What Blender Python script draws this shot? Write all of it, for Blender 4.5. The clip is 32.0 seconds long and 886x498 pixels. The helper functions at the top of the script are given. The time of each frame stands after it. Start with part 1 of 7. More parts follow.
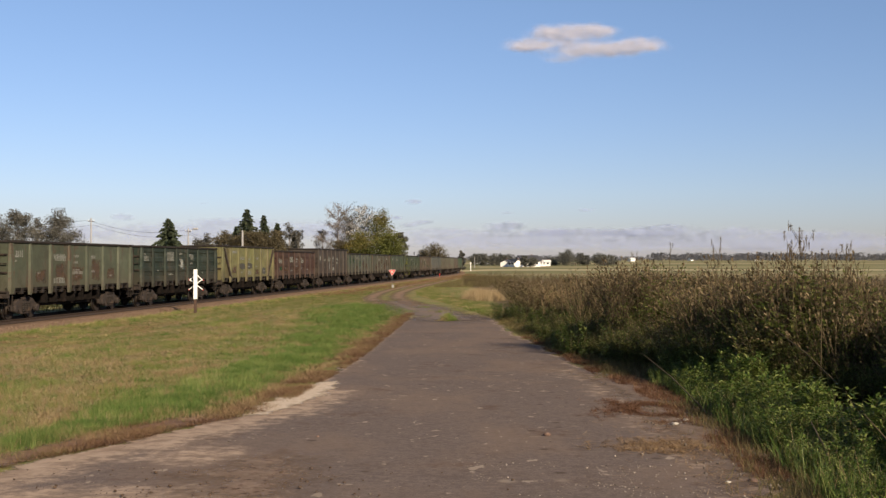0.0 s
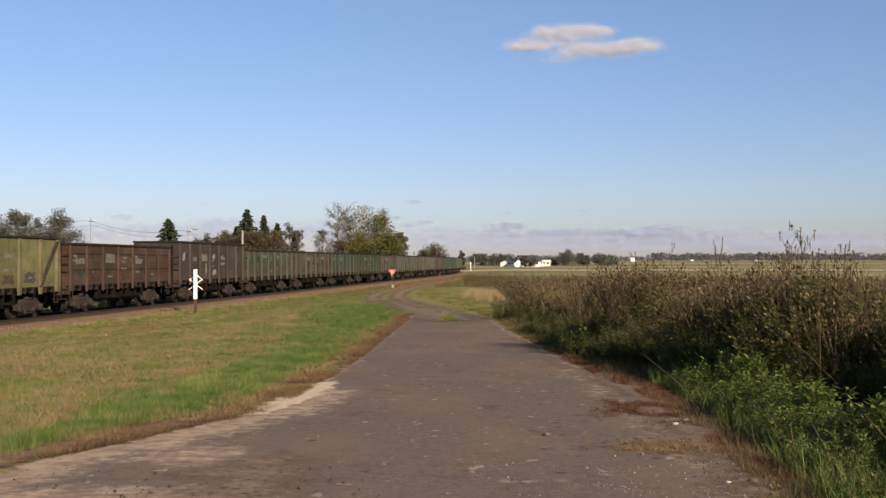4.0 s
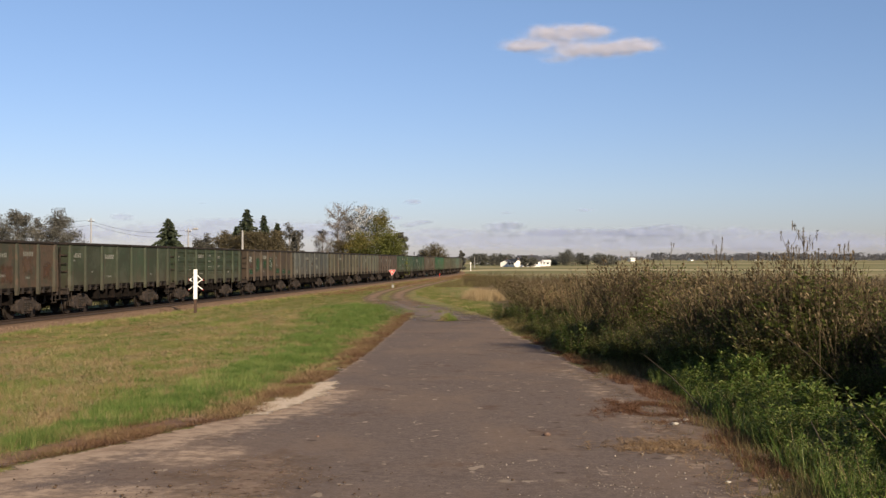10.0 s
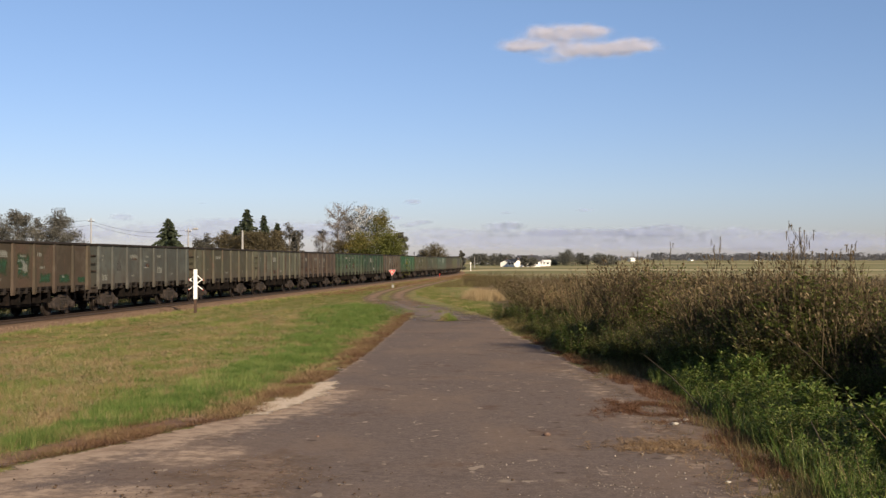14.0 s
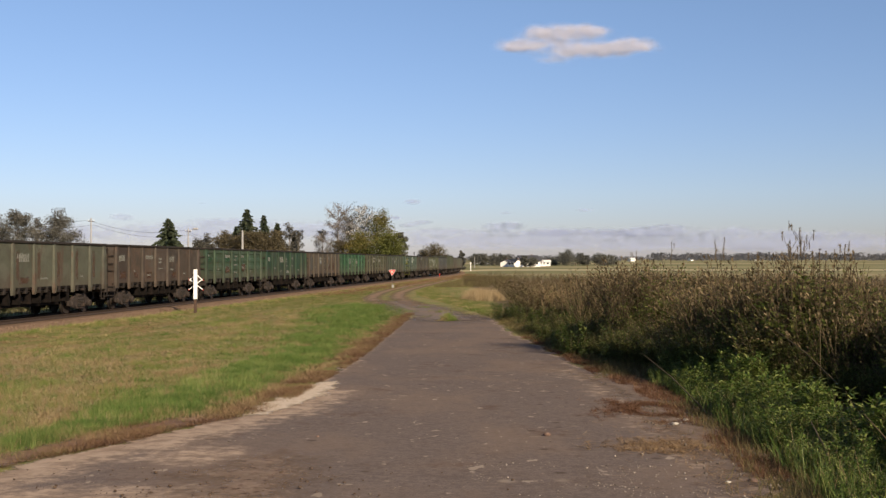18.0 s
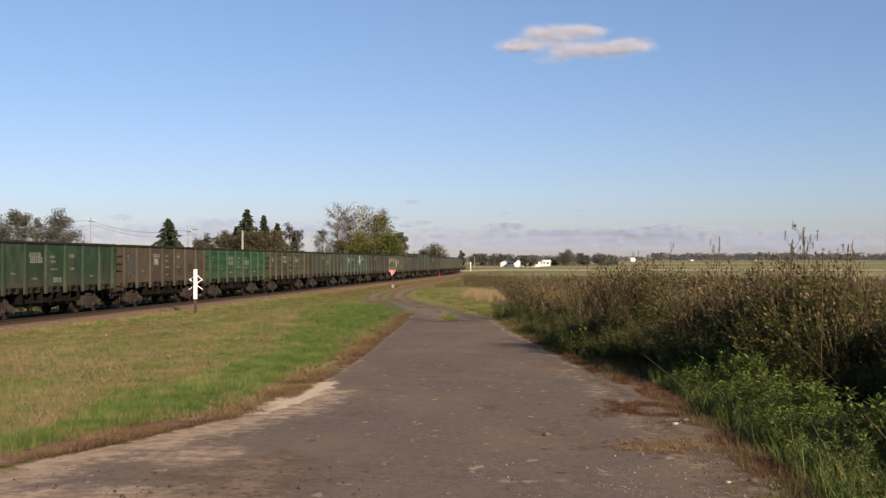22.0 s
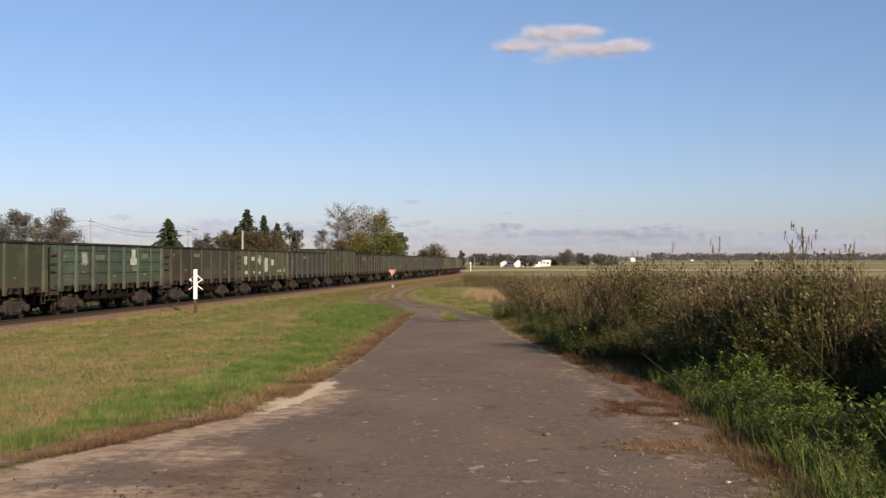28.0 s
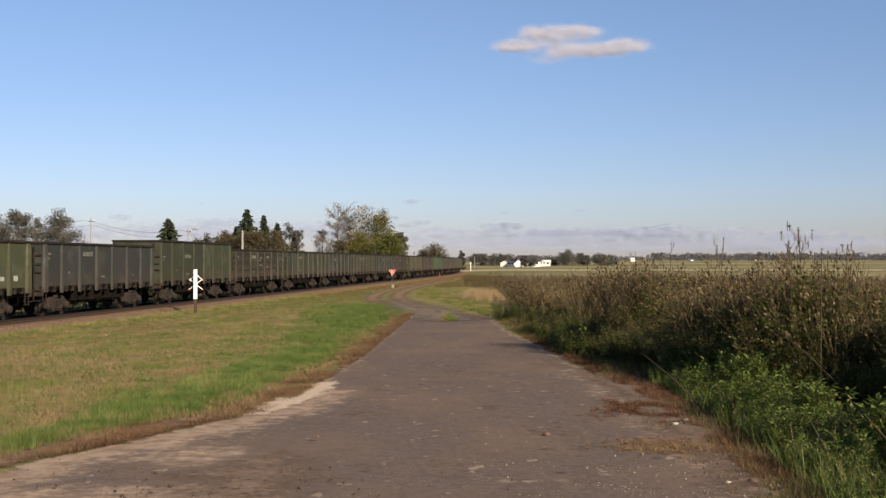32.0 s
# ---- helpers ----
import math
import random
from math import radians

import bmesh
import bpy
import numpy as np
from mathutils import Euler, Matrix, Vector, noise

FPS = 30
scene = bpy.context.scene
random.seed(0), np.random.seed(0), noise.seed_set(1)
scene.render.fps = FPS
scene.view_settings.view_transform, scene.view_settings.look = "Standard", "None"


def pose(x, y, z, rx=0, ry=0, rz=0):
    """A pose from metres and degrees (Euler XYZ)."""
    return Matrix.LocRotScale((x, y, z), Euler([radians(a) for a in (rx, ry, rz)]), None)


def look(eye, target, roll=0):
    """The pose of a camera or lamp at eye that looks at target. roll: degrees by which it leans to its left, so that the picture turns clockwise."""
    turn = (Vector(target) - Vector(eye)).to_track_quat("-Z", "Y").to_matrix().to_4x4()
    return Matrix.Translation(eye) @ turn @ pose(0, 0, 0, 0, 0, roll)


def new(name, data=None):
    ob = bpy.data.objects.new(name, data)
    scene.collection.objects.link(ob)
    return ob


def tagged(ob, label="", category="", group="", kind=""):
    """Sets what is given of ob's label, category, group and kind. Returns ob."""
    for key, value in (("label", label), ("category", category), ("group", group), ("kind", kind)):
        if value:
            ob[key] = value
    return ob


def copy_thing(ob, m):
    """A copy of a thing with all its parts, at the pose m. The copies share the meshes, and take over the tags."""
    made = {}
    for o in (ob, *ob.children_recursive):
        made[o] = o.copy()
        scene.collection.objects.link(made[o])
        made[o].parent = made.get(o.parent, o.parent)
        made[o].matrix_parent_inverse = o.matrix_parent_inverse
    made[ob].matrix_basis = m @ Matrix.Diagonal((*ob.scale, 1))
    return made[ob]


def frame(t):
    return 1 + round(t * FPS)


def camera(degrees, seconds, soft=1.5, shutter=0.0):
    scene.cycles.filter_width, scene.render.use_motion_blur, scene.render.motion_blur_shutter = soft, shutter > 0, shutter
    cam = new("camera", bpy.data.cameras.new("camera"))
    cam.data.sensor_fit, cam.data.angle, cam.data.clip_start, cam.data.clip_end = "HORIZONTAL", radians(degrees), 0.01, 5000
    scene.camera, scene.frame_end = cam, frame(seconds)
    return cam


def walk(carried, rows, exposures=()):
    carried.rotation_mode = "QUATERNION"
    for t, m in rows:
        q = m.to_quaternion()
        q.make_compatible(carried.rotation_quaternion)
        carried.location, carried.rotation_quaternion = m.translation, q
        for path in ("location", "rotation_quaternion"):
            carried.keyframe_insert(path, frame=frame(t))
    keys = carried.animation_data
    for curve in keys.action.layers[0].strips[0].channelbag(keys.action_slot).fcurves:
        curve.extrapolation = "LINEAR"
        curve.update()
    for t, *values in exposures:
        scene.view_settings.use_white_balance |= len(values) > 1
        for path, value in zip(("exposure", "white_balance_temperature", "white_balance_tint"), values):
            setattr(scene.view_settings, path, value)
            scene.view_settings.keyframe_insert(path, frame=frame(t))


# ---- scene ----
# One plan for the whole clip: x to the right, y ahead, z up; the road surface under the tripod is z = 0.
EYE_Z = 1.55
SECONDS = 32.0
cam = camera(45.62, SECONDS, soft=1.4)
VIEW = look((0, 0, EYE_Z), (0, 100, EYE_Z + 0.8315))
walk(cam, [(0, VIEW), (SECONDS, VIEW)], exposures=[(0, 0.6), (SECONDS, 0.6)])

# ---- daylight ----
SUN_WAY = Vector((0.52, -0.78, 0.47)).normalized()
world = bpy.data.worlds.new("sky")
scene.world = world
world.use_nodes = True
wn = world.node_tree.nodes
sky = wn.new("ShaderNodeTexSky")
sky.sky_type = "NISHITA"
sky.sun_disc = False
sky.sun_elevation = math.asin(SUN_WAY.z)
sky.sun_rotation = math.atan2(SUN_WAY.x, SUN_WAY.y)
sky.air_density, sky.dust_density, sky.ozone_density = 1.0, 0.3, 2.0
wn["Background"].inputs[1].default_value = 0.097
# the clear autumn air is bluer than the plain model, more so higher up
up = wn.new("ShaderNodeSeparateXYZ")
world.node_tree.links.new(wn.new("ShaderNodeTexCoord").outputs["Generated"], up.inputs[0])
blue = wn.new("ShaderNodeValToRGB")
stops = blue.color_ramp.elements
stops[0].color, stops[1].color, stops[1].position = (0.47, 0.475, 0.68, 1), (0.48, 0.46, 0.46, 1), 0.75
low_stop = stops.new(0.06)
low_stop.color = (0.567, 0.58, 0.76, 1)
mid_stop = stops.new(0.26)
mid_stop.color = (0.70, 0.715, 0.815, 1)
world.node_tree.links.new(up.outputs[2], blue.inputs[0])
tint = wn.new("ShaderNodeMix")
tint.data_type, tint.blend_type = "RGBA", "MULTIPLY"
tint.inputs[0].default_value = 1.0
world.node_tree.links.new(sky.outputs[0], tint.inputs[6])
world.node_tree.links.new(blue.outputs[0], tint.inputs[7])
world.node_tree.links.new(tint.outputs[2], wn["Background"].inputs[0])
sun = new("sun", bpy.data.lights.new("sun", "SUN"))
sun.data.energy, sun.data.angle, sun.data.color = 5.0, radians(0.53), (1.0, 0.83, 0.61)
sun.matrix_world = look(SUN_WAY * 50, (0, 0, 0))


# ---- materials ----
def shader(name):
    m = bpy.data.materials.new(name)
    m.use_nodes = True
    nt = m.node_tree
    return m, nt, nt.nodes, nt.links, nt.nodes["Principled BSDF"]


def noise_node(nt, vec, scale, detail=4.0, rough=0.6, stretch=None):
    if stretch:
        mp = nt.nodes.new("ShaderNodeMapping")
        mp.inputs["Scale"].default_value = stretch
        nt.links.new(vec, mp.inputs[0])
        vec = mp.outputs[0]
    n = nt.nodes.new("ShaderNodeTexNoise")
    n.inputs["Scale"].default_value, n.inputs["Detail"].default_value, n.inputs["Roughness"].default_value = scale, detail, rough
    nt.links.new(vec, n.inputs["Vector"])
    return n.outputs[0]


def chips(nt, vec, scale, share, lo=0.10, hi=0.16):
    """Scattered flecks: cells of which a share shows a round chip."""
    n = nt.nodes.new("ShaderNodeTexVoronoi")
    n.inputs["Scale"].default_value = scale
    nt.links.new(vec, n.inputs["Vector"])
    pick = nt.nodes.new("ShaderNodeSeparateColor")
    nt.links.new(n.outputs["Color"], pick.inputs[0])
    return arith(nt, "MULTIPLY", ramp(nt, n.outputs["Distance"], hi, lo), ramp(nt, pick.outputs[0], 1 - share, 1 - share + 0.02))


def ramp(nt, fac, lo, hi):
    n = nt.nodes.new("ShaderNodeMapRange")
    n.interpolation_type = "SMOOTHSTEP"
    n.inputs[1].default_value, n.inputs[2].default_value = lo, hi
    nt.links.new(fac, n.inputs[0])
    return n.outputs[0]


def mixed(nt, fac, a, b):
    n = nt.nodes.new("ShaderNodeMix")
    n.data_type = "RGBA"
    for sock, v in ((n.inputs[0], fac), (n.inputs[6], a), (n.inputs[7], b)):
        if isinstance(v, bpy.types.NodeSocket):
            nt.links.new(v, sock)
        else:
            sock.default_value = (*v, 1) if isinstance(v, tuple) else v
    return n.outputs[2]


def arith(nt, op, a, b):
    n = nt.nodes.new("ShaderNodeMath")
    n.operation = op
    for sock, v in zip(n.inputs, (a, b)):
        if isinstance(v, bpy.types.NodeSocket):
            nt.links.new(v, sock)
        else:
            sock.default_value = v
    return n.outputs[0]


def bump(nt, height, strength, distance, bsdf):
    b = nt.nodes.new("ShaderNodeBump")
    b.inputs["Strength"].default_value, b.inputs["Distance"].default_value = strength, distance
    nt.links.new(height, b.inputs["Height"])
    nt.links.new(b.outputs[0], bsdf.inputs["Normal"])


def coords(nt, kind="Object"):
    return nt.nodes.new("ShaderNodeTexCoord").outputs[kind]


def surface(name, a, b, scale=8.0, stain=None, stain_scale=1.0, stain_lo=0.55, stain_hi=0.75, rough=0.85, metal=0.0, relief=0.3, depth=0.01, stretch=None, spec=0.3):
    """A rough two-scale surface: grain between two colours, with stains of a third."""
    m, nt, nodes, links, p = shader(name)
    co = coords(nt)
    g = noise_node(nt, co, scale, 6, 0.65, stretch)
    col = mixed(nt, ramp(nt, g, 0.3, 0.7), a, b)
    if stain:
        s = noise_node(nt, co, stain_scale, 5, 0.6, stretch)
        col = mixed(nt, ramp(nt, s, stain_lo, stain_hi), col, stain)
    links.new(col, p.inputs["Base Color"])
    p.inputs["Roughness"].default_value, p.inputs["Metallic"].default_value = rough, metal
    p.inputs["Specular IOR Level"].default_value = spec
    bump(nt, g, relief, depth, p)
    return m


def leafy(name, colours, rough=0.75, through_light=0.25, patch=None, patch_scale=0.3, stretch=None):
    """Foliage: each blade or leaf takes its own shade; some light passes through it."""
    m, nt, nodes, links, p = shader(name)
    geo = nodes.new("ShaderNodeNewGeometry")
    cr = nodes.new("ShaderNodeValToRGB")
    els = cr.color_ramp.elements
    els[0].color, els[1].color = (*colours[0], 1), (*colours[-1], 1)
    for i, c in enumerate(colours[1:-1]):
        e = els.new((i + 1) / (len(colours) - 1))
        e.color = (*c, 1)
    fac = geo.outputs["Random Per Island"]
    if patch:
        n = ramp(nt, noise_node(nt, coords(nt), patch_scale, 4, 0.65, stretch), 0.35, 0.65)
        fac = arith(nt, "ADD", arith(nt, "MULTIPLY", fac, 1 - patch), arith(nt, "MULTIPLY", n, patch))
    links.new(fac, cr.inputs[0])
    links.new(cr.outputs[0], p.inputs["Base Color"])
    p.inputs["Roughness"].default_value, p.inputs["Specular IOR Level"].default_value = rough, 0.25
    tr = nodes.new("ShaderNodeBsdfTranslucent")
    links.new(cr.outputs[0], tr.inputs[0])
    mx = nodes.new("ShaderNodeMixShader")
    mx.inputs[0].default_value = through_light
    links.new(p.outputs[0], mx.inputs[1])
    links.new(tr.outputs[0], mx.inputs[2])
    links.new(mx.outputs[0], nodes["Material Output"].inputs[0])
    return m


def wagon_paint():
    """Weathered wagon paint: the wagon's own colour, faded and rusted; its rust share is in the object colour's alpha."""
    m, nt, nodes, links, p = shader("weathered_wagon_paint")
    info = nodes.new("ShaderNodeObjectInfo")
    co = coords(nt)
    shift = nodes.new("ShaderNodeVectorMath")
    shift.operation = "ADD"
    seed = nodes.new("ShaderNodeCombineXYZ")
    links.new(arith(nt, "MULTIPLY", info.outputs["Random"], 37.0), seed.inputs[0])
    links.new(arith(nt, "MULTIPLY", info.outputs["Random"], 91.0), seed.inputs[1])
    links.new(co, shift.inputs[0])
    links.new(seed.outputs[0], shift.inputs[1])
    v = shift.outputs[0]
    fine = noise_node(nt, v, 9.0, 6, 0.7)
    streak = noise_node(nt, v, 1.1, 7, 0.75, (1.9, 1.9, 0.3))
    broad = noise_node(nt, v, 0.8, 5, 0.65)
    patchy = noise_node(nt, v, 1.6, 8, 0.75)
    sep = nodes.new("ShaderNodeSeparateXYZ")
    links.new(co, sep.inputs[0])
    low = ramp(nt, arith(nt, "ADD", sep.outputs[2], arith(nt, "MULTIPLY", streak, -1.8)), 1.5, 0.45)
    colour = mixed(nt, 0.28, info.outputs["Color"], (0.02, 0.017, 0.014))
    dull = mixed(nt, 0.38, colour, (0.036, 0.028, 0.021))
    pale = mixed(nt, 0.30, colour, (0.15, 0.14, 0.115))
    coat = mixed(nt, ramp(nt, patchy, 0.40, 0.56), dull, colour)
    coat = mixed(nt, arith(nt, "MULTIPLY", ramp(nt, broad, 0.50, 0.62), 0.5), coat, pale)
    coat = mixed(nt, arith(nt, "MULTIPLY", ramp(nt, streak, 0.54, 0.66), 0.55), coat, (0.055, 0.038, 0.027))
    coat = mixed(nt, arith(nt, "MULTIPLY", low, 0.34), coat, (0.058, 0.038, 0.027))
    own = arith(nt, "FRACT", arith(nt, "MULTIPLY", info.outputs["Random"], 7.31), 0.0)
    tone = nodes.new("ShaderNodeHueSaturation")
    links.new(arith(nt, "ADD", 0.76, arith(nt, "MULTIPLY", own, 0.40)), tone.inputs["Value"])
    links.new(arith(nt, "ADD", 0.485, arith(nt, "MULTIPLY", info.outputs["Random"], 0.03)), tone.inputs["Hue"])
    links.new(coat, tone.inputs["Color"])
    coat = tone.outputs[0]
    share = arith(nt, "MULTIPLY", info.outputs["Alpha"], arith(nt, "ADD", 0.72, arith(nt, "MULTIPLY", info.outputs["Random"], 0.6)))
    edge = arith(nt, "SUBTRACT", 0.78, arith(nt, "MULTIPLY", share, 0.37))
    level = arith(nt, "ADD", arith(nt, "MULTIPLY", patchy, 0.5), arith(nt, "MULTIPLY", streak, 0.5))
    rusty = ramp(nt, arith(nt, "SUBTRACT", level, edge), -0.02, 0.05)
    rust = mixed(nt, ramp(nt, fine, 0.3, 0.7), (0.042, 0.027, 0.019), (0.082, 0.052, 0.035))
    links.new(mixed(nt, arith(nt, "MULTIPLY", rusty, 0.85), coat, rust), p.inputs["Base Color"])
    p.inputs["Roughness"].default_value, p.inputs["Specular IOR Level"].default_value = 0.72, 0.3
    bump(nt, fine, 0.35, 0.006, p)
    return m


PAINT = wagon_paint()
# blacker than the other steel: the shade below the wagon floor is in its colour
M_BLACK_STEEL = surface("oil_black_steel", (0.004, 0.0035, 0.003), (0.012, 0.009, 0.008), 6, (0.03, 0.019, 0.014), 1.2, rough=0.85, spec=0.1)
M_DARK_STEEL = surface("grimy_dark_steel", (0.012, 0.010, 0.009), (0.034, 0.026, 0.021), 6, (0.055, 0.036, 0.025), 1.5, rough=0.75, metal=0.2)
M_BOGIE = surface("dusty_cast_steel", (0.017, 0.013, 0.011), (0.046, 0.034, 0.028), 7, (0.068, 0.044, 0.034), 2, rough=0.85)
M_TREAD = surface("polished_wheel_steel", (0.55, 0.54, 0.52), (0.85, 0.84, 0.82), 20, rough=0.3, metal=1.0, relief=0.05)
M_WHEEL = surface("rusty_wheel_steel", (0.016, 0.012, 0.010), (0.034, 0.024, 0.018), 10, rough=0.7, metal=0.3)
M_STENCIL = surface("worn_white_stencil_paint", (0.09, 0.095, 0.08), (0.27, 0.27, 0.245), 14, (0.06, 0.056, 0.045), 4, 0.45, 0.6, rough=0.8)
M_RAIL = surface("worn_rail_steel", (0.035, 0.024, 0.018), (0.07, 0.047, 0.035), 14, rough=0.65, metal=0.3)
M_SLEEPER = surface("dark_oiled_wooden_sleeper", (0.035, 0.027, 0.021), (0.065, 0.05, 0.038), 9, (0.02, 0.016, 0.013), 2, spec=0.0)
# oily ballast between the rails, blackened to hold the shade under the train
M_SHADED_BED = surface("oil_dark_ballast", (0.008, 0.007, 0.006), (0.022, 0.017, 0.014), 30, (0.006, 0.005, 0.005), 0.8, relief=0.9, depth=0.03, spec=0.0)
M_BALLAST = surface("brown_stained_ballast", (0.12, 0.080, 0.057), (0.23, 0.16, 0.118), 30, (0.095, 0.062, 0.036), 0.8, relief=0.9, depth=0.03, spec=0.0)
M_WHITE = surface("weathered_white_paint", (0.74, 0.74, 0.72), (0.82, 0.82, 0.80), 5, (0.66, 0.65, 0.60), 2, rough=0.6)
M_RED = surface("faded_red_paint", (0.50, 0.035, 0.028), (0.57, 0.055, 0.045), 5, rough=0.5)
M_GALV = surface("dull_galvanised_steel", (0.08, 0.077, 0.07), (0.12, 0.115, 0.10), 6, rough=0.6, metal=0.3)
M_RUSTY_POST = surface("dark_rusted_post_steel", (0.045, 0.03, 0.024), (0.085, 0.05, 0.035), 8, rough=0.85)
M_CONCRETE = surface("pale_concrete_pole", (0.25, 0.245, 0.24), (0.34, 0.33, 0.33), 4, (0.2, 0.195, 0.19), 1.2)
M_STONE = surface("dusty_pinkish_stone", (0.11, 0.07, 0.053), (0.19, 0.125, 0.10), 14, relief=0.6)
M_PALE_STONE = surface("pale_lime_stone", (0.28, 0.255, 0.22), (0.42, 0.39, 0.34), 14, relief=0.6)
M_BARK = surface("grey_brown_bark", (0.11, 0.09, 0.07), (0.20, 0.17, 0.14), 5, relief=0.8, depth=0.02, stretch=(3, 3, 0.6))
M_BIRCH = surface("pale_birch_bark", (0.50, 0.48, 0.44), (0.66, 0.64, 0.60), 4, (0.08, 0.07, 0.06), 3, 0.56, 0.62, stretch=(1, 1, 2.5))
M_TWIG = surface("bare_grey_twigs", (0.15, 0.125, 0.105), (0.23, 0.195, 0.17), 3)
L_RED_DRY = leafy("withered_reddish_mat", [(0.075, 0.034, 0.02), (0.13, 0.062, 0.034), (0.20, 0.115, 0.062)])
M_STALK = leafy("dry_brown_stalk", [(0.045, 0.032, 0.018), (0.07, 0.052, 0.026), (0.10, 0.072, 0.042)], through_light=0.05)
M_WALL = surface("white_house_render", (0.72, 0.71, 0.67), (0.80, 0.79, 0.76), 2, (0.64, 0.62, 0.58), 0.4)
M_ROOF_DARK = surface("dark_roof_covering", (0.035, 0.036, 0.042), (0.06, 0.06, 0.068), 3, rough=0.6)
M_ROOF_RED = surface("brown_roof_tiles", (0.11, 0.065, 0.05), (0.15, 0.09, 0.07), 3)
M_GLASS = surface("dark_window_glass", (0.02, 0.025, 0.03), (0.035, 0.04, 0.05), 1, rough=0.12, spec=0.6)
M_CABLE = surface("dark_cable", (0.03, 0.03, 0.03), (0.05, 0.05, 0.05), 5)
L_MEADOW = leafy("mown_meadow_grass", [(0.105, 0.158, 0.032), (0.165, 0.19, 0.05), (0.235, 0.207, 0.08), (0.40, 0.30, 0.16)], patch=0.82, patch_scale=1.3, stretch=(1.0, 0.4, 1.0))
L_VERGE = leafy("lush_green_verge_grass", [(0.055, 0.112, 0.019), (0.11, 0.163, 0.035), (0.20, 0.22, 0.072)], patch=0.5, patch_scale=1.5)
L_VERGE_DARK = leafy("dark_verge_grass", [(0.03, 0.07, 0.013), (0.06, 0.11, 0.022), (0.10, 0.15, 0.035)])
L_VERGE_LIGHT = leafy("bright_verge_grass", [(0.10, 0.16, 0.03), (0.18, 0.23, 0.06), (0.30, 0.31, 0.12)])
L_DRY = leafy("dry_straw_grass", [(0.15, 0.088, 0.046), (0.26, 0.165, 0.088), (0.42, 0.30, 0.17)])
L_STRAW = leafy("pale_straw", [(0.20, 0.14, 0.07), (0.33, 0.24, 0.13), (0.46, 0.36, 0.21)])
L_WEED = leafy("dull_green_weed_leaves", [(0.048, 0.073, 0.014), (0.095, 0.122, 0.027), (0.165, 0.178, 0.047), (0.30, 0.26, 0.11)], patch=0.3, patch_scale=0.9, through_light=0.45, rough=0.6)
L_WEED_BROWN = leafy("withered_brown_weeds", [(0.085, 0.061, 0.032), (0.15, 0.107, 0.055), (0.11, 0.11, 0.035), (0.25, 0.185, 0.10)], patch=0.35)
L_SEED = leafy("brown_seed_heads", [(0.08, 0.056, 0.029), (0.135, 0.096, 0.05), (0.24, 0.185, 0.105)])
L_TAN = leafy("withered_tan_tufts", [(0.19, 0.115, 0.06), (0.28, 0.19, 0.10), (0.40, 0.29, 0.17), (0.20, 0.18, 0.06)])
L_LITTER = leafy("dead_brown_grass_litter", [(0.095, 0.048, 0.028), (0.16, 0.09, 0.05), (0.26, 0.165, 0.09), (0.13, 0.14, 0.04)], patch=0.4, patch_scale=1.5)
L_FOOT = leafy("rough_olive_brown_grass", [(0.05, 0.055, 0.018), (0.10, 0.085, 0.032), (0.17, 0.125, 0.06), (0.12, 0.13, 0.035)], patch=0.4, patch_scale=0.8)
L_NETTLE = leafy("fresh_green_nettle_leaves", [(0.034, 0.066, 0.011), (0.085, 0.13, 0.022), (0.25, 0.275, 0.085)], rough=0.48, through_light=0.28)
L_SHRUB = leafy("dark_green_shrub_leaves", [(0.035, 0.06, 0.012), (0.07, 0.10, 0.02), (0.15, 0.165, 0.05)], rough=0.6, through_light=0.35)
L_FIR = leafy("dark_spruce_needles", [(0.018, 0.027, 0.016), (0.032, 0.043, 0.023), (0.05, 0.058, 0.03)], through_light=0.1)
L_TREE = leafy("autumn_green_leaves", [(0.042, 0.055, 0.015), (0.082, 0.09, 0.022), (0.15, 0.125, 0.032), (0.20, 0.14, 0.036)], patch=0.5, patch_scale=0.35)
L_YELLOW = leafy("yellowing_leaves", [(0.05, 0.062, 0.015), (0.092, 0.10, 0.022), (0.155, 0.138, 0.034)], patch=0.4)
L_GREYTREE = leafy("thinning_grey_green_leaves", [(0.066, 0.066, 0.058), (0.105, 0.100, 0.085), (0.155, 0.142, 0.122)], patch=0.4)
# village trees: dark olive leaves, lightened in colour for the haze before them
L_VILLAGE = leafy("dark_village_trees", [(0.075, 0.078, 0.070), (0.10, 0.10, 0.085), (0.14, 0.125, 0.105)], patch=0.5, patch_scale=0.05)
# far woods: paled and blued so that the colour carries the distance haze
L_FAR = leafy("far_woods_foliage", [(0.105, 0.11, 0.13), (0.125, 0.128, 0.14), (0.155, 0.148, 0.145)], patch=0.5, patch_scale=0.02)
L_BROWN_TREE = leafy("russet_autumn_leaves", [(0.058, 0.047, 0.029), (0.098, 0.080, 0.044), (0.14, 0.112, 0.062)], patch=0.4)


# ---- mesh tools ----
def raw_mesh(name, v, f):
    """A mesh from arrays of corners and of equal-sized faces."""
    v, f = np.asarray(v, np.float32), np.asarray(f, np.int32)
    me = bpy.data.meshes.new(name)
    me.vertices.add(len(v))
    me.vertices.foreach_set("co", v.ravel())
    me.loops.add(f.size)
    me.loops.foreach_set("vertex_index", f.ravel())
    me.polygons.add(len(f))
    me.polygons.foreach_set("loop_start", np.arange(len(f), dtype=np.int32) * f.shape[1])
    me.update(calc_edges=True)
    return me


def placed(me, material, parent=None, smooth=False, name=None):
    if material:
        me.materials.append(material)
    if smooth:
        me.shade_smooth()
    ob = new(name or me.name, me)
    ob.parent = parent
    return ob


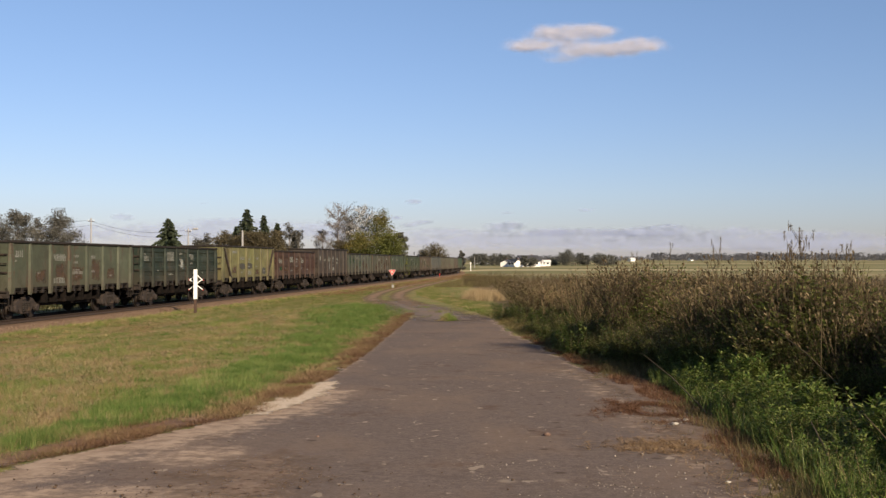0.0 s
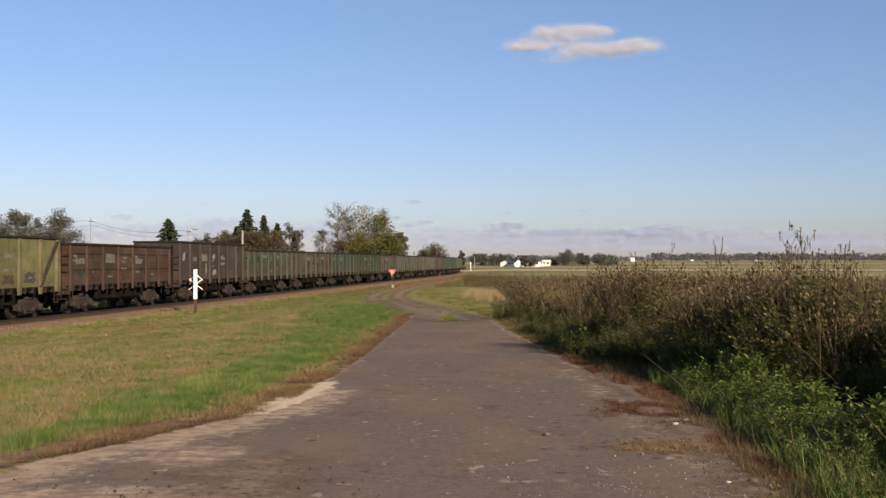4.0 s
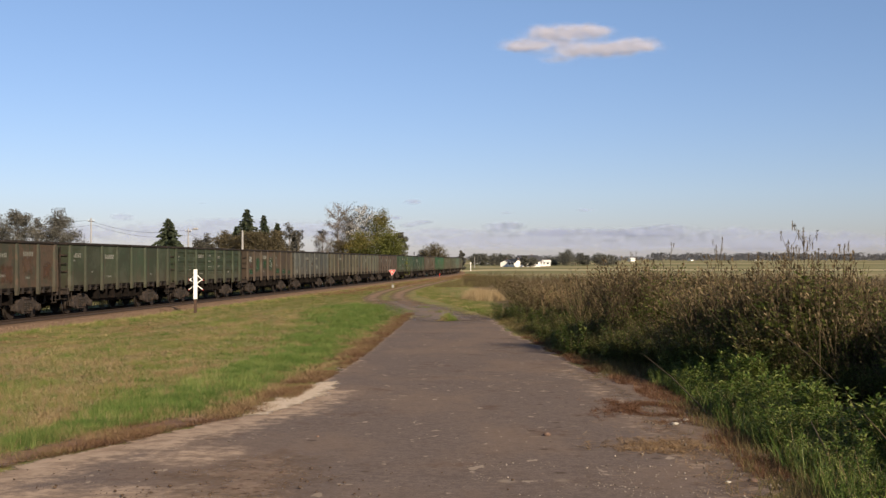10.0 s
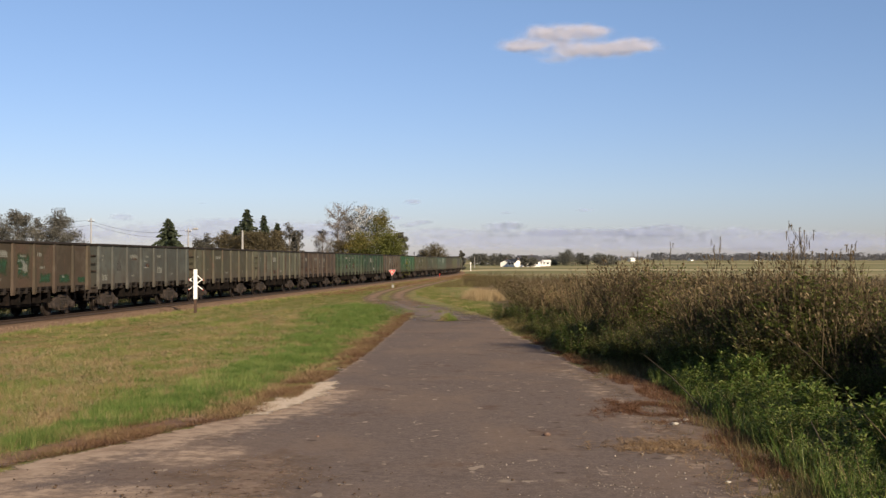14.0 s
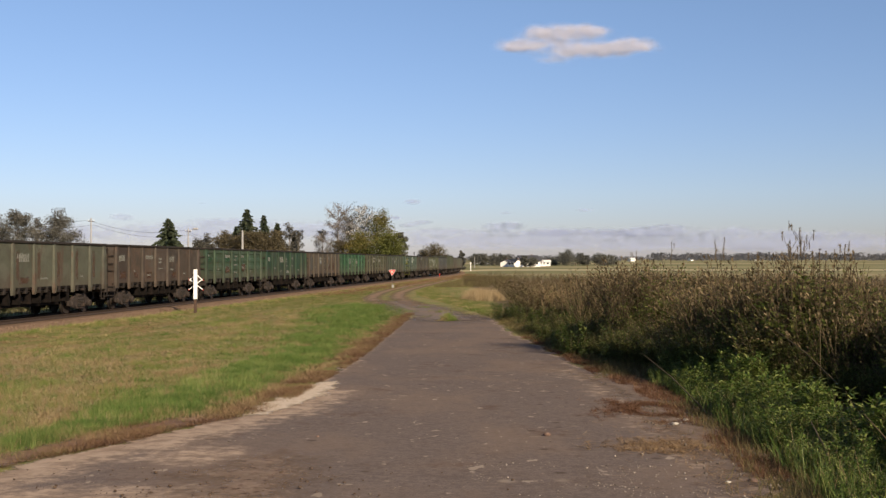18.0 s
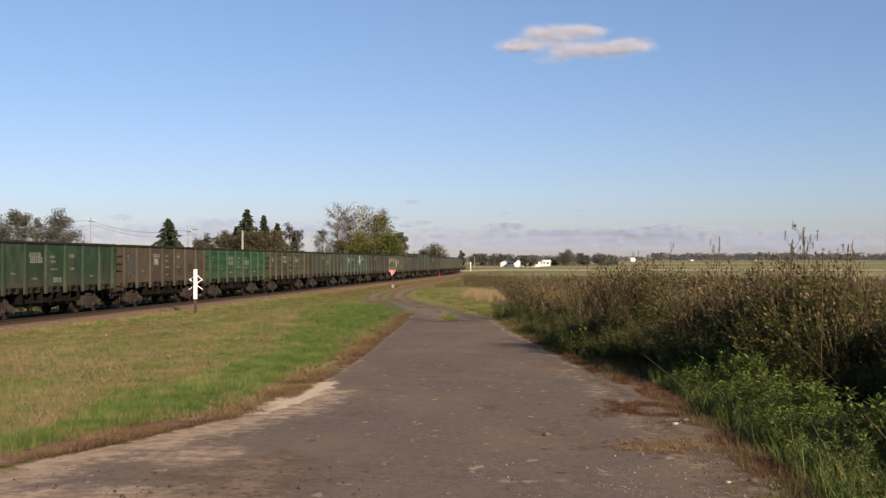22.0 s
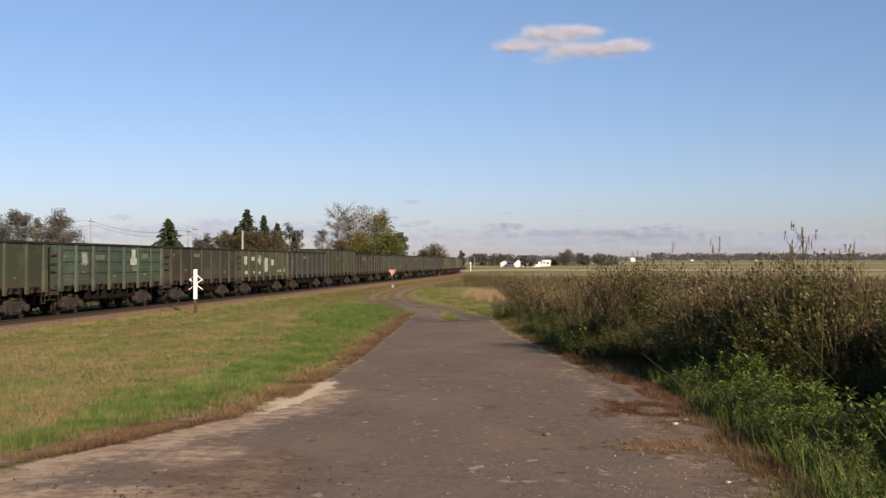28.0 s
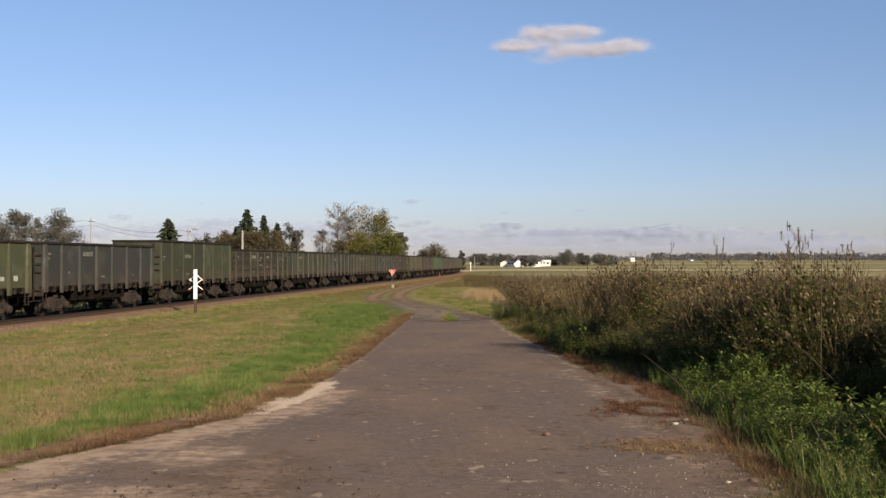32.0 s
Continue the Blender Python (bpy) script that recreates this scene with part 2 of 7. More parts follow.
def part(name, bm, material, parent, label=""):
    me = bpy.data.meshes.new(name)
    bm.normal_update()
    bm.to_mesh(me)
    bm.free()
    ob = placed(me, material, parent)
    return tagged(ob, label) if label else ob


def box(bm, x0, x1, y0, y1, z0, z1):
    vs = [bm.verts.new(p) for p in ((x0, y0, z0), (x1, y0, z0), (x1, y1, z0), (x0, y1, z0), (x0, y0, z1), (x1, y0, z1), (x1, y1, z1), (x0, y1, z1))]
    for q in ((3, 2, 1, 0), (4, 5, 6, 7), (0, 1, 5, 4), (1, 2, 6, 5), (2, 3, 7, 6), (3, 0, 4, 7)):
        bm.faces.new([vs[i] for i in q])
    return vs


def bars(boxes, bevel=0.0):
    bm = bmesh.new()
    for b in boxes:
        box(bm, *b)
    if bevel:
        bmesh.ops.bevel(bm, geom=bm.edges[:], offset=bevel, segments=1, affect="EDGES", profile=0.5)
    return bm


def prism(bm, outline, x0, x1):
    """Extrudes an outline in (y, z) from x0 to x1."""
    a = [bm.verts.new((x0, y, z)) for y, z in outline]
    b = [bm.verts.new((x1, y, z)) for y, z in outline]
    n = len(outline)
    bm.faces.new(a[::-1])
    bm.faces.new(b)
    for i in range(n):
        bm.faces.new((a[i], a[(i + 1) % n], b[(i + 1) % n], b[i]))


def lathe(bm, profile, axis="x", seg=24, at=(0, 0, 0), capped=True):
    """Turns a profile of (along, radius) round an axis."""
    rings = []
    for h, r in profile:
        ring = []
        for k in range(seg):
            c, s = math.cos(math.tau * k / seg) * r, math.sin(math.tau * k / seg) * r
            p = {"x": (h, c, s), "y": (c, h, s), "z": (c, s, h)}[axis]
            ring.append(bm.verts.new(Vector(p) + Vector(at)))
        rings.append(ring)
    for a, b in zip(rings, rings[1:]):
        for k in range(seg):
            bm.faces.new((a[k], a[(k + 1) % seg], b[(k + 1) % seg], b[k]))
    if capped:
        bm.faces.new(rings[0][::-1])
        bm.faces.new(rings[-1])
    bmesh.ops.recalc_face_normals(bm, faces=bm.faces[:])


def tube(points, radii, seg=6):
    """Arrays of a tapered tube along points."""
    pts = [Vector(p) for p in points]
    v, f = [], []
    for i, p in enumerate(pts):
        d = (pts[min(i + 1, len(pts) - 1)] - pts[max(i - 1, 0)]).normalized()
        a = d.orthogonal().normalized()
        b = d.cross(a)
        for k in range(seg):
            w = math.tau * k / seg
            v.append(p + (a * math.cos(w) + b * math.sin(w)) * radii[i])
    for i in range(len(pts) - 1):
        for k in range(seg):
            j = (k + 1) % seg
            f.append((i * seg + k, i * seg + j, i * seg + seg + j, i * seg + seg + k))
    return np.array(v), np.array(f)


def joined(pieces):
    vs, fs, n = [], [], 0
    for v, f in pieces:
        vs.append(np.asarray(v))
        fs.append(np.asarray(f) + n)
        n += len(v)
    return np.concatenate(vs), np.concatenate(fs)


def scatter(template, pos, yaw, size, lean=None):
    """Copies a template's arrays to many places, each turned, scaled and leaning a little."""
    v, f = template
    n = len(pos)
    c, s = np.cos(yaw)[:, None], np.sin(yaw)[:, None]
    size = np.asarray(size)
    if size.ndim == 1:
        size = np.repeat(size[:, None], 3, 1)
    x, y, z = v[None, :, 0] * size[:, :1], v[None, :, 1] * size[:, 1:2], v[None, :, 2] * size[:, 2:]
    X, Y = x * c - y * s, x * s + y * c
    if lean is not None:
        X, Y = X + z * lean[:, :1], Y + z * lean[:, 1:]
    out = np.stack([X + pos[:, :1], Y + pos[:, 1:2], z + pos[:, 2:3]], -1).reshape(-1, 3)
    return out, (f[None] + (np.arange(n) * len(v))[:, None, None]).reshape(-1, f.shape[1])


RNG = np.random.default_rng(7)

# ---- the lie of the land ----
ALPHA = 0.11909
CA, SA = math.cos(ALPHA), math.sin(ALPHA)
TRACK_X, TRACK_Y = -19.35, 50.68
CURVE_START, CURVE_R = 145.0, 800.0
FALL_Y = [-300, -60, 0, 7, 14, 25, 42, 60, 90, 140, 200, 400, 1500, 6000]
FALL = [1.3, 1.5, 1.55, 1.64, 1.85, 2.2, 2.5, 2.72, 2.95, 3.3, 3.6, 4.0, 4.2, 4.6]


def rail_z(y):
    return EYE_Z - 2.5535 - 0.0038 * np.clip(y, -400, 420)


def track_at(u):
    """Centre of the track and its heading, u metres on from its mark; straight, then a long left-hand bend."""
    d = max(u - CURVE_START, 0.0)
    s = min(u, CURVE_START)
    th = ALPHA - d / CURVE_R
    x = TRACK_X + s * SA + CURVE_R * (math.cos(th) - CA)
    y = TRACK_Y + s * CA + CURVE_R * (SA - math.sin(th))
    return x, y, th


def beside_track(x, y):
    """Metres to the right of the straight track, less what the bend takes away."""
    d = (x - TRACK_X) * CA - (y - TRACK_Y) * SA
    u = (x - TRACK_X) * SA + (y - TRACK_Y) * CA
    return d + np.clip(u - CURVE_START, 0, 200) ** 2 / (2 * CURVE_R)


def ground_z(x, y):
    x, y = np.asarray(x, float), np.asarray(y, float)
    road = np.interp(y, FALL_Y, FALL)
    foot = EYE_Z - rail_z(y) + 0.36
    w = np.clip((16 - beside_track(x, y)) / 13, 0, 1) * np.clip((500 - y) / 100, 0, 1)
    w = w * w * (3 - 2 * w)
    return EYE_Z - (road * (1 - w) + foot * w)


LANE_Y = [-6, 4, 7.2, 8.5, 9.8, 11.2, 12.2, 13.5, 19.5, 27.2, 36.2, 46, 52]
LANE_L = [-5.2, -4.4, -3.9, -3.65, -3.1, -2.65, -2.2, -2.1, -1.93, -1.85, -1.7, -1.55, -1.5]
LANE_RY = [-6, 4, 7.2, 10.8, 15, 17.5, 23, 34, 44.8, 52]
LANE_R = [2.3, 2.3, 2.4, 2.65, 2.8, 2.65, 2.65, 2.2, 2.05, 1.2]


def build_ground():
    def steps(near, far, first, grow):
        out, a, s = [], near, first
        while a < far:
            out.append(a)
            a += s
            s *= grow
        return out + [far]
    xs = np.array(sorted(set([-v for v in steps(30, 4800, 1.5, 1.25)] + list(np.arange(-29.5, 30, 0.5)) + steps(30, 4800, 1.5, 1.25))))
    ys = np.array(sorted(set([-v for v in steps(5, 4800, 2, 1.3)] + list(np.arange(-4.5, 70, 0.5)) + list(np.arange(70, 240, 2.0)) + steps(240, 4800, 4, 1.2))))
    gx, gy = np.meshgrid(xs, ys)
    z = ground_z(gx, gy)
    z = z - np.where((gx > np.interp(gy, LANE_Y, LANE_L) + 0.6) & (gx < np.interp(gy, LANE_RY, LANE_R) - 0.6) & (gy < 44), 0.05, 0)
    n = len(xs)
    idx = np.arange(len(ys) * n).reshape(len(ys), n)
    f = np.stack([idx[:-1, :-1], idx[:-1, 1:], idx[1:, 1:], idx[1:, :-1]], -1).reshape(-1, 4)
    m, nt, nodes, links, p = shader("meadow_and_field_soil")
    co = coords(nt)
    sep = nodes.new("ShaderNodeSeparateXYZ")
    links.new(co, sep.inputs[0])
    fine = noise_node(nt, co, 6.0, 6, 0.7)
    patches = noise_node(nt, co, 0.9, 5, 0.6, (1.0, 0.3, 1.0))
    turf = mixed(nt, ramp(nt, patches, 0.38, 0.62), (0.145, 0.16, 0.045), (0.22, 0.185, 0.074))
    turf = mixed(nt, ramp(nt, fine, 0.45, 0.75), turf, (0.25, 0.18, 0.095))
    weedy = mixed(nt, ramp(nt, noise_node(nt, co, 0.6, 4), 0.35, 0.65), (0.10, 0.07, 0.04), (0.15, 0.11, 0.055))
    rightward = ramp(nt, arith(nt, "ADD", sep.outputs[0], arith(nt, "MULTIPLY", patches, 2.0)), 3.6, 4.6)
    col = mixed(nt, rightward, turf, weedy)
    strip = noise_node(nt, co, 1.0, 3, 0.5, (0.0008, 0.011, 1))
    # crop colours are duller and bluer, with the distance haze mixed in
    crop = mixed(nt, ramp(nt, strip, 0.42, 0.58), (0.16, 0.16, 0.072), (0.31, 0.25, 0.14))
    far_off = arith(nt, "ADD", sep.outputs[1], arith(nt, "MULTIPLY", patches, 14.0))
    stubble = arith(nt, "MULTIPLY", ramp(nt, far_off, 318.0, 326.0), ramp(nt, far_off, 372.0, 358.0))
    crop = mixed(nt, arith(nt, "MULTIPLY", stubble, 0.85), crop, (0.44, 0.36, 0.22))
    col = mixed(nt, ramp(nt, sep.outputs[1], 150.0, 215.0), col, crop)
    links.new(col, p.inputs["Base Color"])
    p.inputs["Roughness"].default_value, p.inputs["Specular IOR Level"].default_value = 0.95, 0.1
    bump(nt, fine, 0.3, 0.03, p)
    ob = placed(raw_mesh("ground", np.stack([gx, gy, z], -1).reshape(-1, 3), f), m, smooth=True)
    tagged(ob, "mown meadow and flat autumn farmland reaching the horizon", "ground", kind="structure")


build_ground()

# ---- the asphalt lane ----
def asphalt_material():
    m, nt, nodes, links, p = shader("worn_dusty_asphalt")
    co = coords(nt)
    at = nodes.new("ShaderNodeAttribute")
    at.attribute_name = "sandy"
    grit = noise_node(nt, co, 55.0, 5, 0.75)
    mid = noise_node(nt, co, 5.0, 6, 0.7)
    broad = noise_node(nt, co, 0.55, 5, 0.6, (1, 0.5, 1))
    speck = noise_node(nt, co, 16.0, 5, 0.8)
    base = mixed(nt, ramp(nt, arith(nt, "ADD", arith(nt, "MULTIPLY", speck, 0.5), arith(nt, "MULTIPLY", grit, 0.5)), 0.38, 0.62), (0.108, 0.083, 0.073), (0.176, 0.138, 0.120))
    base = mixed(nt, arith(nt, "MULTIPLY", ramp(nt, noise_node(nt, co, 3.1, 6, 0.7), 0.5, 0.66), 0.22), base, (0.065, 0.047, 0.038))
    base = mixed(nt, arith(nt, "MULTIPLY", ramp(nt, broad, 0.44, 0.62), 0.38), base, (0.215, 0.152, 0.112))
    pale = noise_node(nt, co, 4.2, 3, 0.5, (1.3, 0.8, 1))
    base = mixed(nt, arith(nt, "MULTIPLY", ramp(nt, pale, 0.67, 0.71), 0.75), base, (0.33, 0.265, 0.21))
    dirt = noise_node(nt, co, 1.1, 6, 0.75)
    base = mixed(nt, arith(nt, "MULTIPLY", ramp(nt, dirt, 0.56, 0.68), 0.55), base, (0.095, 0.054, 0.033))
    base = mixed(nt, arith(nt, "MULTIPLY", chips(nt, co, 7.0, 0.10), 0.75), base, (0.36, 0.30, 0.24))
    base = mixed(nt, arith(nt, "MULTIPLY", chips(nt, co, 3.3, 0.12, 0.10, 0.2), 0.6), base, (0.045, 0.03, 0.02))
    base = mixed(nt, arith(nt, "MULTIPLY", chips(nt, co, 13.0, 0.12), 0.7), base, (0.30, 0.235, 0.18))
    base = mixed(nt, arith(nt, "MULTIPLY", chips(nt, co, 2.1, 0.16, 0.06, 0.2), 0.55), base, (0.33, 0.265, 0.205))
    sand = mixed(nt, ramp(nt, mid, 0.35, 0.65), (0.245, 0.177, 0.131), (0.385, 0.291, 0.221))
    fac = ramp(nt, arith(nt, "ADD", at.outputs["Fac"], arith(nt, "MULTIPLY", arith(nt, "SUBTRACT", mid, 0.5), 0.9)), 0.40, 0.72)
    links.new(mixed(nt, fac, base, sand), p.inputs["Base Color"])
    p.inputs["Roughness"].default_value, p.inputs["Specular IOR Level"].default_value = 0.95, 0.06
    bump(nt, arith(nt, "ADD", grit, arith(nt, "MULTIPLY", mid, 1.0)), 0.22, 0.010, p)
    return m


def draped(name, ys, left, right, lift, cols, material, ragged=0.1, crown=0.0):
    """A strip of road laid on the ground, with ragged edges; its 'sandy' share grows towards the edges."""
    v, sand = [], []
    for y, l, r in zip(ys, left, right):
        for k in range(cols + 1):
            s = k / cols
            wob = ragged * (noise.noise((y * 0.9, 3.1 if s < 0.5 else 8.7, 0)) + 0.6 * noise.noise((y * 2.7, 1.7 if s < 0.5 else 5.2, 2))) * abs(2 * s - 1) ** 3
            x = l + (r - l) * s + wob
            v.append((x, y, float(ground_z(x, y)) + lift + crown * (1 - (2 * s - 1) ** 2)))
            e = min(s, 1 - s) * (r - l)
            q = max(0.0, 1 - e / (1.6 if x < 0 and y < 15 else 0.6)) * (1.05 if x < 0 and y < 15 else 0.8)
            q = max(q, 0.95 * math.exp(-((x + 1.9 + (y - 13) * 0.05) / 0.42) ** 2 - ((y - 13.6) / 1.7) ** 2))
            q = max(q, 0.45 * min(1.0, (y - 41) / 7)) if y < 50 and len(ys) > 150 and cols > 10 else q
            if cols > 10:
                q = max(q, 0.66 * math.exp(-((x + 2.1) / 0.75) ** 2 - ((y - 9.0) / 1.0) ** 2))
            if x > 0.9 and y < 19 and cols > 10:
                q = max(q, 0.52 * min(1.0, (x - 1.25 + 0.5 * noise.noise((x, y * 0.6, 14))) / 0.9))
            if x < 0:
                q = max(q, 0.75 * math.exp(-((y - 6.9) / 1.0) ** 2) * min(1.0, max(0.0, -x - 0.4)))
            sand.append(q)
    n = cols + 1
    idx = np.arange(len(ys) * n).reshape(-1, n)
    f = np.stack([idx[:-1, :-1], idx[:-1, 1:], idx[1:, 1:], idx[1:, :-1]], -1).reshape(-1, 4)
    me = raw_mesh(name, v, f)
    rim = np.array([min(k, cols - k) / (cols / 2) for _ in ys for k in range(cols + 1)], np.float32)
    if cols <= 10:
        rim = np.minimum(rim, 4 * np.repeat(np.minimum(np.arange(len(ys)), np.arange(len(ys))[::-1]) / len(ys), cols + 1).astype(np.float32))
    else:
        rim = np.minimum(rim * 6, np.repeat(np.clip((50 - np.asarray(ys)) / 13, 0, 1), cols + 1).astype(np.float32) * 1.5)
    me.attributes.new("rim", "FLOAT", "POINT").data.foreach_set("value", rim.astype(np.float32))
    me.attributes.new("sandy", "FLOAT", "POINT").data.foreach_set("value", np.array(sand, np.float32))
    return placed(me, material, smooth=True)


ys = np.concatenate([np.arange(-6, 20, 0.2), np.arange(20, 52.1, 0.4)])


def ragged_edges(m, scale, hi=0.42):
    """Lets a worn surface break up into the ground along its rim."""
    nt = m.node_tree
    at = nt.nodes.new("ShaderNodeAttribute")
    at.attribute_name = "rim"
    n = noise_node(nt, coords(nt), scale, 6, 0.7)
    keep = ramp(nt, arith(nt, "ADD", at.outputs["Fac"], arith(nt, "MULTIPLY", arith(nt, "SUBTRACT", n, 0.5), 1.6)), 0.12, hi)
    nt.links.new(keep, nt.nodes["Principled BSDF"].inputs["Alpha"])
    return m


M_ASPHALT = ragged_edges(asphalt_material(), 2.5)
tagged(draped("road", ys, np.interp(ys, LANE_Y, LANE_L), np.interp(ys, LANE_RY, LANE_R), 0.015, 40, M_ASPHALT, 0.3, 0.0),
       "worn grey asphalt lane dusted with sand and gravel", "road", kind="structure")

# dirt wheel tracks that swing from the lane's end to the railway
M_DIRT = surface("trodden_brown_dirt", (0.17, 0.105, 0.062), (0.29, 0.19, 0.12), 5, (0.16, 0.125, 0.05), 0.9, 0.55, 0.7, relief=0.6, depth=0.03)
ragged_edges(M_DIRT, 1.3, 1.0)
PATH_Y = [44, 50, 56, 62, 70, 80, 95, 110, 128, 150, 172, 188]
PATH_X = [-0.6, -1.2, -1.95, -2.7, -3.7, -4.5, -4.7, -4.1, -2.9, -1.2, 0.3, 0.9]
ys = np.arange(44, 188, 0.8)
px = np.interp(ys, PATH_Y, PATH_X)
px = np.convolve(np.pad(px, 8, mode="edge"), np.ones(17) / 17, "valid")
for side in (-1, 1):
    wide = np.interp(ys, [44, 60, 188], [1.6, 2.3, 2.3])
    mid = px + side * np.interp(ys, [44, 70, 188], [0.8, 0.95, 1.0])
    ob = draped("dirt_track", ys, mid - wide / 2, mid + wide / 2, 0.03, 4, M_DIRT, 0.25)
    ob.visible_shadow = True
    tagged(ob, "bare brown wheel track worn into the grass", "dirt track", "wheel tracks of the field path", "structure")

# trodden earth where the lane's end runs out into the field path
ys = np.arange(38, 72, 0.5)
M_MOUTH = ragged_edges(surface("trodden_grey_brown_earth", (0.118, 0.090, 0.075), (0.19, 0.145, 0.118), 5, (0.22, 0.14, 0.085), 0.7, 0.5, 0.7, relief=0.6, depth=0.03), 1.5, 0.75)
tagged(draped("path_mouth", ys, np.interp(ys, [37, 41, 45, 56, 70], [-1.5, -1.7, -2.5, -3.7, -4.9]), np.interp(ys, [41, 46, 50, 56, 62, 70], [2.0, 2.1, 1.8, 1.1, -0.2, -2.2]), 0.026, 10, M_MOUTH, 0.3),
       "trodden brown earth at the lane's far end", "dirt track", kind="structure")

# pale sand spilled along the lane's edge
M_SAND = ragged_edges(surface("pale_dry_sand", (0.44, 0.34, 0.245), (0.60, 0.49, 0.375), 18, (0.34, 0.25, 0.17), 2.0, 0.6, 0.8, relief=0.5), 3.0, 0.62)
ys = np.arange(11.3, 16.8, 0.2)
side = -2.12 + np.interp(ys, [10.6, 12, 13.5, 17], [-0.3, 0.0, 0.16, 0.42])
swell = np.sin(np.linspace(0, math.pi, len(ys))) ** 0.7
tagged(draped("sand_patch", ys, side - 0.34 * swell, side + 0.44 * swell, 0.024, 8, M_SAND, 0.12), "pale dry sand spilled along the lane's edge", "sand", kind="structure")

# crumbly brown mud dried on the asphalt
ys = np.arange(6.6, 9.3, 0.1)
swell = np.sin(np.linspace(0.3, math.pi, len(ys))) ** 0.6
M_MUD = ragged_edges(surface("dried_brown_mud", (0.175, 0.118, 0.082), (0.265, 0.187, 0.134), 14, (0.10, 0.055, 0.034), 12, 0.54, 0.64, relief=0.7, depth=0.015), 2.2, 1.3)

tagged(draped("dried_mud", ys, -1.4 - 1.0 * swell, -1.4 + 0.92 * swell, 0.027, 10, M_MUD, 0.1), "dried brown mud smeared on the asphalt", "mud", kind="structure")

# bare reddish-brown earth between the grass and the asphalt
ys = np.arange(5.4, 12.6, 0.2)
side = np.interp(ys, LANE_Y, LANE_L) - 0.14
M_EARTH = ragged_edges(surface("bare_reddish_earth", (0.115, 0.060, 0.036), (0.21, 0.125, 0.078), 12, (0.27, 0.185, 0.12), 2.6, 0.56, 0.72, relief=0.9, depth=0.03), 2.6, 0.7)
tagged(draped("bare_earth", ys, side - 0.5, side + 0.42, 0.021, 8, M_EARTH, 0.2), "bare reddish-brown earth along the lane's edge", "earth", kind="structure")
M_CRUMBLE = ragged_edges(surface("crumbled_sandy_earth", (0.14, 0.096, 0.070), (0.235, 0.172, 0.130), 12, (0.12, 0.066, 0.042), 2.2, 0.56, 0.72, relief=0.9, depth=0.03), 2.6, 0.9)
ys = np.arange(6.2, 19, 0.2)
side = np.interp(ys, LANE_RY, LANE_R)
tagged(draped("bare_earth", ys, side - 0.62, side + 0.42, 0.021, 8, M_CRUMBLE, 0.25), "crumbled sandy brown earth at the weeds' foot", "earth", kind="structure")


# ---- the railway ----
def along_track(outline, u0, u1, step, offset=0.0, lift=0.0):
    """Arrays of a profile (across, up) swept along the track."""
    us = np.arange(u0, u1 + 0.01, step)
    v = []
    for u in us:
        x, y, th = track_at(float(u))
        z = float(rail_z(y)) + lift
        for a, b in outline:
            v.append((x + math.cos(th) * (a + offset), y - math.sin(th) * (a + offset), z + b))
    n = len(outline)
    idx = np.arange(len(us) * n).reshape(-1, n)
    nxt = np.roll(idx, -1, 1)
    f = np.stack([idx[:-1], nxt[:-1], nxt[1:], idx[1:]], -1).reshape(-1, 4)
    return np.array(v), f


track = tagged(new("railway_track"), "broad-gauge railway track on a low brown ballast bed", "railway track", kind="structure")
bed = along_track([(-3.3, -0.62), (-1.75, -0.22), (0.95, -0.22), (1.12, -0.165), (1.75, -0.18), (2.35, -0.33), (2.95, -0.47), (2.95, -0.9), (-3.3, -0.9)], -420, 420, 2.0)
placed(raw_mesh("ballast_bed", *bed), M_BALLAST, track, smooth=False)
# dark strip laid where the train's shade falls on the bed
placed(raw_mesh("oily_bed", *along_track([(-1.85, -0.246), (-1.7, -0.205), (0.9, -0.205), (1.1, -0.25)], -420, 420, 2.0)), M_SHADED_BED, track)
RAIL_SECTION = [(-0.07, -0.18), (0.07, -0.18), (0.012, -0.15), (0.012, -0.045), (0.036, -0.03), (0.036, 0.0), (-0.036, 0.0), (-0.036, -0.03), (-0.012, -0.045), (-0.012, -0.15)]
for side in (-0.78, 0.78):
    placed(raw_mesh("rail", *along_track(RAIL_SECTION, -420, 420, 4.0, side)), M_RAIL, track)
sleeper_bm = bars([(-1.35, 1.35, -0.13, 0.13, -0.36, -0.175)], 0.02)
sleeper_mesh = bpy.data.meshes.new("sleeper")
sleeper_bm.to_mesh(sleeper_mesh)
sleeper_bm.free()
sleeper_mesh.materials.append(M_SLEEPER)
far_sleepers = []
for k in range(-120, 420):
    u = k * 0.6
    x, y, th = track_at(u)
    z = float(rail_z(y))
    if -30 <= k < 250:
        ob = new("sleeper", sleeper_mesh)
        ob.parent = track
        ob.matrix_basis = Matrix.Translation((x, y, z)) @ Matrix.Rotation(-th, 4, "Z")
    else:
        c, s = math.cos(th), math.sin(th)
        far_sleepers.append([(x + c * a + s * b, y - s * a + c * b, z + h) for h in (-0.36, -0.175) for a, b in ((-1.35, -0.13), (1.35, -0.13), (1.35, 0.13), (-1.35, 0.13))])
v = np.array(far_sleepers).reshape(-1, 3)
quad = np.array([(3, 2, 1, 0), (4, 5, 6, 7), (0, 1, 5, 4), (1, 2, 6, 5), (2, 3, 7, 6), (3, 0, 4, 7)])
f = (quad[None] + 8 * np.arange(len(far_sleepers))[:, None, None]).reshape(-1, 4)
tagged(placed(raw_mesh("far_sleepers", v, f), M_SLEEPER, track), kind="stuff")


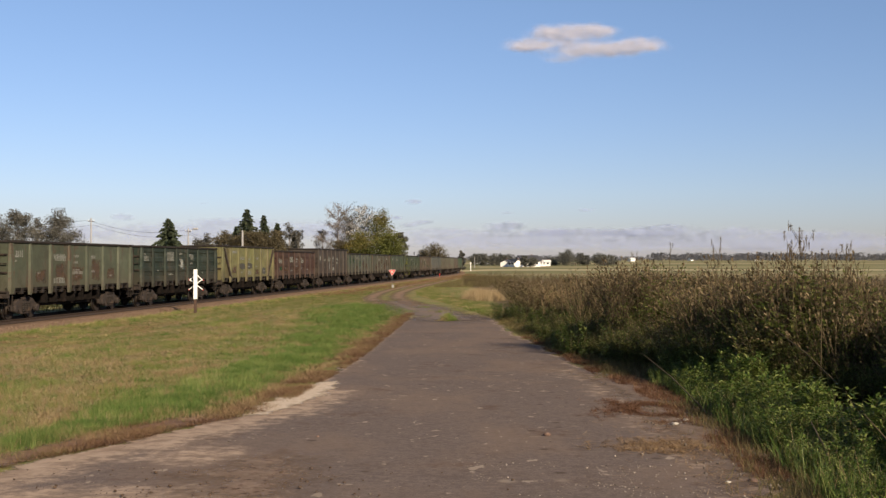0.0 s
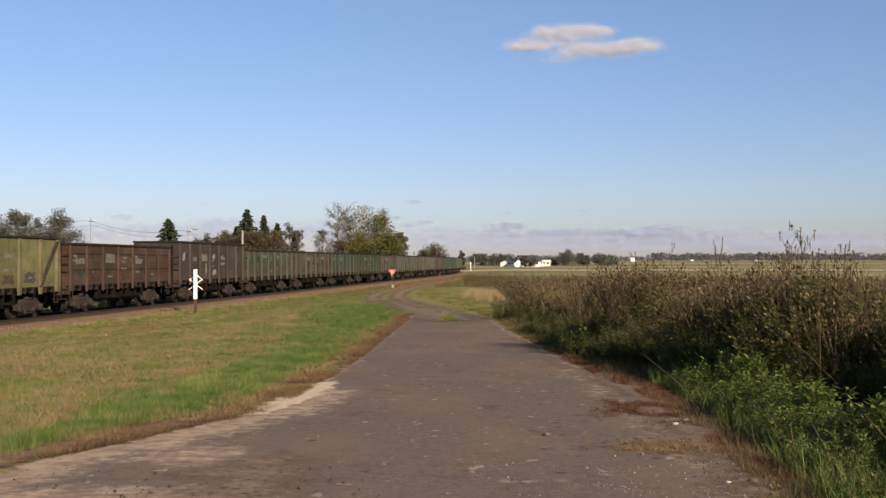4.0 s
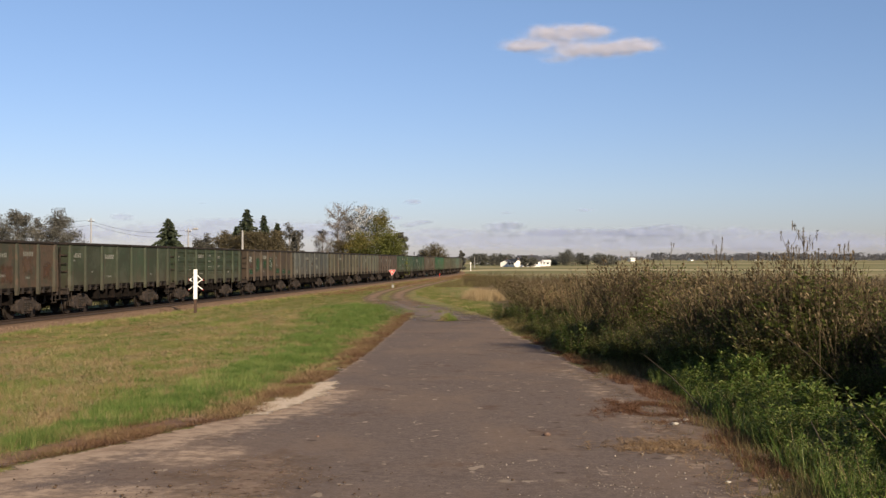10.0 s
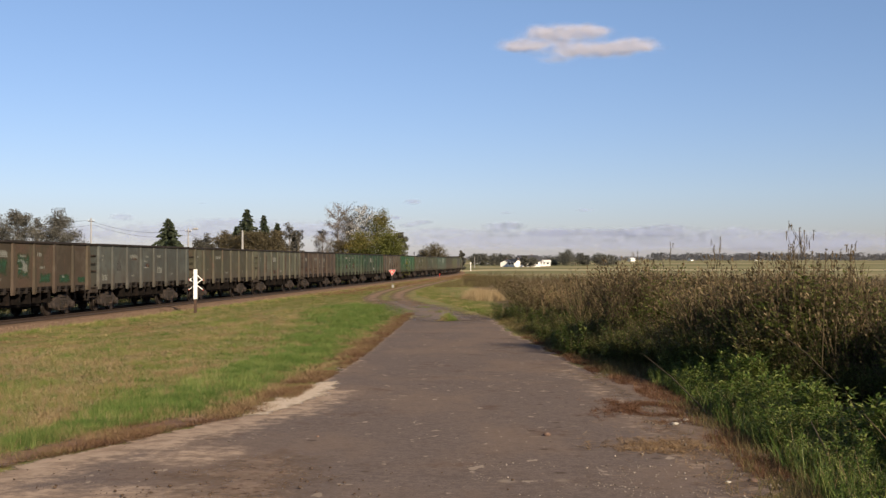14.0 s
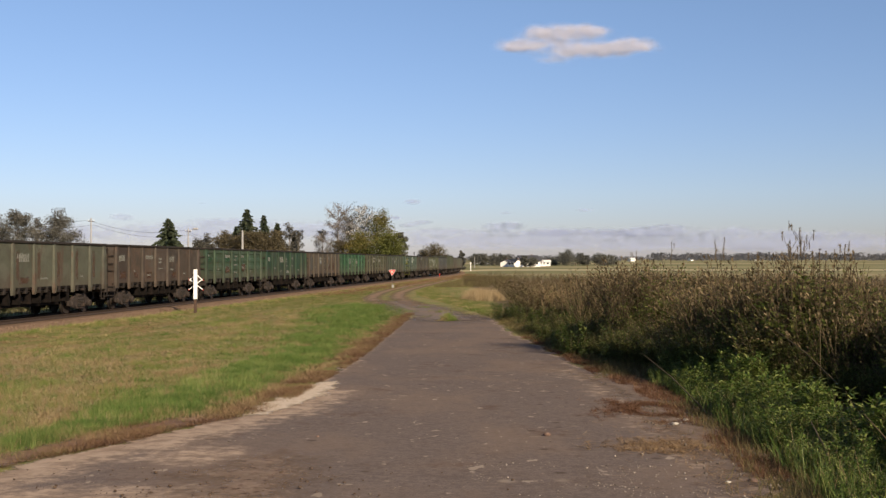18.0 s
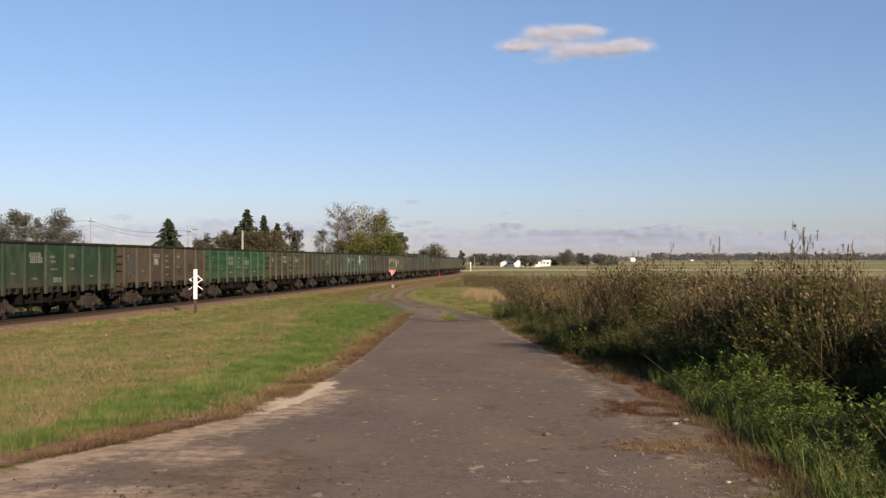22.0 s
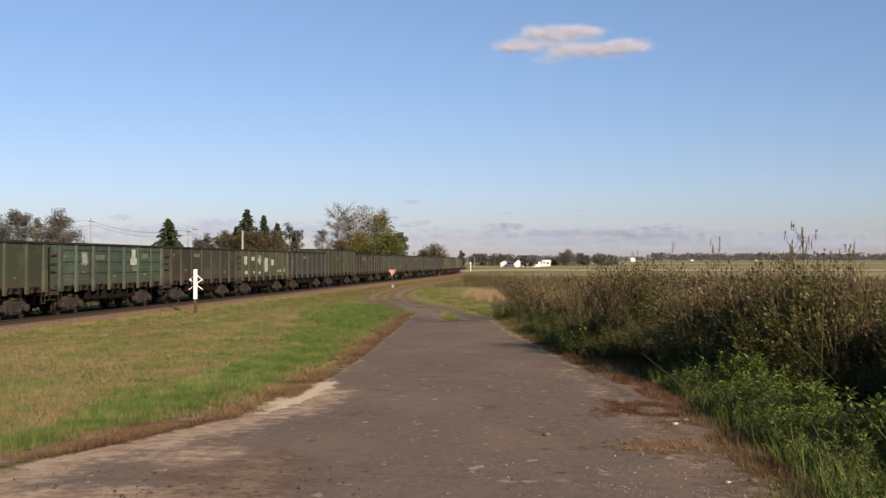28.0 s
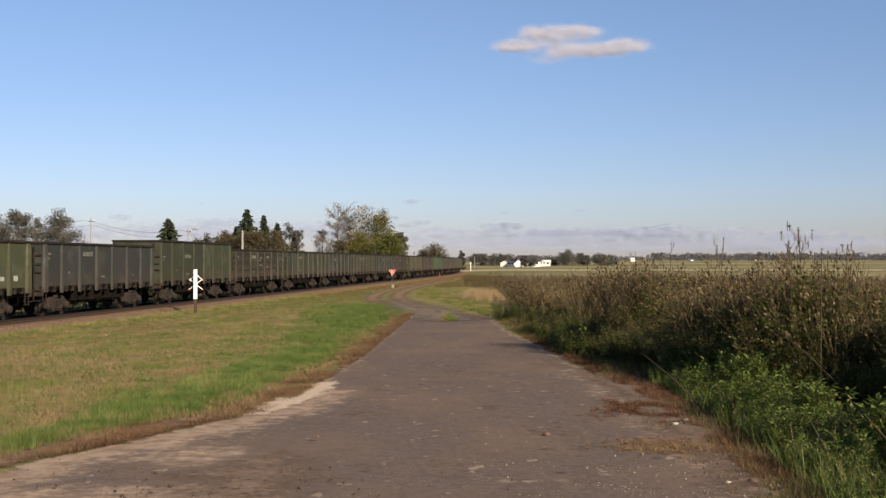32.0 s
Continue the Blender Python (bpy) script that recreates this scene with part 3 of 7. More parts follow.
def stone_template(seed):
    r = np.random.default_rng(seed)
    bm = bmesh.new()
    bmesh.ops.create_icosphere(bm, subdivisions=1, radius=1)
    v = np.array([p.co[:] for p in bm.verts]) * r.uniform(0.7, 1.15, (len(bm.verts), 1)) * np.array([1, r.uniform(0.7, 1), r.uniform(0.5, 0.75)])
    f = np.array([[q.index for q in face.verts] for face in bm.faces])
    bm.free()
    return v, f


# loose ballast on the shoulder that faces the lane
n = 9000
u = 20 + 110 * RNG.random(n) ** 1.5 - 28
off = RNG.uniform(1.5, 3.2, n)
pos = np.empty((n, 3))
for i in range(n):
    x, y, th = track_at(float(u[i]))
    pos[i] = x + CA * off[i], y - SA * off[i], float(rail_z(y)) + np.interp(off[i], [1.5, 1.9, 2.35, 2.95, 3.3], [-0.2, -0.2, -0.33, -0.44, -0.36])
v, f = scatter(stone_template(3), pos, RNG.uniform(0, 6.28, n), RNG.uniform(0.02, 0.055, n))
tagged(placed(raw_mesh("loose_ballast", v, f), M_BALLAST), "loose brown ballast stones along the track", "gravel", kind="stuff")

# ---- the wagons ----
PITCH = 13.92
BODY = 6.45
BAYS = 7


def wheelset(parent, y):
    bm = bmesh.new()
    for s in (-1, 1):
        lathe(bm, [(s * 0.70, 0.10), (s * 0.70, 0.16), (s * 0.735, 0.20), (s * 0.75, 0.36), (s * 0.71, 0.40), (s * 0.705, 0.50), (s * 0.735, 0.505), (s * 0.745, 0.478)], "x", 28)
        lathe(bm, [(s * 0.74, 0.476), (s * 0.837, 0.466), (s * 0.837, 0.40), (s * 0.82, 0.36), (s * 0.79, 0.22), (s * 0.845, 0.16), (s * 0.85, 0.10)], "x", 28)
        lathe(bm, [(s * 1.10, 0.02), (s * 1.10, 0.07), (s * 0.6, 0.075)], "x", 12)
    lathe(bm, [(-0.72, 0.085), (0.72, 0.085)], "x", 12)
    ob = part("wheelset", bm, M_WHEEL, parent)
    ob.location = (0, y, 0.478)
    bm = bmesh.new()
    for s in (-1, 1):
        lathe(bm, [(s * 0.756, 0.4805), (s * 0.80, 0.478)], "x", 28, capped=False)
    return ob, bm


def build_bogie(parent, y):
    bogie = part("bogie", bars([(-0.95, 0.95, -0.22, 0.22, 0.62, 0.86), (-0.3, 0.3, -0.3, 0.3, 0.86, 0.97)], 0.03), M_BOGIE, parent)
    bogie.location = (0, y, 0)
    arch = [(-1.22, 0.40), (-1.24, 0.60), (-0.95, 0.68), (-0.62, 0.90), (-0.30, 0.98), (0.30, 0.98), (0.62, 0.90), (0.95, 0.68), (1.24, 0.60), (1.22, 0.40),
            (0.98, 0.36), (0.86, 0.50), (0.66, 0.50), (0.42, 0.24), (-0.42, 0.24), (-0.66, 0.50), (-0.86, 0.50), (-0.98, 0.36)]
    for s in (-1, 1):
        bm = bmesh.new()
        prism(bm, arch, s * 0.95, s * 1.11)
        prism(bm, [(-0.34, 0.86), (0.34, 0.86), (0.30, 0.94), (-0.30, 0.94)], s * 1.10, s * 1.17)
        bmesh.ops.recalc_face_normals(bm, faces=bm.faces[:])
        bmesh.ops.bevel(bm, geom=bm.edges[:], offset=0.015, segments=1, affect="EDGES")
        part("side_frame", bm, M_BOGIE, bogie)
        for dy in (-0.24, 0, 0.24):
            bm = bmesh.new()
            lathe(bm, [(0.34 + 0.04 * k, 0.10 if k % 2 else 0.075) for k in range(11)], "z", 10, (s * 1.12, dy, 0))
            part("spring", bm, M_DARK_STEEL, bogie)
        for dy in (-0.925, 0.925):
            bm = bmesh.new()
            lathe(bm, [(s * 1.05, 0.17), (s * 1.17, 0.165), (s * 1.20, 0.12), (s * 1.205, 0.03)], "x", 14, (0, dy, 0.478))
            part("axle_box", bm, M_BOGIE, bogie)
            part("brake_shoe", bars([(s * 0.74, s * 0.83, dy * 0.42 - 0.05, dy * 0.42 + 0.05, 0.36, 0.62)]), M_DARK_STEEL, bogie)
    for dy in (-0.925, 0.925):
        ob, tread = wheelset(bogie, dy)
        me = ob.data
        extra = bpy.data.meshes.new("tread")
        tread.to_mesh(extra)
        tread.free()
        both = bmesh.new()
        both.from_mesh(me)
        k = len(both.faces)
        both.from_mesh(extra)
        both.faces.ensure_lookup_table()
        for face in both.faces[k:]:
            face.material_index = 1
        both.to_mesh(me)
        both.free()
        me.materials.append(M_TREAD)
        bpy.data.meshes.remove(extra)


def corrugated(z0, z1, y0, y1, grooves, s):
    """A pressed side panel with horizontal swages."""
    prof = [(z0, 0.0)]
    for k in range(grooves):
        c = z0 + (z1 - z0) * (k + 0.75) / (grooves + 0.5)
        prof += [(c - 0.17, 0.0), (c - 0.11, -0.045), (c + 0.11, -0.045), (c + 0.17, 0.0)]
    prof.append((z1, 0.0))
    bm = bmesh.new()
    cols = []
    for y in (y0, y1):
        cols.append([[bm.verts.new((s * (1.45 + d - t), y, z)) for z, d in prof] for t in (0.0, 0.02)])
    for k in range(len(prof) - 1):
        for t, flip in ((0, 0), (1, 1)):
            q = [cols[0][t][k], cols[1][t][k], cols[1][t][k + 1], cols[0][t][k + 1]]
            bm.faces.new(q[::-1] if flip else q)
    for c in cols:
        bm.faces.new(c[0] + c[1][::-1])
    bm.faces.new((cols[0][0][-1], cols[1][0][-1], cols[1][1][-1], cols[0][1][-1]))
    bm.faces.new((cols[0][0][0], cols[1][0][0], cols[1][1][0], cols[0][1][0]))
    bmesh.ops.recalc_face_normals(bm, faces=bm.faces[:])
    return bm


def build_wagon(top, grooves, braced=False, slim=1.0):
    """An open four-axle wagon: base at rail level in the middle of its length, y along the track, x towards the lane."""
    root = new("gondola_wagon")
    z0 = 1.42
    bay = 2 * BODY / BAYS
    # the two long inner plates are added to darken the gap below the floor
    part("underframe", bars([(-0.22, 0.22, -6.3, 6.3, 0.86, 1.30), (-1.40, 1.40, -6.36, 6.36, 1.30, 1.40)] +
                            [(-1.35, 1.35, y - 0.07, y + 0.07, 1.02, 1.30) for y in (-4.325, -2.4, 0, 2.4, 4.325)] + [(s * 0.30, s * 0.36, -3.1, 3.1, 0.62, 1.28) for s in (-1, 1)]), M_BLACK_STEEL, root)
    for s in (-1, 1):
        for k in range(BAYS):
            y0, y1 = -BODY + k * bay + 0.03, -BODY + (k + 1) * bay - 0.03
            ob = part("side_panel", corrugated(z0, top - 0.10, y0, y1, grooves, s), PAINT, root)
            part("hatch_hinge", bars([(s * 1.24, s * 1.44, y0 + bay * q - 0.10, y0 + bay * q + 0.10, 1.14, 1.43) for q in (0.3, 0.66)] +
                                     [(s * 0.55, s * 1.36, y0 + 0.12, y1 - 0.12, 1.22, 1.26)], 0.012), M_DARK_STEEL, root)
        for k in range(BAYS + 1):
            y = -BODY + k * bay
            w = (0.155 if 0 < k < BAYS else 0.25) * slim
            y = min(max(y, -BODY + w), BODY - w)
            bm = bmesh.new()
            lo, hi = [], []
            z_low = 1.10 if 0 < k < BAYS else 1.16
            for z, ww, d in ((z_low, w * 0.85, 0.08), (z_low + 0.25, w, 0.115), (top - 0.5, w * 0.85, 0.095), (top - 0.06, w * 0.7, 0.05)):
                lo.append([bm.verts.new((s * (1.44 + dd), y + q * ww * e, z)) for q, dd, e in ((-1, 0, 1), (-1, d, 0.62), (1, d, 0.62), (1, 0, 1))])
            for a, b in zip(lo, lo[1:]):
                for q in range(4):
                    bm.faces.new((a[q], a[(q + 1) % 4], b[(q + 1) % 4], b[q]))
            bm.faces.new(lo[0])
            bm.faces.new(lo[-1])
            bmesh.ops.recalc_face_normals(bm, faces=bm.faces[:])
            part("side_post", bm, PAINT, root)
        part("top_rail", bars([(s * 1.40, s * 1.53, -BODY, BODY, top - 0.11, top)], 0.02), M_DARK_STEEL, root)
        part("side_sill", bars([(s * 1.30, s * 1.43, -BODY, BODY, 1.30, 1.44)], 0.02), M_BLACK_STEEL, root)
        if braced:
            for e in (-1, 1):
                bm = bmesh.new()
                prism(bm, [(e * 6.2, top - 0.2), (e * 6.0, top - 0.2), (e * 4.45, z0), (e * 4.65, z0)], s * 1.46, s * 1.56)
                bmesh.ops.recalc_face_normals(bm, faces=bm.faces[:])
                part("brace", bm, M_BOGIE, root, "dark diagonal brace")
    for e in (-1, 1):
        part("end_wall", bars([(-1.42, 1.42, e * (BODY - 0.03), e * BODY, 1.30, top - 0.05)]), PAINT, root)
        # thin end ribs, made dark to draw the shadow lines beneath them
        for z in (2.08, 2.86):
            part("end_rib", bars([(-1.44, 1.44, e * (BODY - 0.005), e * (BODY + 0.07), z - 0.045, z + 0.045)], 0.015), M_DARK_STEEL, root)
        part("end_rail", bars([(-1.5, 1.5, e * (BODY - 0.06), e * (BODY + 0.06), top - 0.115, top - 0.004)], 0.015), M_DARK_STEEL, root)
        part("end_beam", bars([(-1.48, 1.48, e * (BODY - 0.12), e * (BODY + 0.06), 0.98, 1.30)], 0.02), M_BOGIE, root)
        part("coupler", bars([(-0.09, 0.09, e * BODY, e * 6.86, 0.98, 1.16), (-0.22, 0.20, e * 6.72, e * 6.955, 0.90, 1.24)], 0.02), M_DARK_STEEL, root)
        part("brake_hose", bars([(0.30, 0.34, e * 6.40, e * 6.60, 0.60, 1.0), (0.30, 0.34, e * 6.55, e * 6.9, 0.56, 0.62)], 0.01), M_DARK_STEEL, root)
        part("ladder", bars([(1.08, 1.12, e * (BODY + 0.06), e * (BODY + 0.14), 0.75, top - 0.2)] +
                            [(1.08, 1.47, e * (BODY + 0.10), e * (BODY + 0.13), z - 0.02, z + 0.02) for z in (0.78, 1.25, 2.47)]), M_DARK_STEEL, root)
        part("foot_step", bars([(1.40, 1.44, e * 6.0, e * 6.03, 0.66, 1.3), (1.40, 1.44, e * 6.3, e * 6.33, 0.66, 1.3), (1.36, 1.48, e * 6.0, e * 6.33, 0.64, 0.68)]), M_DARK_STEEL, root)
        build_bogie(root, e * 4.325)
    bm = bmesh.new()
    lathe(bm, [(-0.55, 0.02), (-0.55, 0.18), (-0.48, 0.21), (0.48, 0.21), (0.55, 0.18), (0.55, 0.02)], "y", 16, (0.75, -1.3, 0.86))
    part("air_tank", bm, M_BOGIE, root)
    for s in (-1, 1):
        # added black plates and crossbars that screen off the daylight under the wagon
        part("hatch_linkage", bars([(s * 0.62, s * 0.70, -3.0, 3.0, 0.50, 0.96)] + [(s * 0.70, s * 1.30, y - 0.05, y + 0.05, 0.66, 1.28) for y in (-2.7, -1.8, -0.9, 0.0, 0.9, 1.8, 2.7)], 0.01), M_BLACK_STEEL, root)
    part("brake_cylinder", bars([(0.35, 0.75, 0.5, 1.1, 0.72, 1.02), (0.5, 0.56, -2.8, 2.8, 0.80, 0.85), (-0.9, -0.84, -2.9, 2.9, 0.7, 0.77), (-0.7, 0.7, 1.6, 1.7, 0.62, 0.72), (-0.8, 0.2, -0.5, 0.6, 0.68, 0.98)], 0.03), M_BLACK_STEEL, root)
    return root


def stencil_bars(seed, style, top):
    """Lettering that cannot be read: rows of worn pale bars on the panels."""
    r = random.Random(seed)
    bay = 2 * BODY / BAYS
    boxes = []

    def row(bayno, y, z, n, w, h, gap):
        base = -BODY + bayno * bay + 0.28 + y
        for q in range(n):
            ww = w * r.uniform(0.5, 0.85)
            boxes.append((1.445, 1.4565, base + q * (w + gap), base + q * (w + gap) + ww, z + h * r.uniform(0, 0.08), z + h * r.uniform(0.8, 1.0)))

    z = r.uniform(2.72, 2.92)
    row(0, 0.12, z, 5, 0.07, 0.12, 0.02)
    row(0, 0.12, z - 0.2, 4, 0.07, 0.10, 0.02)
    row(2, r.uniform(0, 0.2), z - r.uniform(0, 0.1), 8, 0.11, 0.24, 0.025)
    if style != "plain":
        row(3, r.uniform(0.1, 0.4), z + r.uniform(-0.1, 0.1), 5, 0.08, 0.12, 0.02)
        row(3, 0.2, z - 0.28, 4, 0.09, 0.12, 0.03)
        row(3, 0.15, z - 0.62, 7, 0.08, 0.08, 0.02)
        row(4, r.uniform(0.0, 0.4), z - 0.05, r.randint(3, 5), 0.11, 0.2, 0.025)
        row(4, 0.25, z - r.uniform(0.5, 0.9), 4, 0.09, 0.12, 0.025)
    row(1, 0.4, 2.0, r.randint(2, 4), 0.07, 0.09, 0.02)
    row(r.choice((2, 3)), 0.3, 1.75, r.randint(4, 7), 0.08, 0.10, 0.02)
    row(5, 0.5, 1.8, r.randint(2, 4), 0.07, 0.10, 0.02)
    return boxes


def srgb(r, g, b):
    return tuple(((c / 255 + 0.055) / 1.055) ** 2.4 if c > 10 else c / 3294.6 for c in (r, g, b))


# colour as the paint is, share of rust, kind of body, lettering, words for the label
TRAIN = []


def wagon(colour, rust, body, writing, words):
    TRAIN.append((colour, rust, body, writing, words))


wagon((98, 108, 82), 0.4, "usual", "usual", "grey-green")
wagon((138, 150, 122), 0.62, "usual", "usual", "pale green, rust-streaked")
wagon((46, 78, 62), 0.15, "ribbed", "usual", "dark bluish green")
wagon((196, 190, 126), 0.25, "braced", "usual", "faded yellow, diagonally braced")
wagon((116, 74, 60), 0.5, "smooth", "usual", "dark brown")
wagon((108, 94, 84), 0.3, "tall", "usual", "tall grey-brown")
wagon((112, 122, 104), 0.62, "usual", "usual", "grey-green, rust-streaked")
wagon((116, 120, 98), 0.66, "usual", "usual", "rusty grey-green")
wagon((92, 112, 82), 0.2, "usual", "plain", "dull green")
wagon((84, 108, 76), 0.2, "ribbed", "usual", "mid green")
wagon((124, 108, 84), 0.66, "usual", "usual", "rust-brown and green")
wagon((130, 136, 130), 0.35, "usual", "usual", "faded blue-grey")
wagon((134, 132, 108), 0.6, "usual", "plain", "faded olive-grey")
wagon((140, 144, 122), 0.6, "usual", "plain", "rust-striped olive-grey")
wagon((112, 96, 82), 0.7, "usual", "usual", "grey, rust-patched")
wagon((78, 122, 88), 0.25, "ribbed", "usual", "weathered green")
wagon((34, 98, 62), 0.1, "usual", "usual", "dark teal green")
wagon((128, 116, 94), 0.6, "usual", "usual", "rusty brown")
wagon((56, 136, 84), 0.08, "ribbed", "usual", "bright green")
wagon((118, 122, 86), 0.3, "ribbed", "usual", "olive green")
wagon((98, 114, 86), 0.3, "usual", "usual", "grey-green")
wagon((110, 142, 122), 0.25, "ribbed", "plain", "pale grey-green, white-blotched")
wagon((92, 94, 76), 0.35, "usual", "plain", "dark olive")
wagon((122, 132, 92), 0.3, "usual", "plain", "olive, with white painted blocks")
wagon((100, 108, 108), 0.4, "usual", "plain", "blue-grey")
wagon((98, 112, 82), 0.3, "tall", "plain", "tall green")
wagon((92, 88, 72), 0.4, "ribbed", "usual", "dark grey-brown")
wagon((98, 106, 84), 0.3, "usual", "plain", "dull green")
wagon((100, 104, 92), 0.45, "usual", "plain", "grey-green")
wagon((108, 108, 86), 0.6, "usual", "usual", "rusty olive")
wagon((84, 98, 86), 0.4, "usual", "usual", "dark grey-green")
wagon((94, 84, 74), 0.6, "smooth", "plain", "brown")
wagon((134, 132, 94), 0.4, "usual", "plain", "pale olive")
wagon((86, 80, 70), 0.6, "usual", "plain", "dark brown")
wagon((102, 136, 98), 0.2, "usual", "plain", "light green")
wagon((90, 96, 80), 0.4, "usual", "plain", "dull green")
wagon((92, 88, 76), 0.5, "usual", "plain", "grey-brown")
wagon((88, 104, 82), 0.3, "usual", "usual", "green")
wagon((104, 106, 86), 0.5, "usual", "plain", "olive")
wagon((84, 92, 78), 0.4, "usual", "plain", "dark green")
wagon((98, 92, 78), 0.6, "usual", "plain", "brown")
wagon((90, 106, 84), 0.3, "usual", "plain", "green")
wagon((96, 100, 82), 0.4, "usual", "plain", "olive")
wagon((88, 96, 80), 0.4, "usual", "plain", "grey-green")
NUDGE = {8: -0.2, 9: 0.25, 17: -0.3, 4: 0.32, 3: -0.1}
SPEED, GAIN, START_U = 8.90655, 0.06331, -5.58743


def gone(t):
    """Metres that the train has rolled by t seconds."""
    return SPEED * t + GAIN * t * t / 2


def wagon_pose(i, t):
    front = START_U + i * PITCH + (0.21 if i >= 5 else 0) + NUDGE.get(i, 0) - gone(t)
    mid = front + BODY
    ax, ay, _ = track_at(mid - 4.325)
    bx, by, _ = track_at(mid + 4.325)
    x, y = (ax + bx) / 2, (ay + by) / 2
    return pose(x, y, float(rail_z(y)), -0.218, 0, -math.degrees(math.atan2(bx - ax, by - ay)))


PROTO = {"usual": build_wagon(3.48, 0), "ribbed": build_wagon(3.48, 3), "smooth": build_wagon(3.48, 2, slim=0.6),
         "tall": build_wagon(3.84, 0, slim=0.7), "braced": build_wagon(3.70, 0, True)}
mark_mesh = bpy.data.meshes.new("stencil_mark")
mark_bm = bars([(0, 1, 0, 1, 0, 1)])
mark_bm.to_mesh(mark_mesh)
mark_bm.free()
mark_mesh.materials.append(M_STENCIL)
wagons = []
used = set()
for number, (colour, rust, body, writing, words) in enumerate(TRAIN):
    i = number - 1
    if body in used:
        w = copy_thing(PROTO[body], wagon_pose(i, 0))
    else:
        w = PROTO[body]
        used.add(body)
        w.matrix_basis = wagon_pose(i, 0)
    top = {"tall": 3.84, "braced": 3.70}.get(body, 3.48)
    wagons.append((i, w))
    tagged(w, f"{words} open freight wagon with ribbed steel sides", "freight wagon", "wagons of the freight train")
    for ob in w.children:
        ob.color = (*(0.30 * c for c in srgb(*colour)), min(1.0, rust * (0.95 if ob.name.startswith("side_post") else 1.0)))
for number, (colour, rust, body, writing, words) in enumerate(TRAIN):
    top = {"tall": 3.84, "braced": 3.70}.get(body, 3.48)
    for x0, x1, y0, y1, z0, z1 in stencil_bars(number, writing, top):
        mark = new("stencil_mark", mark_mesh)
        mark.parent = wagons[number][1]
        mark.location, mark.scale = (x0, y0, z0), (x1 - x0, y1 - y0, z1 - z0)

# patches of rust, old paint and primer that set single wagons apart: bay along the side, foot, width, height, material
def peeling(m, solid=0.0):
    """Old paint or rust that has flaked: cloudy towards its rim, or solid with worn spots."""
    nt = m.node_tree
    n = noise_node(nt, coords(nt), 3.4, 8, 0.75)
    sep = nt.nodes.new("ShaderNodeSeparateXYZ")
    nt.links.new(coords(nt, "Generated"), sep.inputs[0])
    out = [arith(nt, "ABSOLUTE", arith(nt, "SUBTRACT", sep.outputs[k], 0.5), 0.0) for k in (1, 2)]
    inward = arith(nt, "SUBTRACT", 1.0 + solid, arith(nt, "MULTIPLY", arith(nt, "MAXIMUM", *out), 2.0))
    keep = ramp(nt, arith(nt, "ADD", inward, arith(nt, "MULTIPLY", arith(nt, "SUBTRACT", n, 0.5), 2.2)), 0.0, 0.62)
    nt.links.new(arith(nt, "MULTIPLY", keep, 0.9 if solid else 0.75), nt.nodes["Principled BSDF"].inputs["Alpha"])
    return m


M_RUST_PATCH = surface("red_rust_patch", (0.050, 0.026, 0.018), (0.078, 0.042, 0.027), 6, (0.05, 0.032, 0.023), 2)
M_PALE_PATCH = surface("pale_whitewash_patch", (0.20, 0.20, 0.18), (0.33, 0.33, 0.30), 8, (0.11, 0.11, 0.095), 3)
M_GREEN_PATCH = surface("old_green_paint_patch", (0.012, 0.045, 0.022), (0.022, 0.065, 0.034), 6, (0.03, 0.03, 0.022), 2)
M_GREY_PATCH = surface("dark_grey_paint_patch", (0.042, 0.040, 0.036), (0.065, 0.062, 0.055), 6)
M_BROWN_PATCH = surface("brown_rust_patch", (0.055, 0.034, 0.024), (0.09, 0.056, 0.038), 5, (0.03, 0.024, 0.02), 2)
PATCHES = {}
PATCHES[0] = [(1.2, 1.5, 0.7, 0.8, M_BROWN_PATCH), (2.2, 1.5, 0.7, 1.1, M_BROWN_PATCH), (3.15, 1.5, 0.75, 0.9, M_BROWN_PATCH), (4.2, 1.5, 0.7, 1.3, M_BROWN_PATCH), (2.2, 1.55, 0.6, 0.28, M_PALE_PATCH), (3.2, 1.95, 0.6, 0.16, M_PALE_PATCH), (0.35, 2.75, 0.35, 0.3, M_PALE_PATCH), (2.25, 2.6, 0.6, 0.22, M_PALE_PATCH), (5.2, 1.6, 0.6, 0.7, M_BROWN_PATCH)]
PATCHES[2] = [(2.15, 1.95, 0.75, 0.55, M_GREY_PATCH), (3.15, 2.0, 0.75, 0.5, M_GREY_PATCH), (1.2, 1.6, 0.7, 0.8, M_BROWN_PATCH), (4.2, 1.55, 0.6, 0.5, M_BROWN_PATCH), (1.3, 3.15, 0.6, 0.22, M_PALE_PATCH), (3.3, 1.6, 0.45, 0.3, M_PALE_PATCH), (5.2, 1.55, 0.6, 0.6, M_GREY_PATCH)]
PATCHES[3] = [(0.4, 2.45, 0.5, 0.3, M_PALE_PATCH), (0.4, 1.75, 0.5, 0.45, M_GREEN_PATCH), (2.2, 2.5, 0.6, 0.25, M_PALE_PATCH), (1.2, 1.5, 0.7, 0.5, M_RUST_PATCH), (3.2, 1.5, 0.65, 0.6, M_RUST_PATCH), (4.25, 2.45, 0.5, 0.28, M_PALE_PATCH)]
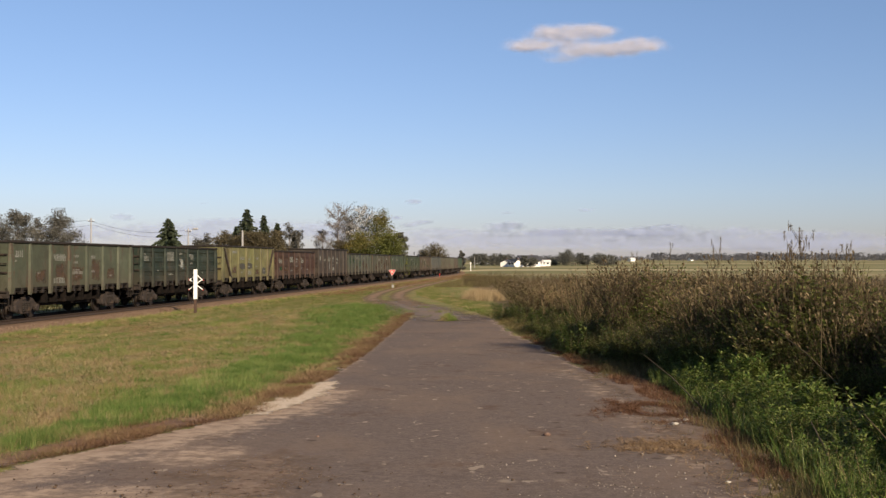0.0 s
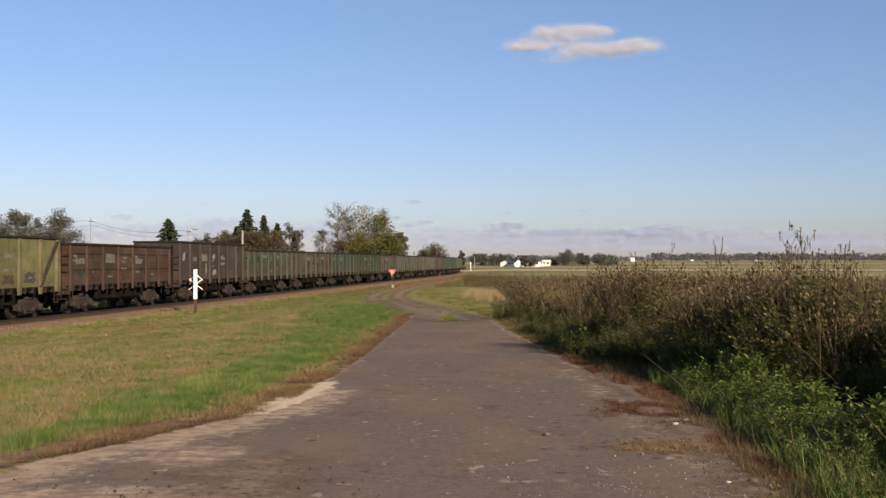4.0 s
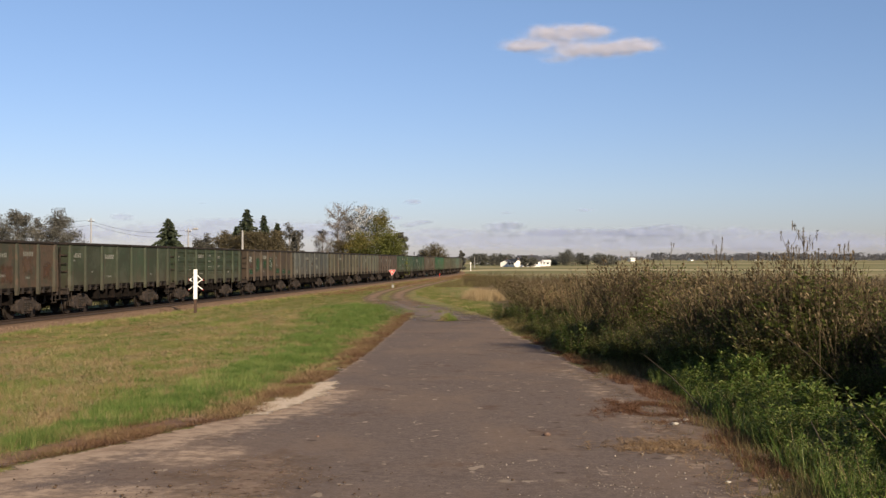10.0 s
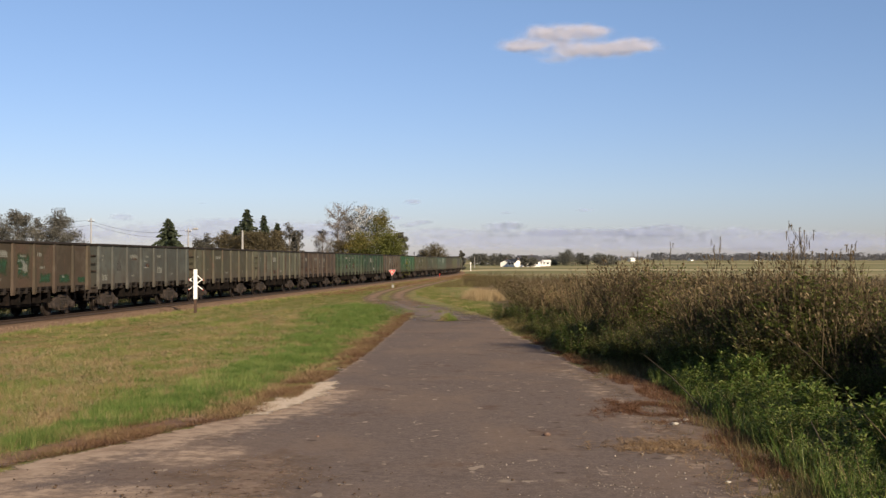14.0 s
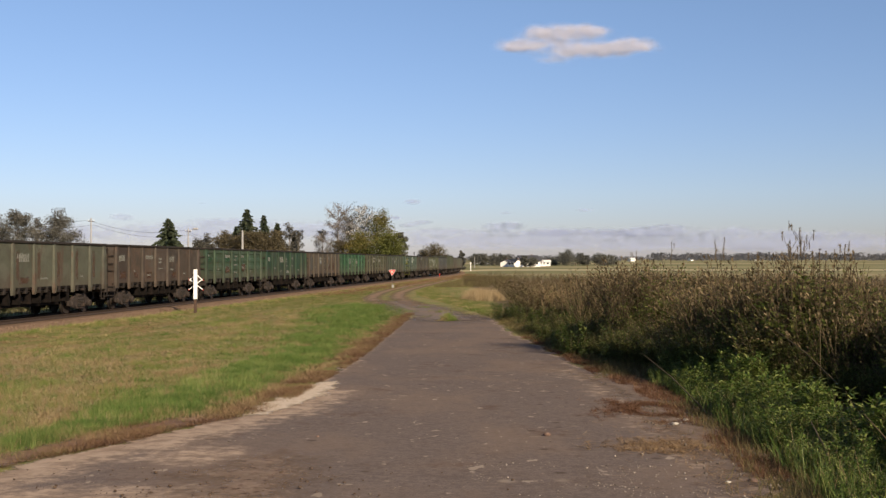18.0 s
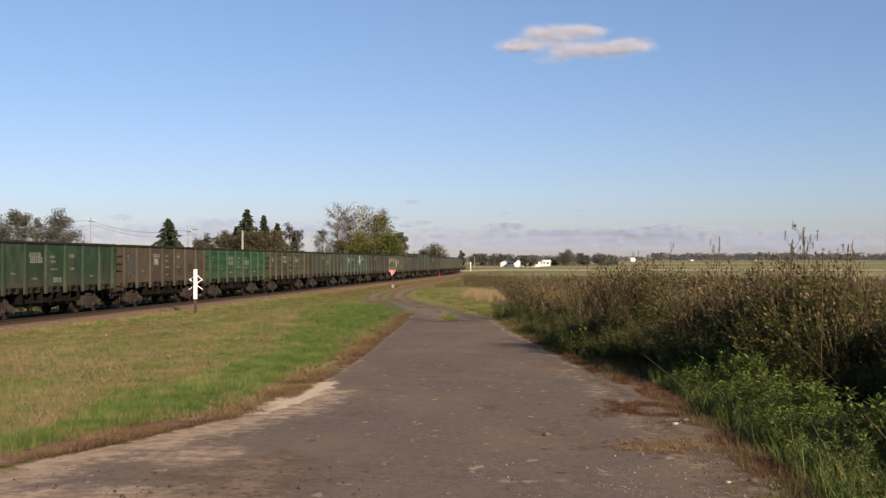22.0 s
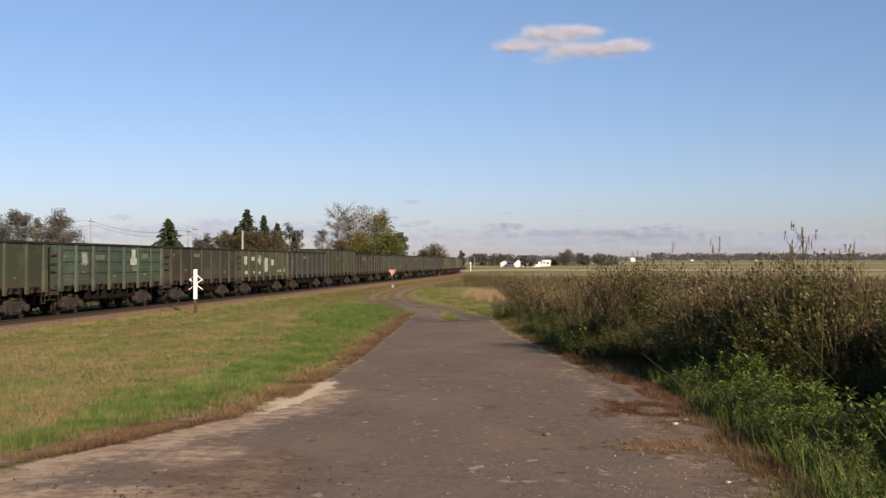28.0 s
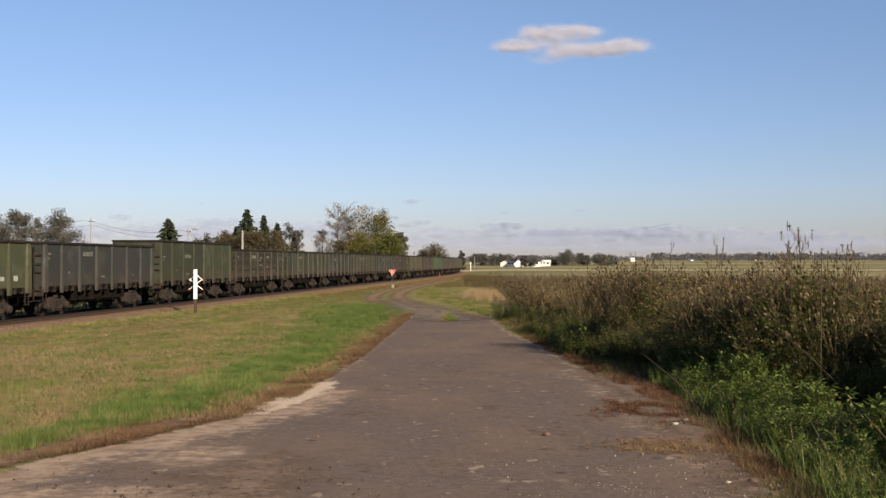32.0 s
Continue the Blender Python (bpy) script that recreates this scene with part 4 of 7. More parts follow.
PATCHES[4] = [(0.3, 2.55, 0.3, 0.65, M_PALE_PATCH), (1.3, 2.6, 0.4, 0.25, M_PALE_PATCH), (2.2, 2.6, 0.6, 0.3, M_PALE_PATCH), (3.3, 2.65, 0.35, 0.5, M_PALE_PATCH), (4.25, 2.7, 0.5, 0.18, M_PALE_PATCH), (4.25, 2.35, 0.5, 0.18, M_PALE_PATCH), (3.25, 1.6, 0.55, 0.5, M_PALE_PATCH), (2.55, 1.6, 0.15, 0.9, M_PALE_PATCH)]
PATCHES[5] = [(0.3, 2.2, 0.5, 1.0, M_GREEN_PATCH), (1.2, 2.4, 0.6, 0.6, M_GREEN_PATCH), (3.2, 1.9, 0.5, 0.9, M_GREEN_PATCH), (2.2, 1.6, 0.6, 0.6, M_BROWN_PATCH), (4.2, 1.6, 0.7, 1.2, M_BROWN_PATCH), (5.2, 1.6, 0.7, 0.9, M_BROWN_PATCH)]
PATCHES[6] = [(1.2, 1.5, 0.7, 0.9, M_RUST_PATCH), (2.2, 1.6, 0.7, 1.2, M_BROWN_PATCH), (3.2, 2.2, 0.6, 0.8, M_BROWN_PATCH), (4.2, 1.55, 0.7, 1.0, M_RUST_PATCH), (5.2, 1.9, 0.6, 1.1, M_BROWN_PATCH), (6.2, 1.6, 0.5, 1.0, M_RUST_PATCH), (2.3, 2.7, 0.45, 0.25, M_PALE_PATCH), (5.3, 2.8, 0.5, 0.22, M_PALE_PATCH)]
PATCHES[9] = [(0.25, 1.55, 0.65, 0.5, M_GREEN_PATCH), (1.2, 1.6, 0.65, 1.4, M_GREEN_PATCH), (2.2, 1.9, 0.65, 0.9, M_GREEN_PATCH), (3.15, 1.6, 0.7, 1.5, M_GREEN_PATCH), (4.2, 1.5, 0.7, 0.6, M_GREEN_PATCH), (5.2, 1.5, 0.7, 0.55, M_GREEN_PATCH), (6.2, 1.5, 0.6, 0.4, M_GREEN_PATCH), (0.35, 2.5, 0.4, 0.5, M_PALE_PATCH), (2.3, 2.75, 0.5, 0.25, M_PALE_PATCH), (3.35, 2.0, 0.4, 0.7, M_PALE_PATCH), (0.3, 2.05, 0.6, 0.35, M_RUST_PATCH)]
PATCHES[10] = [(0.3, 1.6, 0.4, 0.35, M_PALE_PATCH), (2.3, 2.6, 0.5, 0.25, M_BROWN_PATCH), (3.3, 2.2, 0.4, 0.3, M_BROWN_PATCH), (4.3, 1.9, 0.4, 0.4, M_PALE_PATCH), (1.3, 2.0, 0.3, 0.6, M_GREY_PATCH)]
PATCHES[12] = [(k + 0.14, 1.5, 0.2, 1.85, M_BROWN_PATCH) for k in range(7)] + [(2.3, 2.55, 0.5, 0.3, M_PALE_PATCH), (2.25, 1.5, 0.6, 0.45, M_RUST_PATCH)]
PATCHES[13] = [(0.3, 1.55, 0.6, 0.55, M_RUST_PATCH), (1.35, 1.55, 0.35, 0.45, M_RUST_PATCH), (2.25, 1.55, 0.5, 0.5, M_RUST_PATCH), (4.3, 1.55, 0.5, 0.5, M_RUST_PATCH), (0.35, 2.6, 0.4, 0.35, M_PALE_PATCH), (4.2, 2.55, 0.4, 0.4, M_PALE_PATCH)]
PATCHES[14] = [(2.2, 1.7, 0.6, 0.6, M_BROWN_PATCH), (4.2, 1.8, 0.6, 0.7, M_BROWN_PATCH), (0.3, 2.55, 0.5, 0.35, M_GREEN_PATCH), (2.2, 2.55, 0.6, 0.35, M_GREEN_PATCH)]
PATCHES[15] = [(0.3, 2.6, 0.4, 0.4, M_PALE_PATCH), (2.25, 2.5, 0.6, 0.3, M_PALE_PATCH), (3.4, 1.6, 0.45, 0.25, M_PALE_PATCH)]
PATCHES[16] = [(0.3, 1.6, 0.6, 1.5, M_GREY_PATCH), (2.2, 2.3, 0.5, 0.55, M_PALE_PATCH), (4.2, 1.6, 0.6, 0.8, M_RUST_PATCH), (5.2, 1.6, 0.6, 1.0, M_RUST_PATCH), (3.2, 1.6, 0.6, 0.4, M_RUST_PATCH)]
PATCHES[17] = [(2.2, 2.35, 0.6, 0.28, M_PALE_PATCH), (4.2, 2.35, 0.6, 0.4, M_PALE_PATCH), (4.6, 1.55, 0.25, 0.35, M_GREY_PATCH)]
PATCHES[18] = [(2.3, 2.45, 0.5, 0.3, M_PALE_PATCH), (4.2, 2.5, 0.6, 0.35, M_PALE_PATCH), (0.3, 2.55, 0.35, 0.4, M_PALE_PATCH)]
PATCHES[19] = [(0.3, 2.35, 0.5, 0.35, M_GREY_PATCH), (2.3, 2.3, 0.5, 0.45, M_GREY_PATCH), (3.3, 2.4, 0.5, 0.4, M_PALE_PATCH)]
M_WHITE_PATCH = peeling(surface("chalky_white_paint_patch", (0.27, 0.29, 0.26), (0.40, 0.42, 0.38), 8, (0.15, 0.16, 0.13), 4), 0.6)
for m in (M_RUST_PATCH, M_PALE_PATCH, M_GREEN_PATCH, M_GREY_PATCH, M_BROWN_PATCH):
    peeling(m, 0.4 if m == M_GREY_PATCH else 0.0)
PATCHES[20] = [(4.55, 2.75, 0.3, 0.5, M_WHITE_PATCH), (4.45, 2.35, 0.5, 0.45, M_WHITE_PATCH), (4.65, 2.05, 0.35, 0.35, M_PALE_PATCH), (5.3, 2.75, 0.5, 0.3, M_PALE_PATCH), (1.25, 2.3, 0.5, 0.8, M_PALE_PATCH)]
PATCHES[22] = [(0.35, 2.3, 0.42, 0.7, M_WHITE_PATCH), (1.3, 2.62, 0.5, 0.32, M_WHITE_PATCH), (2.22, 2.5, 0.52, 0.35, M_WHITE_PATCH), (2.4, 2.3, 0.22, 0.75, M_WHITE_PATCH), (3.18, 1.72, 0.55, 1.2, M_WHITE_PATCH), (4.15, 2.25, 0.5, 0.5, M_WHITE_PATCH), (0.45, 1.62, 0.4, 0.26, M_WHITE_PATCH), (1.6, 1.66, 0.22, 0.2, M_WHITE_PATCH), (2.35, 1.62, 0.3, 0.2, M_WHITE_PATCH), (5.15, 1.7, 0.25, 0.22, M_WHITE_PATCH), (5.6, 1.72, 0.2, 0.2, M_WHITE_PATCH), (6.2, 1.7, 0.2, 0.26, M_WHITE_PATCH)]
PATCHES[7] = [(2.25, 2.7, 0.5, 0.2, M_PALE_PATCH), (0.4, 2.75, 0.35, 0.25, M_PALE_PATCH)]
PATCHES[1] = [(0.3, 2.6, 0.4, 0.3, M_PALE_PATCH), (2.2, 2.6, 0.6, 0.3, M_PALE_PATCH), (3.3, 2.1, 0.35, 0.7, M_PALE_PATCH), (4.3, 2.7, 0.3, 0.35, M_PALE_PATCH)]
for i, w in wagons:
    bay = 2 * BODY / BAYS
    for k, (at, z0, wide, tall, mat) in enumerate(PATCHES.get(i, ())):
        r = random.Random(i * 50 + k)
        y0, wid = -BODY + at * bay, wide * bay
        if mat == M_PALE_PATCH and tall <= 0.45:
            n = max(3, int(wid / 0.15))
            for q in range(n):
                mark = new("stencil_mark", mark_mesh)
                mark.parent = w
                mark.location = (1.4475, y0 + q * wid / n, z0)
                mark.scale = (0.0125, wid / n * r.uniform(0.4, 0.66), min(tall, 0.32) * r.uniform(0.85, 1.0))
            continue
        soft = 0.14 if mat in (M_PALE_PATCH, M_WHITE_PATCH) else 0.34
        ring = [(math.cos(math.tau * q / 18), math.sin(math.tau * q / 18)) for q in range(18)]
        outline = []
        for c, s in ring:
            sq = max(abs(c), abs(s))
            f = (1 - soft * r.random()) * (0.5 / sq)
            outline.append((y0 + wid * (0.5 + c * f), z0 + tall * (0.5 + s * f)))
        bm = bmesh.new()
        prism(bm, outline, 1.449, 1.4545)
        bmesh.ops.recalc_face_normals(bm, faces=bm.faces[:])
        part("paint_patch", bm, mat, w)


# ---- plants ----
def leaf_fan(n, rng, r0, r1, z0, z1, length, width, up=0.4, taper=0.0):
    """n separate leaf blades round a stem: arrays of folded four-cornered leaves."""
    v = []
    for k in range(n):
        h = rng.random()
        z = z0 + (z1 - z0) * h
        a = rng.uniform(0, math.tau)
        r = rng.uniform(r0, r1) * (1 - taper * h)
        ln, wd = length * rng.uniform(0.6, 1.25) * (1 - 0.5 * taper * h), width * rng.uniform(0.7, 1.3)
        e = up + rng.normal(0, 0.35)
        d = np.array([math.cos(a) * math.cos(e), math.sin(a) * math.cos(e), math.sin(e)])
        s = np.array([-math.sin(a), math.cos(a), rng.normal(0, 0.3)])
        b = np.array([math.cos(a) * r, math.sin(a) * r, z])
        sag = np.array([0, 0, -0.15 * ln])
        v += [b, b + d * ln * 0.45 + s * wd / 2, b + d * ln + sag, b + d * ln * 0.5 - s * wd / 2]
    return np.array(v), np.arange(4 * n).reshape(-1, 4)


def weed_template(seed, leaves, seeds, leaf_len, leaf_w, branch=3):
    """A tall weed one metre high: stems, leaves, seed heads, as three sets of arrays."""
    rng = np.random.default_rng(seed)
    stems, lf, sd = [], [], []
    for b in range(branch):
        lean = rng.normal(0, 0.24, 2) if b else rng.normal(0, 0.06, 2)
        top = 1.0 if b == 0 else rng.uniform(0.65, 0.95)
        start = 0.0 if b == 0 else rng.uniform(0.1, 0.45)
        pts = [(lean[0] * (q - start) * 1.3, lean[1] * (q - start) * 1.3, q) for q in np.linspace(start, top, 4)]
        stems.append(tube(pts, [0.0042, 0.0036, 0.003, 0.0015], 3))
        v, f = leaf_fan(leaves // branch, rng, 0.0, 0.05, start + 0.12, top * 0.93, leaf_len, leaf_w, 0.45, 0.35)
        v = v + np.stack([lean[0] * (v[:, 2] - start) * 1.3, lean[1] * (v[:, 2] - start) * 1.3, 0 * v[:, 2]], -1)
        lf.append((v, f))
        v, f = leaf_fan(seeds // branch, rng, 0.0, 0.035, top * 0.80, top * 1.0, 0.05, 0.018, 0.9)
        v = v + np.stack([lean[0] * (v[:, 2] - start) * 1.3, lean[1] * (v[:, 2] - start) * 1.3, 0 * v[:, 2]], -1)
        sd.append((v, f))
    return joined(stems), joined(lf), joined(sd)


def weed_bed(name, label, pos, height, templates, mats, rng, category="weeds", wide=1.0):
    """One bed of weeds: stems, leaves and seed heads in one mesh with three materials."""
    kind = rng.integers(0, len(templates), len(pos))
    sets, index = [], []
    for k, tpl in enumerate(templates):
        pick = kind == k
        if not pick.any():
            continue
        yaw = rng.uniform(0, math.tau, pick.sum())
        lean = rng.normal(0, 0.14, (pick.sum(), 2)) + np.array([-0.04, 0.02])
        h = height[pick]
        size = np.stack([h * wide, h * wide, h], -1)
        for slot, arrays in enumerate(tpl):
            got = scatter(arrays, pos[pick], yaw, size, lean)
            sets.append(got)
            index.append(np.full(len(got[1]), slot, np.int32))
    v, f = joined(sets)
    me = raw_mesh(name, v, f)
    for m in mats:
        me.materials.append(m)
    me.polygons.foreach_set("material_index", np.concatenate(index))
    return tagged(new(name, me), label, category, kind="stuff")


def on_ground(x, y, sink=0.02):
    return np.stack([x, y, ground_z(x, y) - sink], -1)


WEED_Y = [4, 9, 11.7, 14, 19, 23, 30, 37, 45, 56, 70, 85]
WEED_X = [5.6, 5.4, 5.0, 4.2, 3.35, 3.1, 2.9, 2.6, 2.6, 3.3, 4.6, 5.4]
rng = np.random.default_rng(11)
T_GREEN = [weed_template(s, 230, 16, 0.060, 0.027, 7) for s in (1, 2, 3, 4)]
T_MID = [weed_template(s, 130, 16, 0.075, 0.032, 5) for s in (51, 52, 53)]
T_BROWN = [weed_template(s, 72, 48, 0.060, 0.018, 5) for s in (5, 6, 7)]
T_LIGHT = [weed_template(s, 30, 24, 0.10, 0.03, 2) for s in (8, 9)]

# the dense bank of weeds beside the lane
n = 2200
y = 9 * (34 / 9) ** rng.random(n)
x = np.interp(y, WEED_Y, WEED_X) + rng.random(n) ** 1.3 * 4.5
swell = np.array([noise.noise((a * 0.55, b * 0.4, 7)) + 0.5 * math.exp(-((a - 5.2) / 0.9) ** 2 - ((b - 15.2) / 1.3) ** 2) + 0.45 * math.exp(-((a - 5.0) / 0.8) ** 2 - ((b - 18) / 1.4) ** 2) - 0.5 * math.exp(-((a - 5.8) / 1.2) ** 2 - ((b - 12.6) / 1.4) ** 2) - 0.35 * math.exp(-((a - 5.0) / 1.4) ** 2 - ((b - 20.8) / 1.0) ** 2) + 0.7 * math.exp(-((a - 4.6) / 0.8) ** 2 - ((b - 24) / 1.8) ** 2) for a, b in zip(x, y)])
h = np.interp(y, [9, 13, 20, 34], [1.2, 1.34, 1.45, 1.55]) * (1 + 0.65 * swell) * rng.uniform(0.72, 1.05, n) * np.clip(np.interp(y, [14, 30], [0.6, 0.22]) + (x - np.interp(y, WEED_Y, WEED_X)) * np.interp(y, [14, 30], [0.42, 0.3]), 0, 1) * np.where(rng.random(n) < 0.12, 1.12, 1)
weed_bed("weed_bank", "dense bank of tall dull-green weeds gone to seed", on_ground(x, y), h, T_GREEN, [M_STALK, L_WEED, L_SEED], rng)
n = 900
y = rng.uniform(24, 50, n)
x = np.interp(y, WEED_Y, WEED_X) + rng.random(n) ** 1.2 * 4.5
swell = np.array([noise.noise((a * 0.5, b * 0.3, 17)) for a, b in zip(x, y)])
h = 1.55 * (1 + 0.7 * swell) * rng.uniform(0.65, 1.05, n) * np.clip(0.14 + (x - np.interp(y, WEED_Y, WEED_X)) * 0.25, 0, 1)
weed_bed("russet_bank", "russet-brown weeds at the far end of the bank", on_ground(x, y), h, T_MID, [M_STALK, L_WEED_BROWN, L_SEED], rng, wide=1.5)
# lower leafy weeds along its front
n = 520
y = 13 * (33 / 13) ** rng.random(n)
x = np.interp(y, WEED_Y, WEED_X) - 0.1 + rng.random(n) * 0.9
h = rng.uniform(0.45, 0.9, n) * np.clip(0.6 + (x - np.interp(y, WEED_Y, WEED_X)) * 0.6, 0.5, 1.1)
weed_bed("low_weeds", "lower olive-green weeds along the bank's front", on_ground(x, y), h, T_GREEN, [M_STALK, L_WEED, L_SEED], rng, wide=1.2)
# loose wiry tops that stand out of the bank in clumps
T_WISP = [weed_template(s, 45, 60, 0.045, 0.014, 9) for s in (31, 32, 33)]
n = 240
spot = rng.choice(6, n, p=[0.2, 0.2, 0.25, 0.05, 0.1, 0.2])
y = np.array([15.3, 17.8, 24.0, 13.2, 20.0, 31.0])[spot] + rng.normal(0, 0.7, n)
x = np.array([5.2, 5.0, 4.5, 5.5, 5.6, 5.0])[spot] + rng.normal(0, 0.4, n)
h = np.array([1.85, 1.8, 2.05, 1.4, 1.65, 2.05])[spot] * rng.uniform(0.75, 1.08, n)
weed_bed("wiry_weeds", "wiry olive-brown weed tops standing out of the bank", on_ground(x, y), h, T_WISP, [M_STALK, L_WEED, L_SEED], rng)
# their taller brown mates behind and along the top
n = 720
y = 10 * (60 / 10) ** rng.random(n)
x = np.interp(y, WEED_Y, WEED_X) + 1.3 + rng.random(n) * (3 + y * 0.35)
swell = np.array([noise.noise((a * 0.4, b * 0.3, 3)) for a, b in zip(x, y)])
h = rng.uniform(0.95, 1.5, n) * (1 + 0.6 * swell) * np.interp(y, [10, 20, 30, 60], [0.95, 1.05, 1.05, 1.0])
weed_bed("withered_weeds", "withered brown weeds with seed heads above the bank", on_ground(x, y), h, T_BROWN, [M_STALK, L_WEED_BROWN, L_SEED], rng)
# thin pale stems, bare or with a few withered leaves, all over the bank
T_BARE = [weed_template(s, 10, 26, 0.05, 0.013, 4) for s in (41, 42, 43)]
n = 480
y = 11 * (60 / 11) ** rng.random(n)
x = np.interp(y, WEED_Y, WEED_X) + 0.9 + rng.random(n) ** 1.3 * (2.5 + y * 0.12)
swell = np.array([noise.noise((a * 0.6, b * 0.4, 23)) for a, b in zip(x, y)])
h = rng.uniform(0.9, 1.6, n) * (1 + 0.45 * swell) * np.clip(0.6 + (x - np.interp(y, WEED_Y, WEED_X)) * 0.3, 0, 1) * np.interp(y, [10, 20, 30, 60], [0.95, 1.05, 1.1, 1.05])
weed_bed("bare_stems", "thin pale dry stems standing in the weed bank", on_ground(x, y), h, T_BARE, [L_TAN, L_WEED_BROWN, L_SEED], rng, wide=0.8)
# reddish-brown stand that fills the middle distance
n = 3600
y = 40 * (170 / 40) ** rng.random(n)
x = np.interp(y, [40, 56, 70, 90, 120, 170], [3.2, 3.7, 4.2, 3.4, 2.2, 3.5]) + rng.random(n) ** 1.2 * (4 + y * 0.32)
h = rng.uniform(0.6, 1.25, n) * np.interp(y, [40, 60, 170], [1.2, 1.05, 1.0]) * (1 + 0.7 * np.array([noise.noise((a * 0.22, b * 0.07, 53)) for a, b in zip(x, y)]))
weed_bed("far_weeds", "reddish-brown stand of withered weeds at the field's edge", on_ground(x, y), h, T_LIGHT, [M_STALK, L_WEED_BROWN, L_SEED], rng, wide=1.5)
# low fresh nettles and grass in front of the bank
rngn = np.random.default_rng(12)
T_NETTLE = []
for s in (1, 2, 3):
    r = np.random.default_rng(40 + s)
    T_NETTLE.append((tube([(0, 0, 0), (0.02, 0, 0.5), (0.03, 0.02, 0.95)], [0.009, 0.007, 0.003], 3), leaf_fan(84, r, 0.0, 0.15, 0.06, 0.98, 0.16, 0.044, 0.3, 0.4), leaf_fan(6, r, 0, 0.05, 0.7, 0.95, 0.08, 0.02, 0.2)))
n = 1700
y = 6.2 * (17 / 6.2) ** rngn.random(n)
x = np.interp(y, [6, 7.2, 9, 11, 14, 17], [2.45, 2.6, 2.8, 2.95, 3.2, 3.2]) + rngn.random(n) * np.interp(y, [6, 8.3, 9.5, 12, 17], [3.0, 1.9, 0.9, 0.95, 1.0])
bulge = np.array([noise.noise((a * 1.4, b * 1.2, 5)) for a, b in zip(x, y)])
h = rngn.uniform(0.16, 0.52, n) * (1 + 0.9 * bulge) * np.clip(0.45 + (x - np.interp(y, [6, 17], [2.5, 3.1])) * 0.55, 0.4, 1.1)
weed_bed("nettle_patch", "low patch of fresh green nettles beside the lane", on_ground(x, y), h, T_NETTLE, [M_STALK, L_NETTLE, L_NETTLE], rngn, "nettles", 1.0)
n = 240
spot = rngn.choice(6, n, p=[0.24, 0.2, 0.2, 0.14, 0.12, 0.1])
y = np.array([43.0, 37.0, 32.0, 27.0, 23.5, 20.5])[spot] + rngn.normal(0, 1.0, n)
x = np.array([2.6, 3.6, 3.5, 3.2, 3.1, 3.3])[spot] + rngn.normal(0, 0.42, n)
x = np.maximum(x, np.interp(y, WEED_Y, WEED_X) - 0.35)
weed_bed("green_shrubs", "bright green leafy weeds along the foot of the bank", on_ground(x, y), rngn.uniform(0.25, 0.75, n), T_NETTLE, [M_STALK, L_SHRUB, L_SHRUB], rngn, "weeds", 1.1)


def blade_clump(seed, blades, spread, lean):
    r = np.random.default_rng(seed)
    v = []
    for k in range(blades):
        a, q = r.uniform(0, math.tau, 2)
        b = np.array([math.cos(q), math.sin(q), 0]) * spread * r.random()
        h = r.uniform(0.55, 1.0)
        t = np.array([math.cos(a) * lean * h, math.sin(a) * lean * h, h])
        w = np.array([-math.sin(a), math.cos(a), 0]) * 0.05
        v += [b - w, b + w, b + t]
    return np.array(v), np.arange(3 * blades).reshape(-1, 3)


def grass(name, label, x, y, length, width, mat, seed, lean=0.7, blades=8, sink=0.01):
    r = np.random.default_rng(seed)
    pos = on_ground(x, y, sink)
    tpl = blade_clump(seed, blades, 1.0, lean)
    size = np.stack([width, width, length], -1)
    v, f = scatter(tpl, pos, r.uniform(0, math.tau, len(x)), size, r.normal(0, 0.25, (len(x), 2)))
    return tagged(placed(raw_mesh(name, v, f), mat), label, "grass", kind="stuff")


r = np.random.default_rng(21)
n = 52000
y = 7.5 * (150 / 7.5) ** r.random(n)
edge = np.interp(y, LANE_Y + [60, 80, 100, 150], LANE_L + [-4.2, -6.2, -6.6, -4.6])
foot = TRACK_X + (y - TRACK_Y) * SA / CA + 3.4
lo = np.maximum(foot, -0.47 * y - 1)
x = lo + (edge - lo) * r.random(n)
tuft = np.array([noise.noise((a * 1.0, b * 0.15, 0)) for a, b in zip(x, y)])
length = (0.028 + 0.045 * np.clip(tuft + 0.25, 0, 1)) * r.uniform(0.5, 1.3, n) * (1 + y / 90)
grass("meadow_grass", "short mown meadow grass, green mottled with straw", x, y, length, 0.055 * (0.6 + y / 38), L_MEADOW, 22, 1.25)
n = 34000
y = 7.5 * (62 / 7.5) ** r.random(n)
edge = np.interp(y, LANE_Y + [62], LANE_L + [-3.0])
far = np.interp(y, [7, 9.6, 13.2, 18.8, 27, 38, 52, 62], [-4.0, -4.05, -3.9, -3.75, -4.1, -5.0, -6.6, -7.5])
wobble = np.array([noise.noise((b * 0.35, 4, 0)) + 0.6 * noise.noise((b * 1.1, 6, 0)) for b in y]) * 0.55
x = edge - 0.55 + (far + wobble - edge + 0.55) * (0.5 + 0.5 * np.clip(r.normal(0.05, 0.5, n), -1.15, 1.12))
grass("verge_grass", "lush bright green grass along the lane's edge", x, y, r.uniform(0.05, 0.15, n) * (1 + y / 110) * np.array([0.5 + 1.6 * abs(noise.noise((a * 1.1, b * 0.7, 5))) for a, b in zip(x, y)]), 0.06 * (0.7 + y / 40), L_VERGE, 23, 1.25)
count, blades = 420, 40
cy = 7.6 * (50 / 7.6) ** r.random(count)
edge = np.interp(cy, LANE_Y, LANE_L) - 0.7
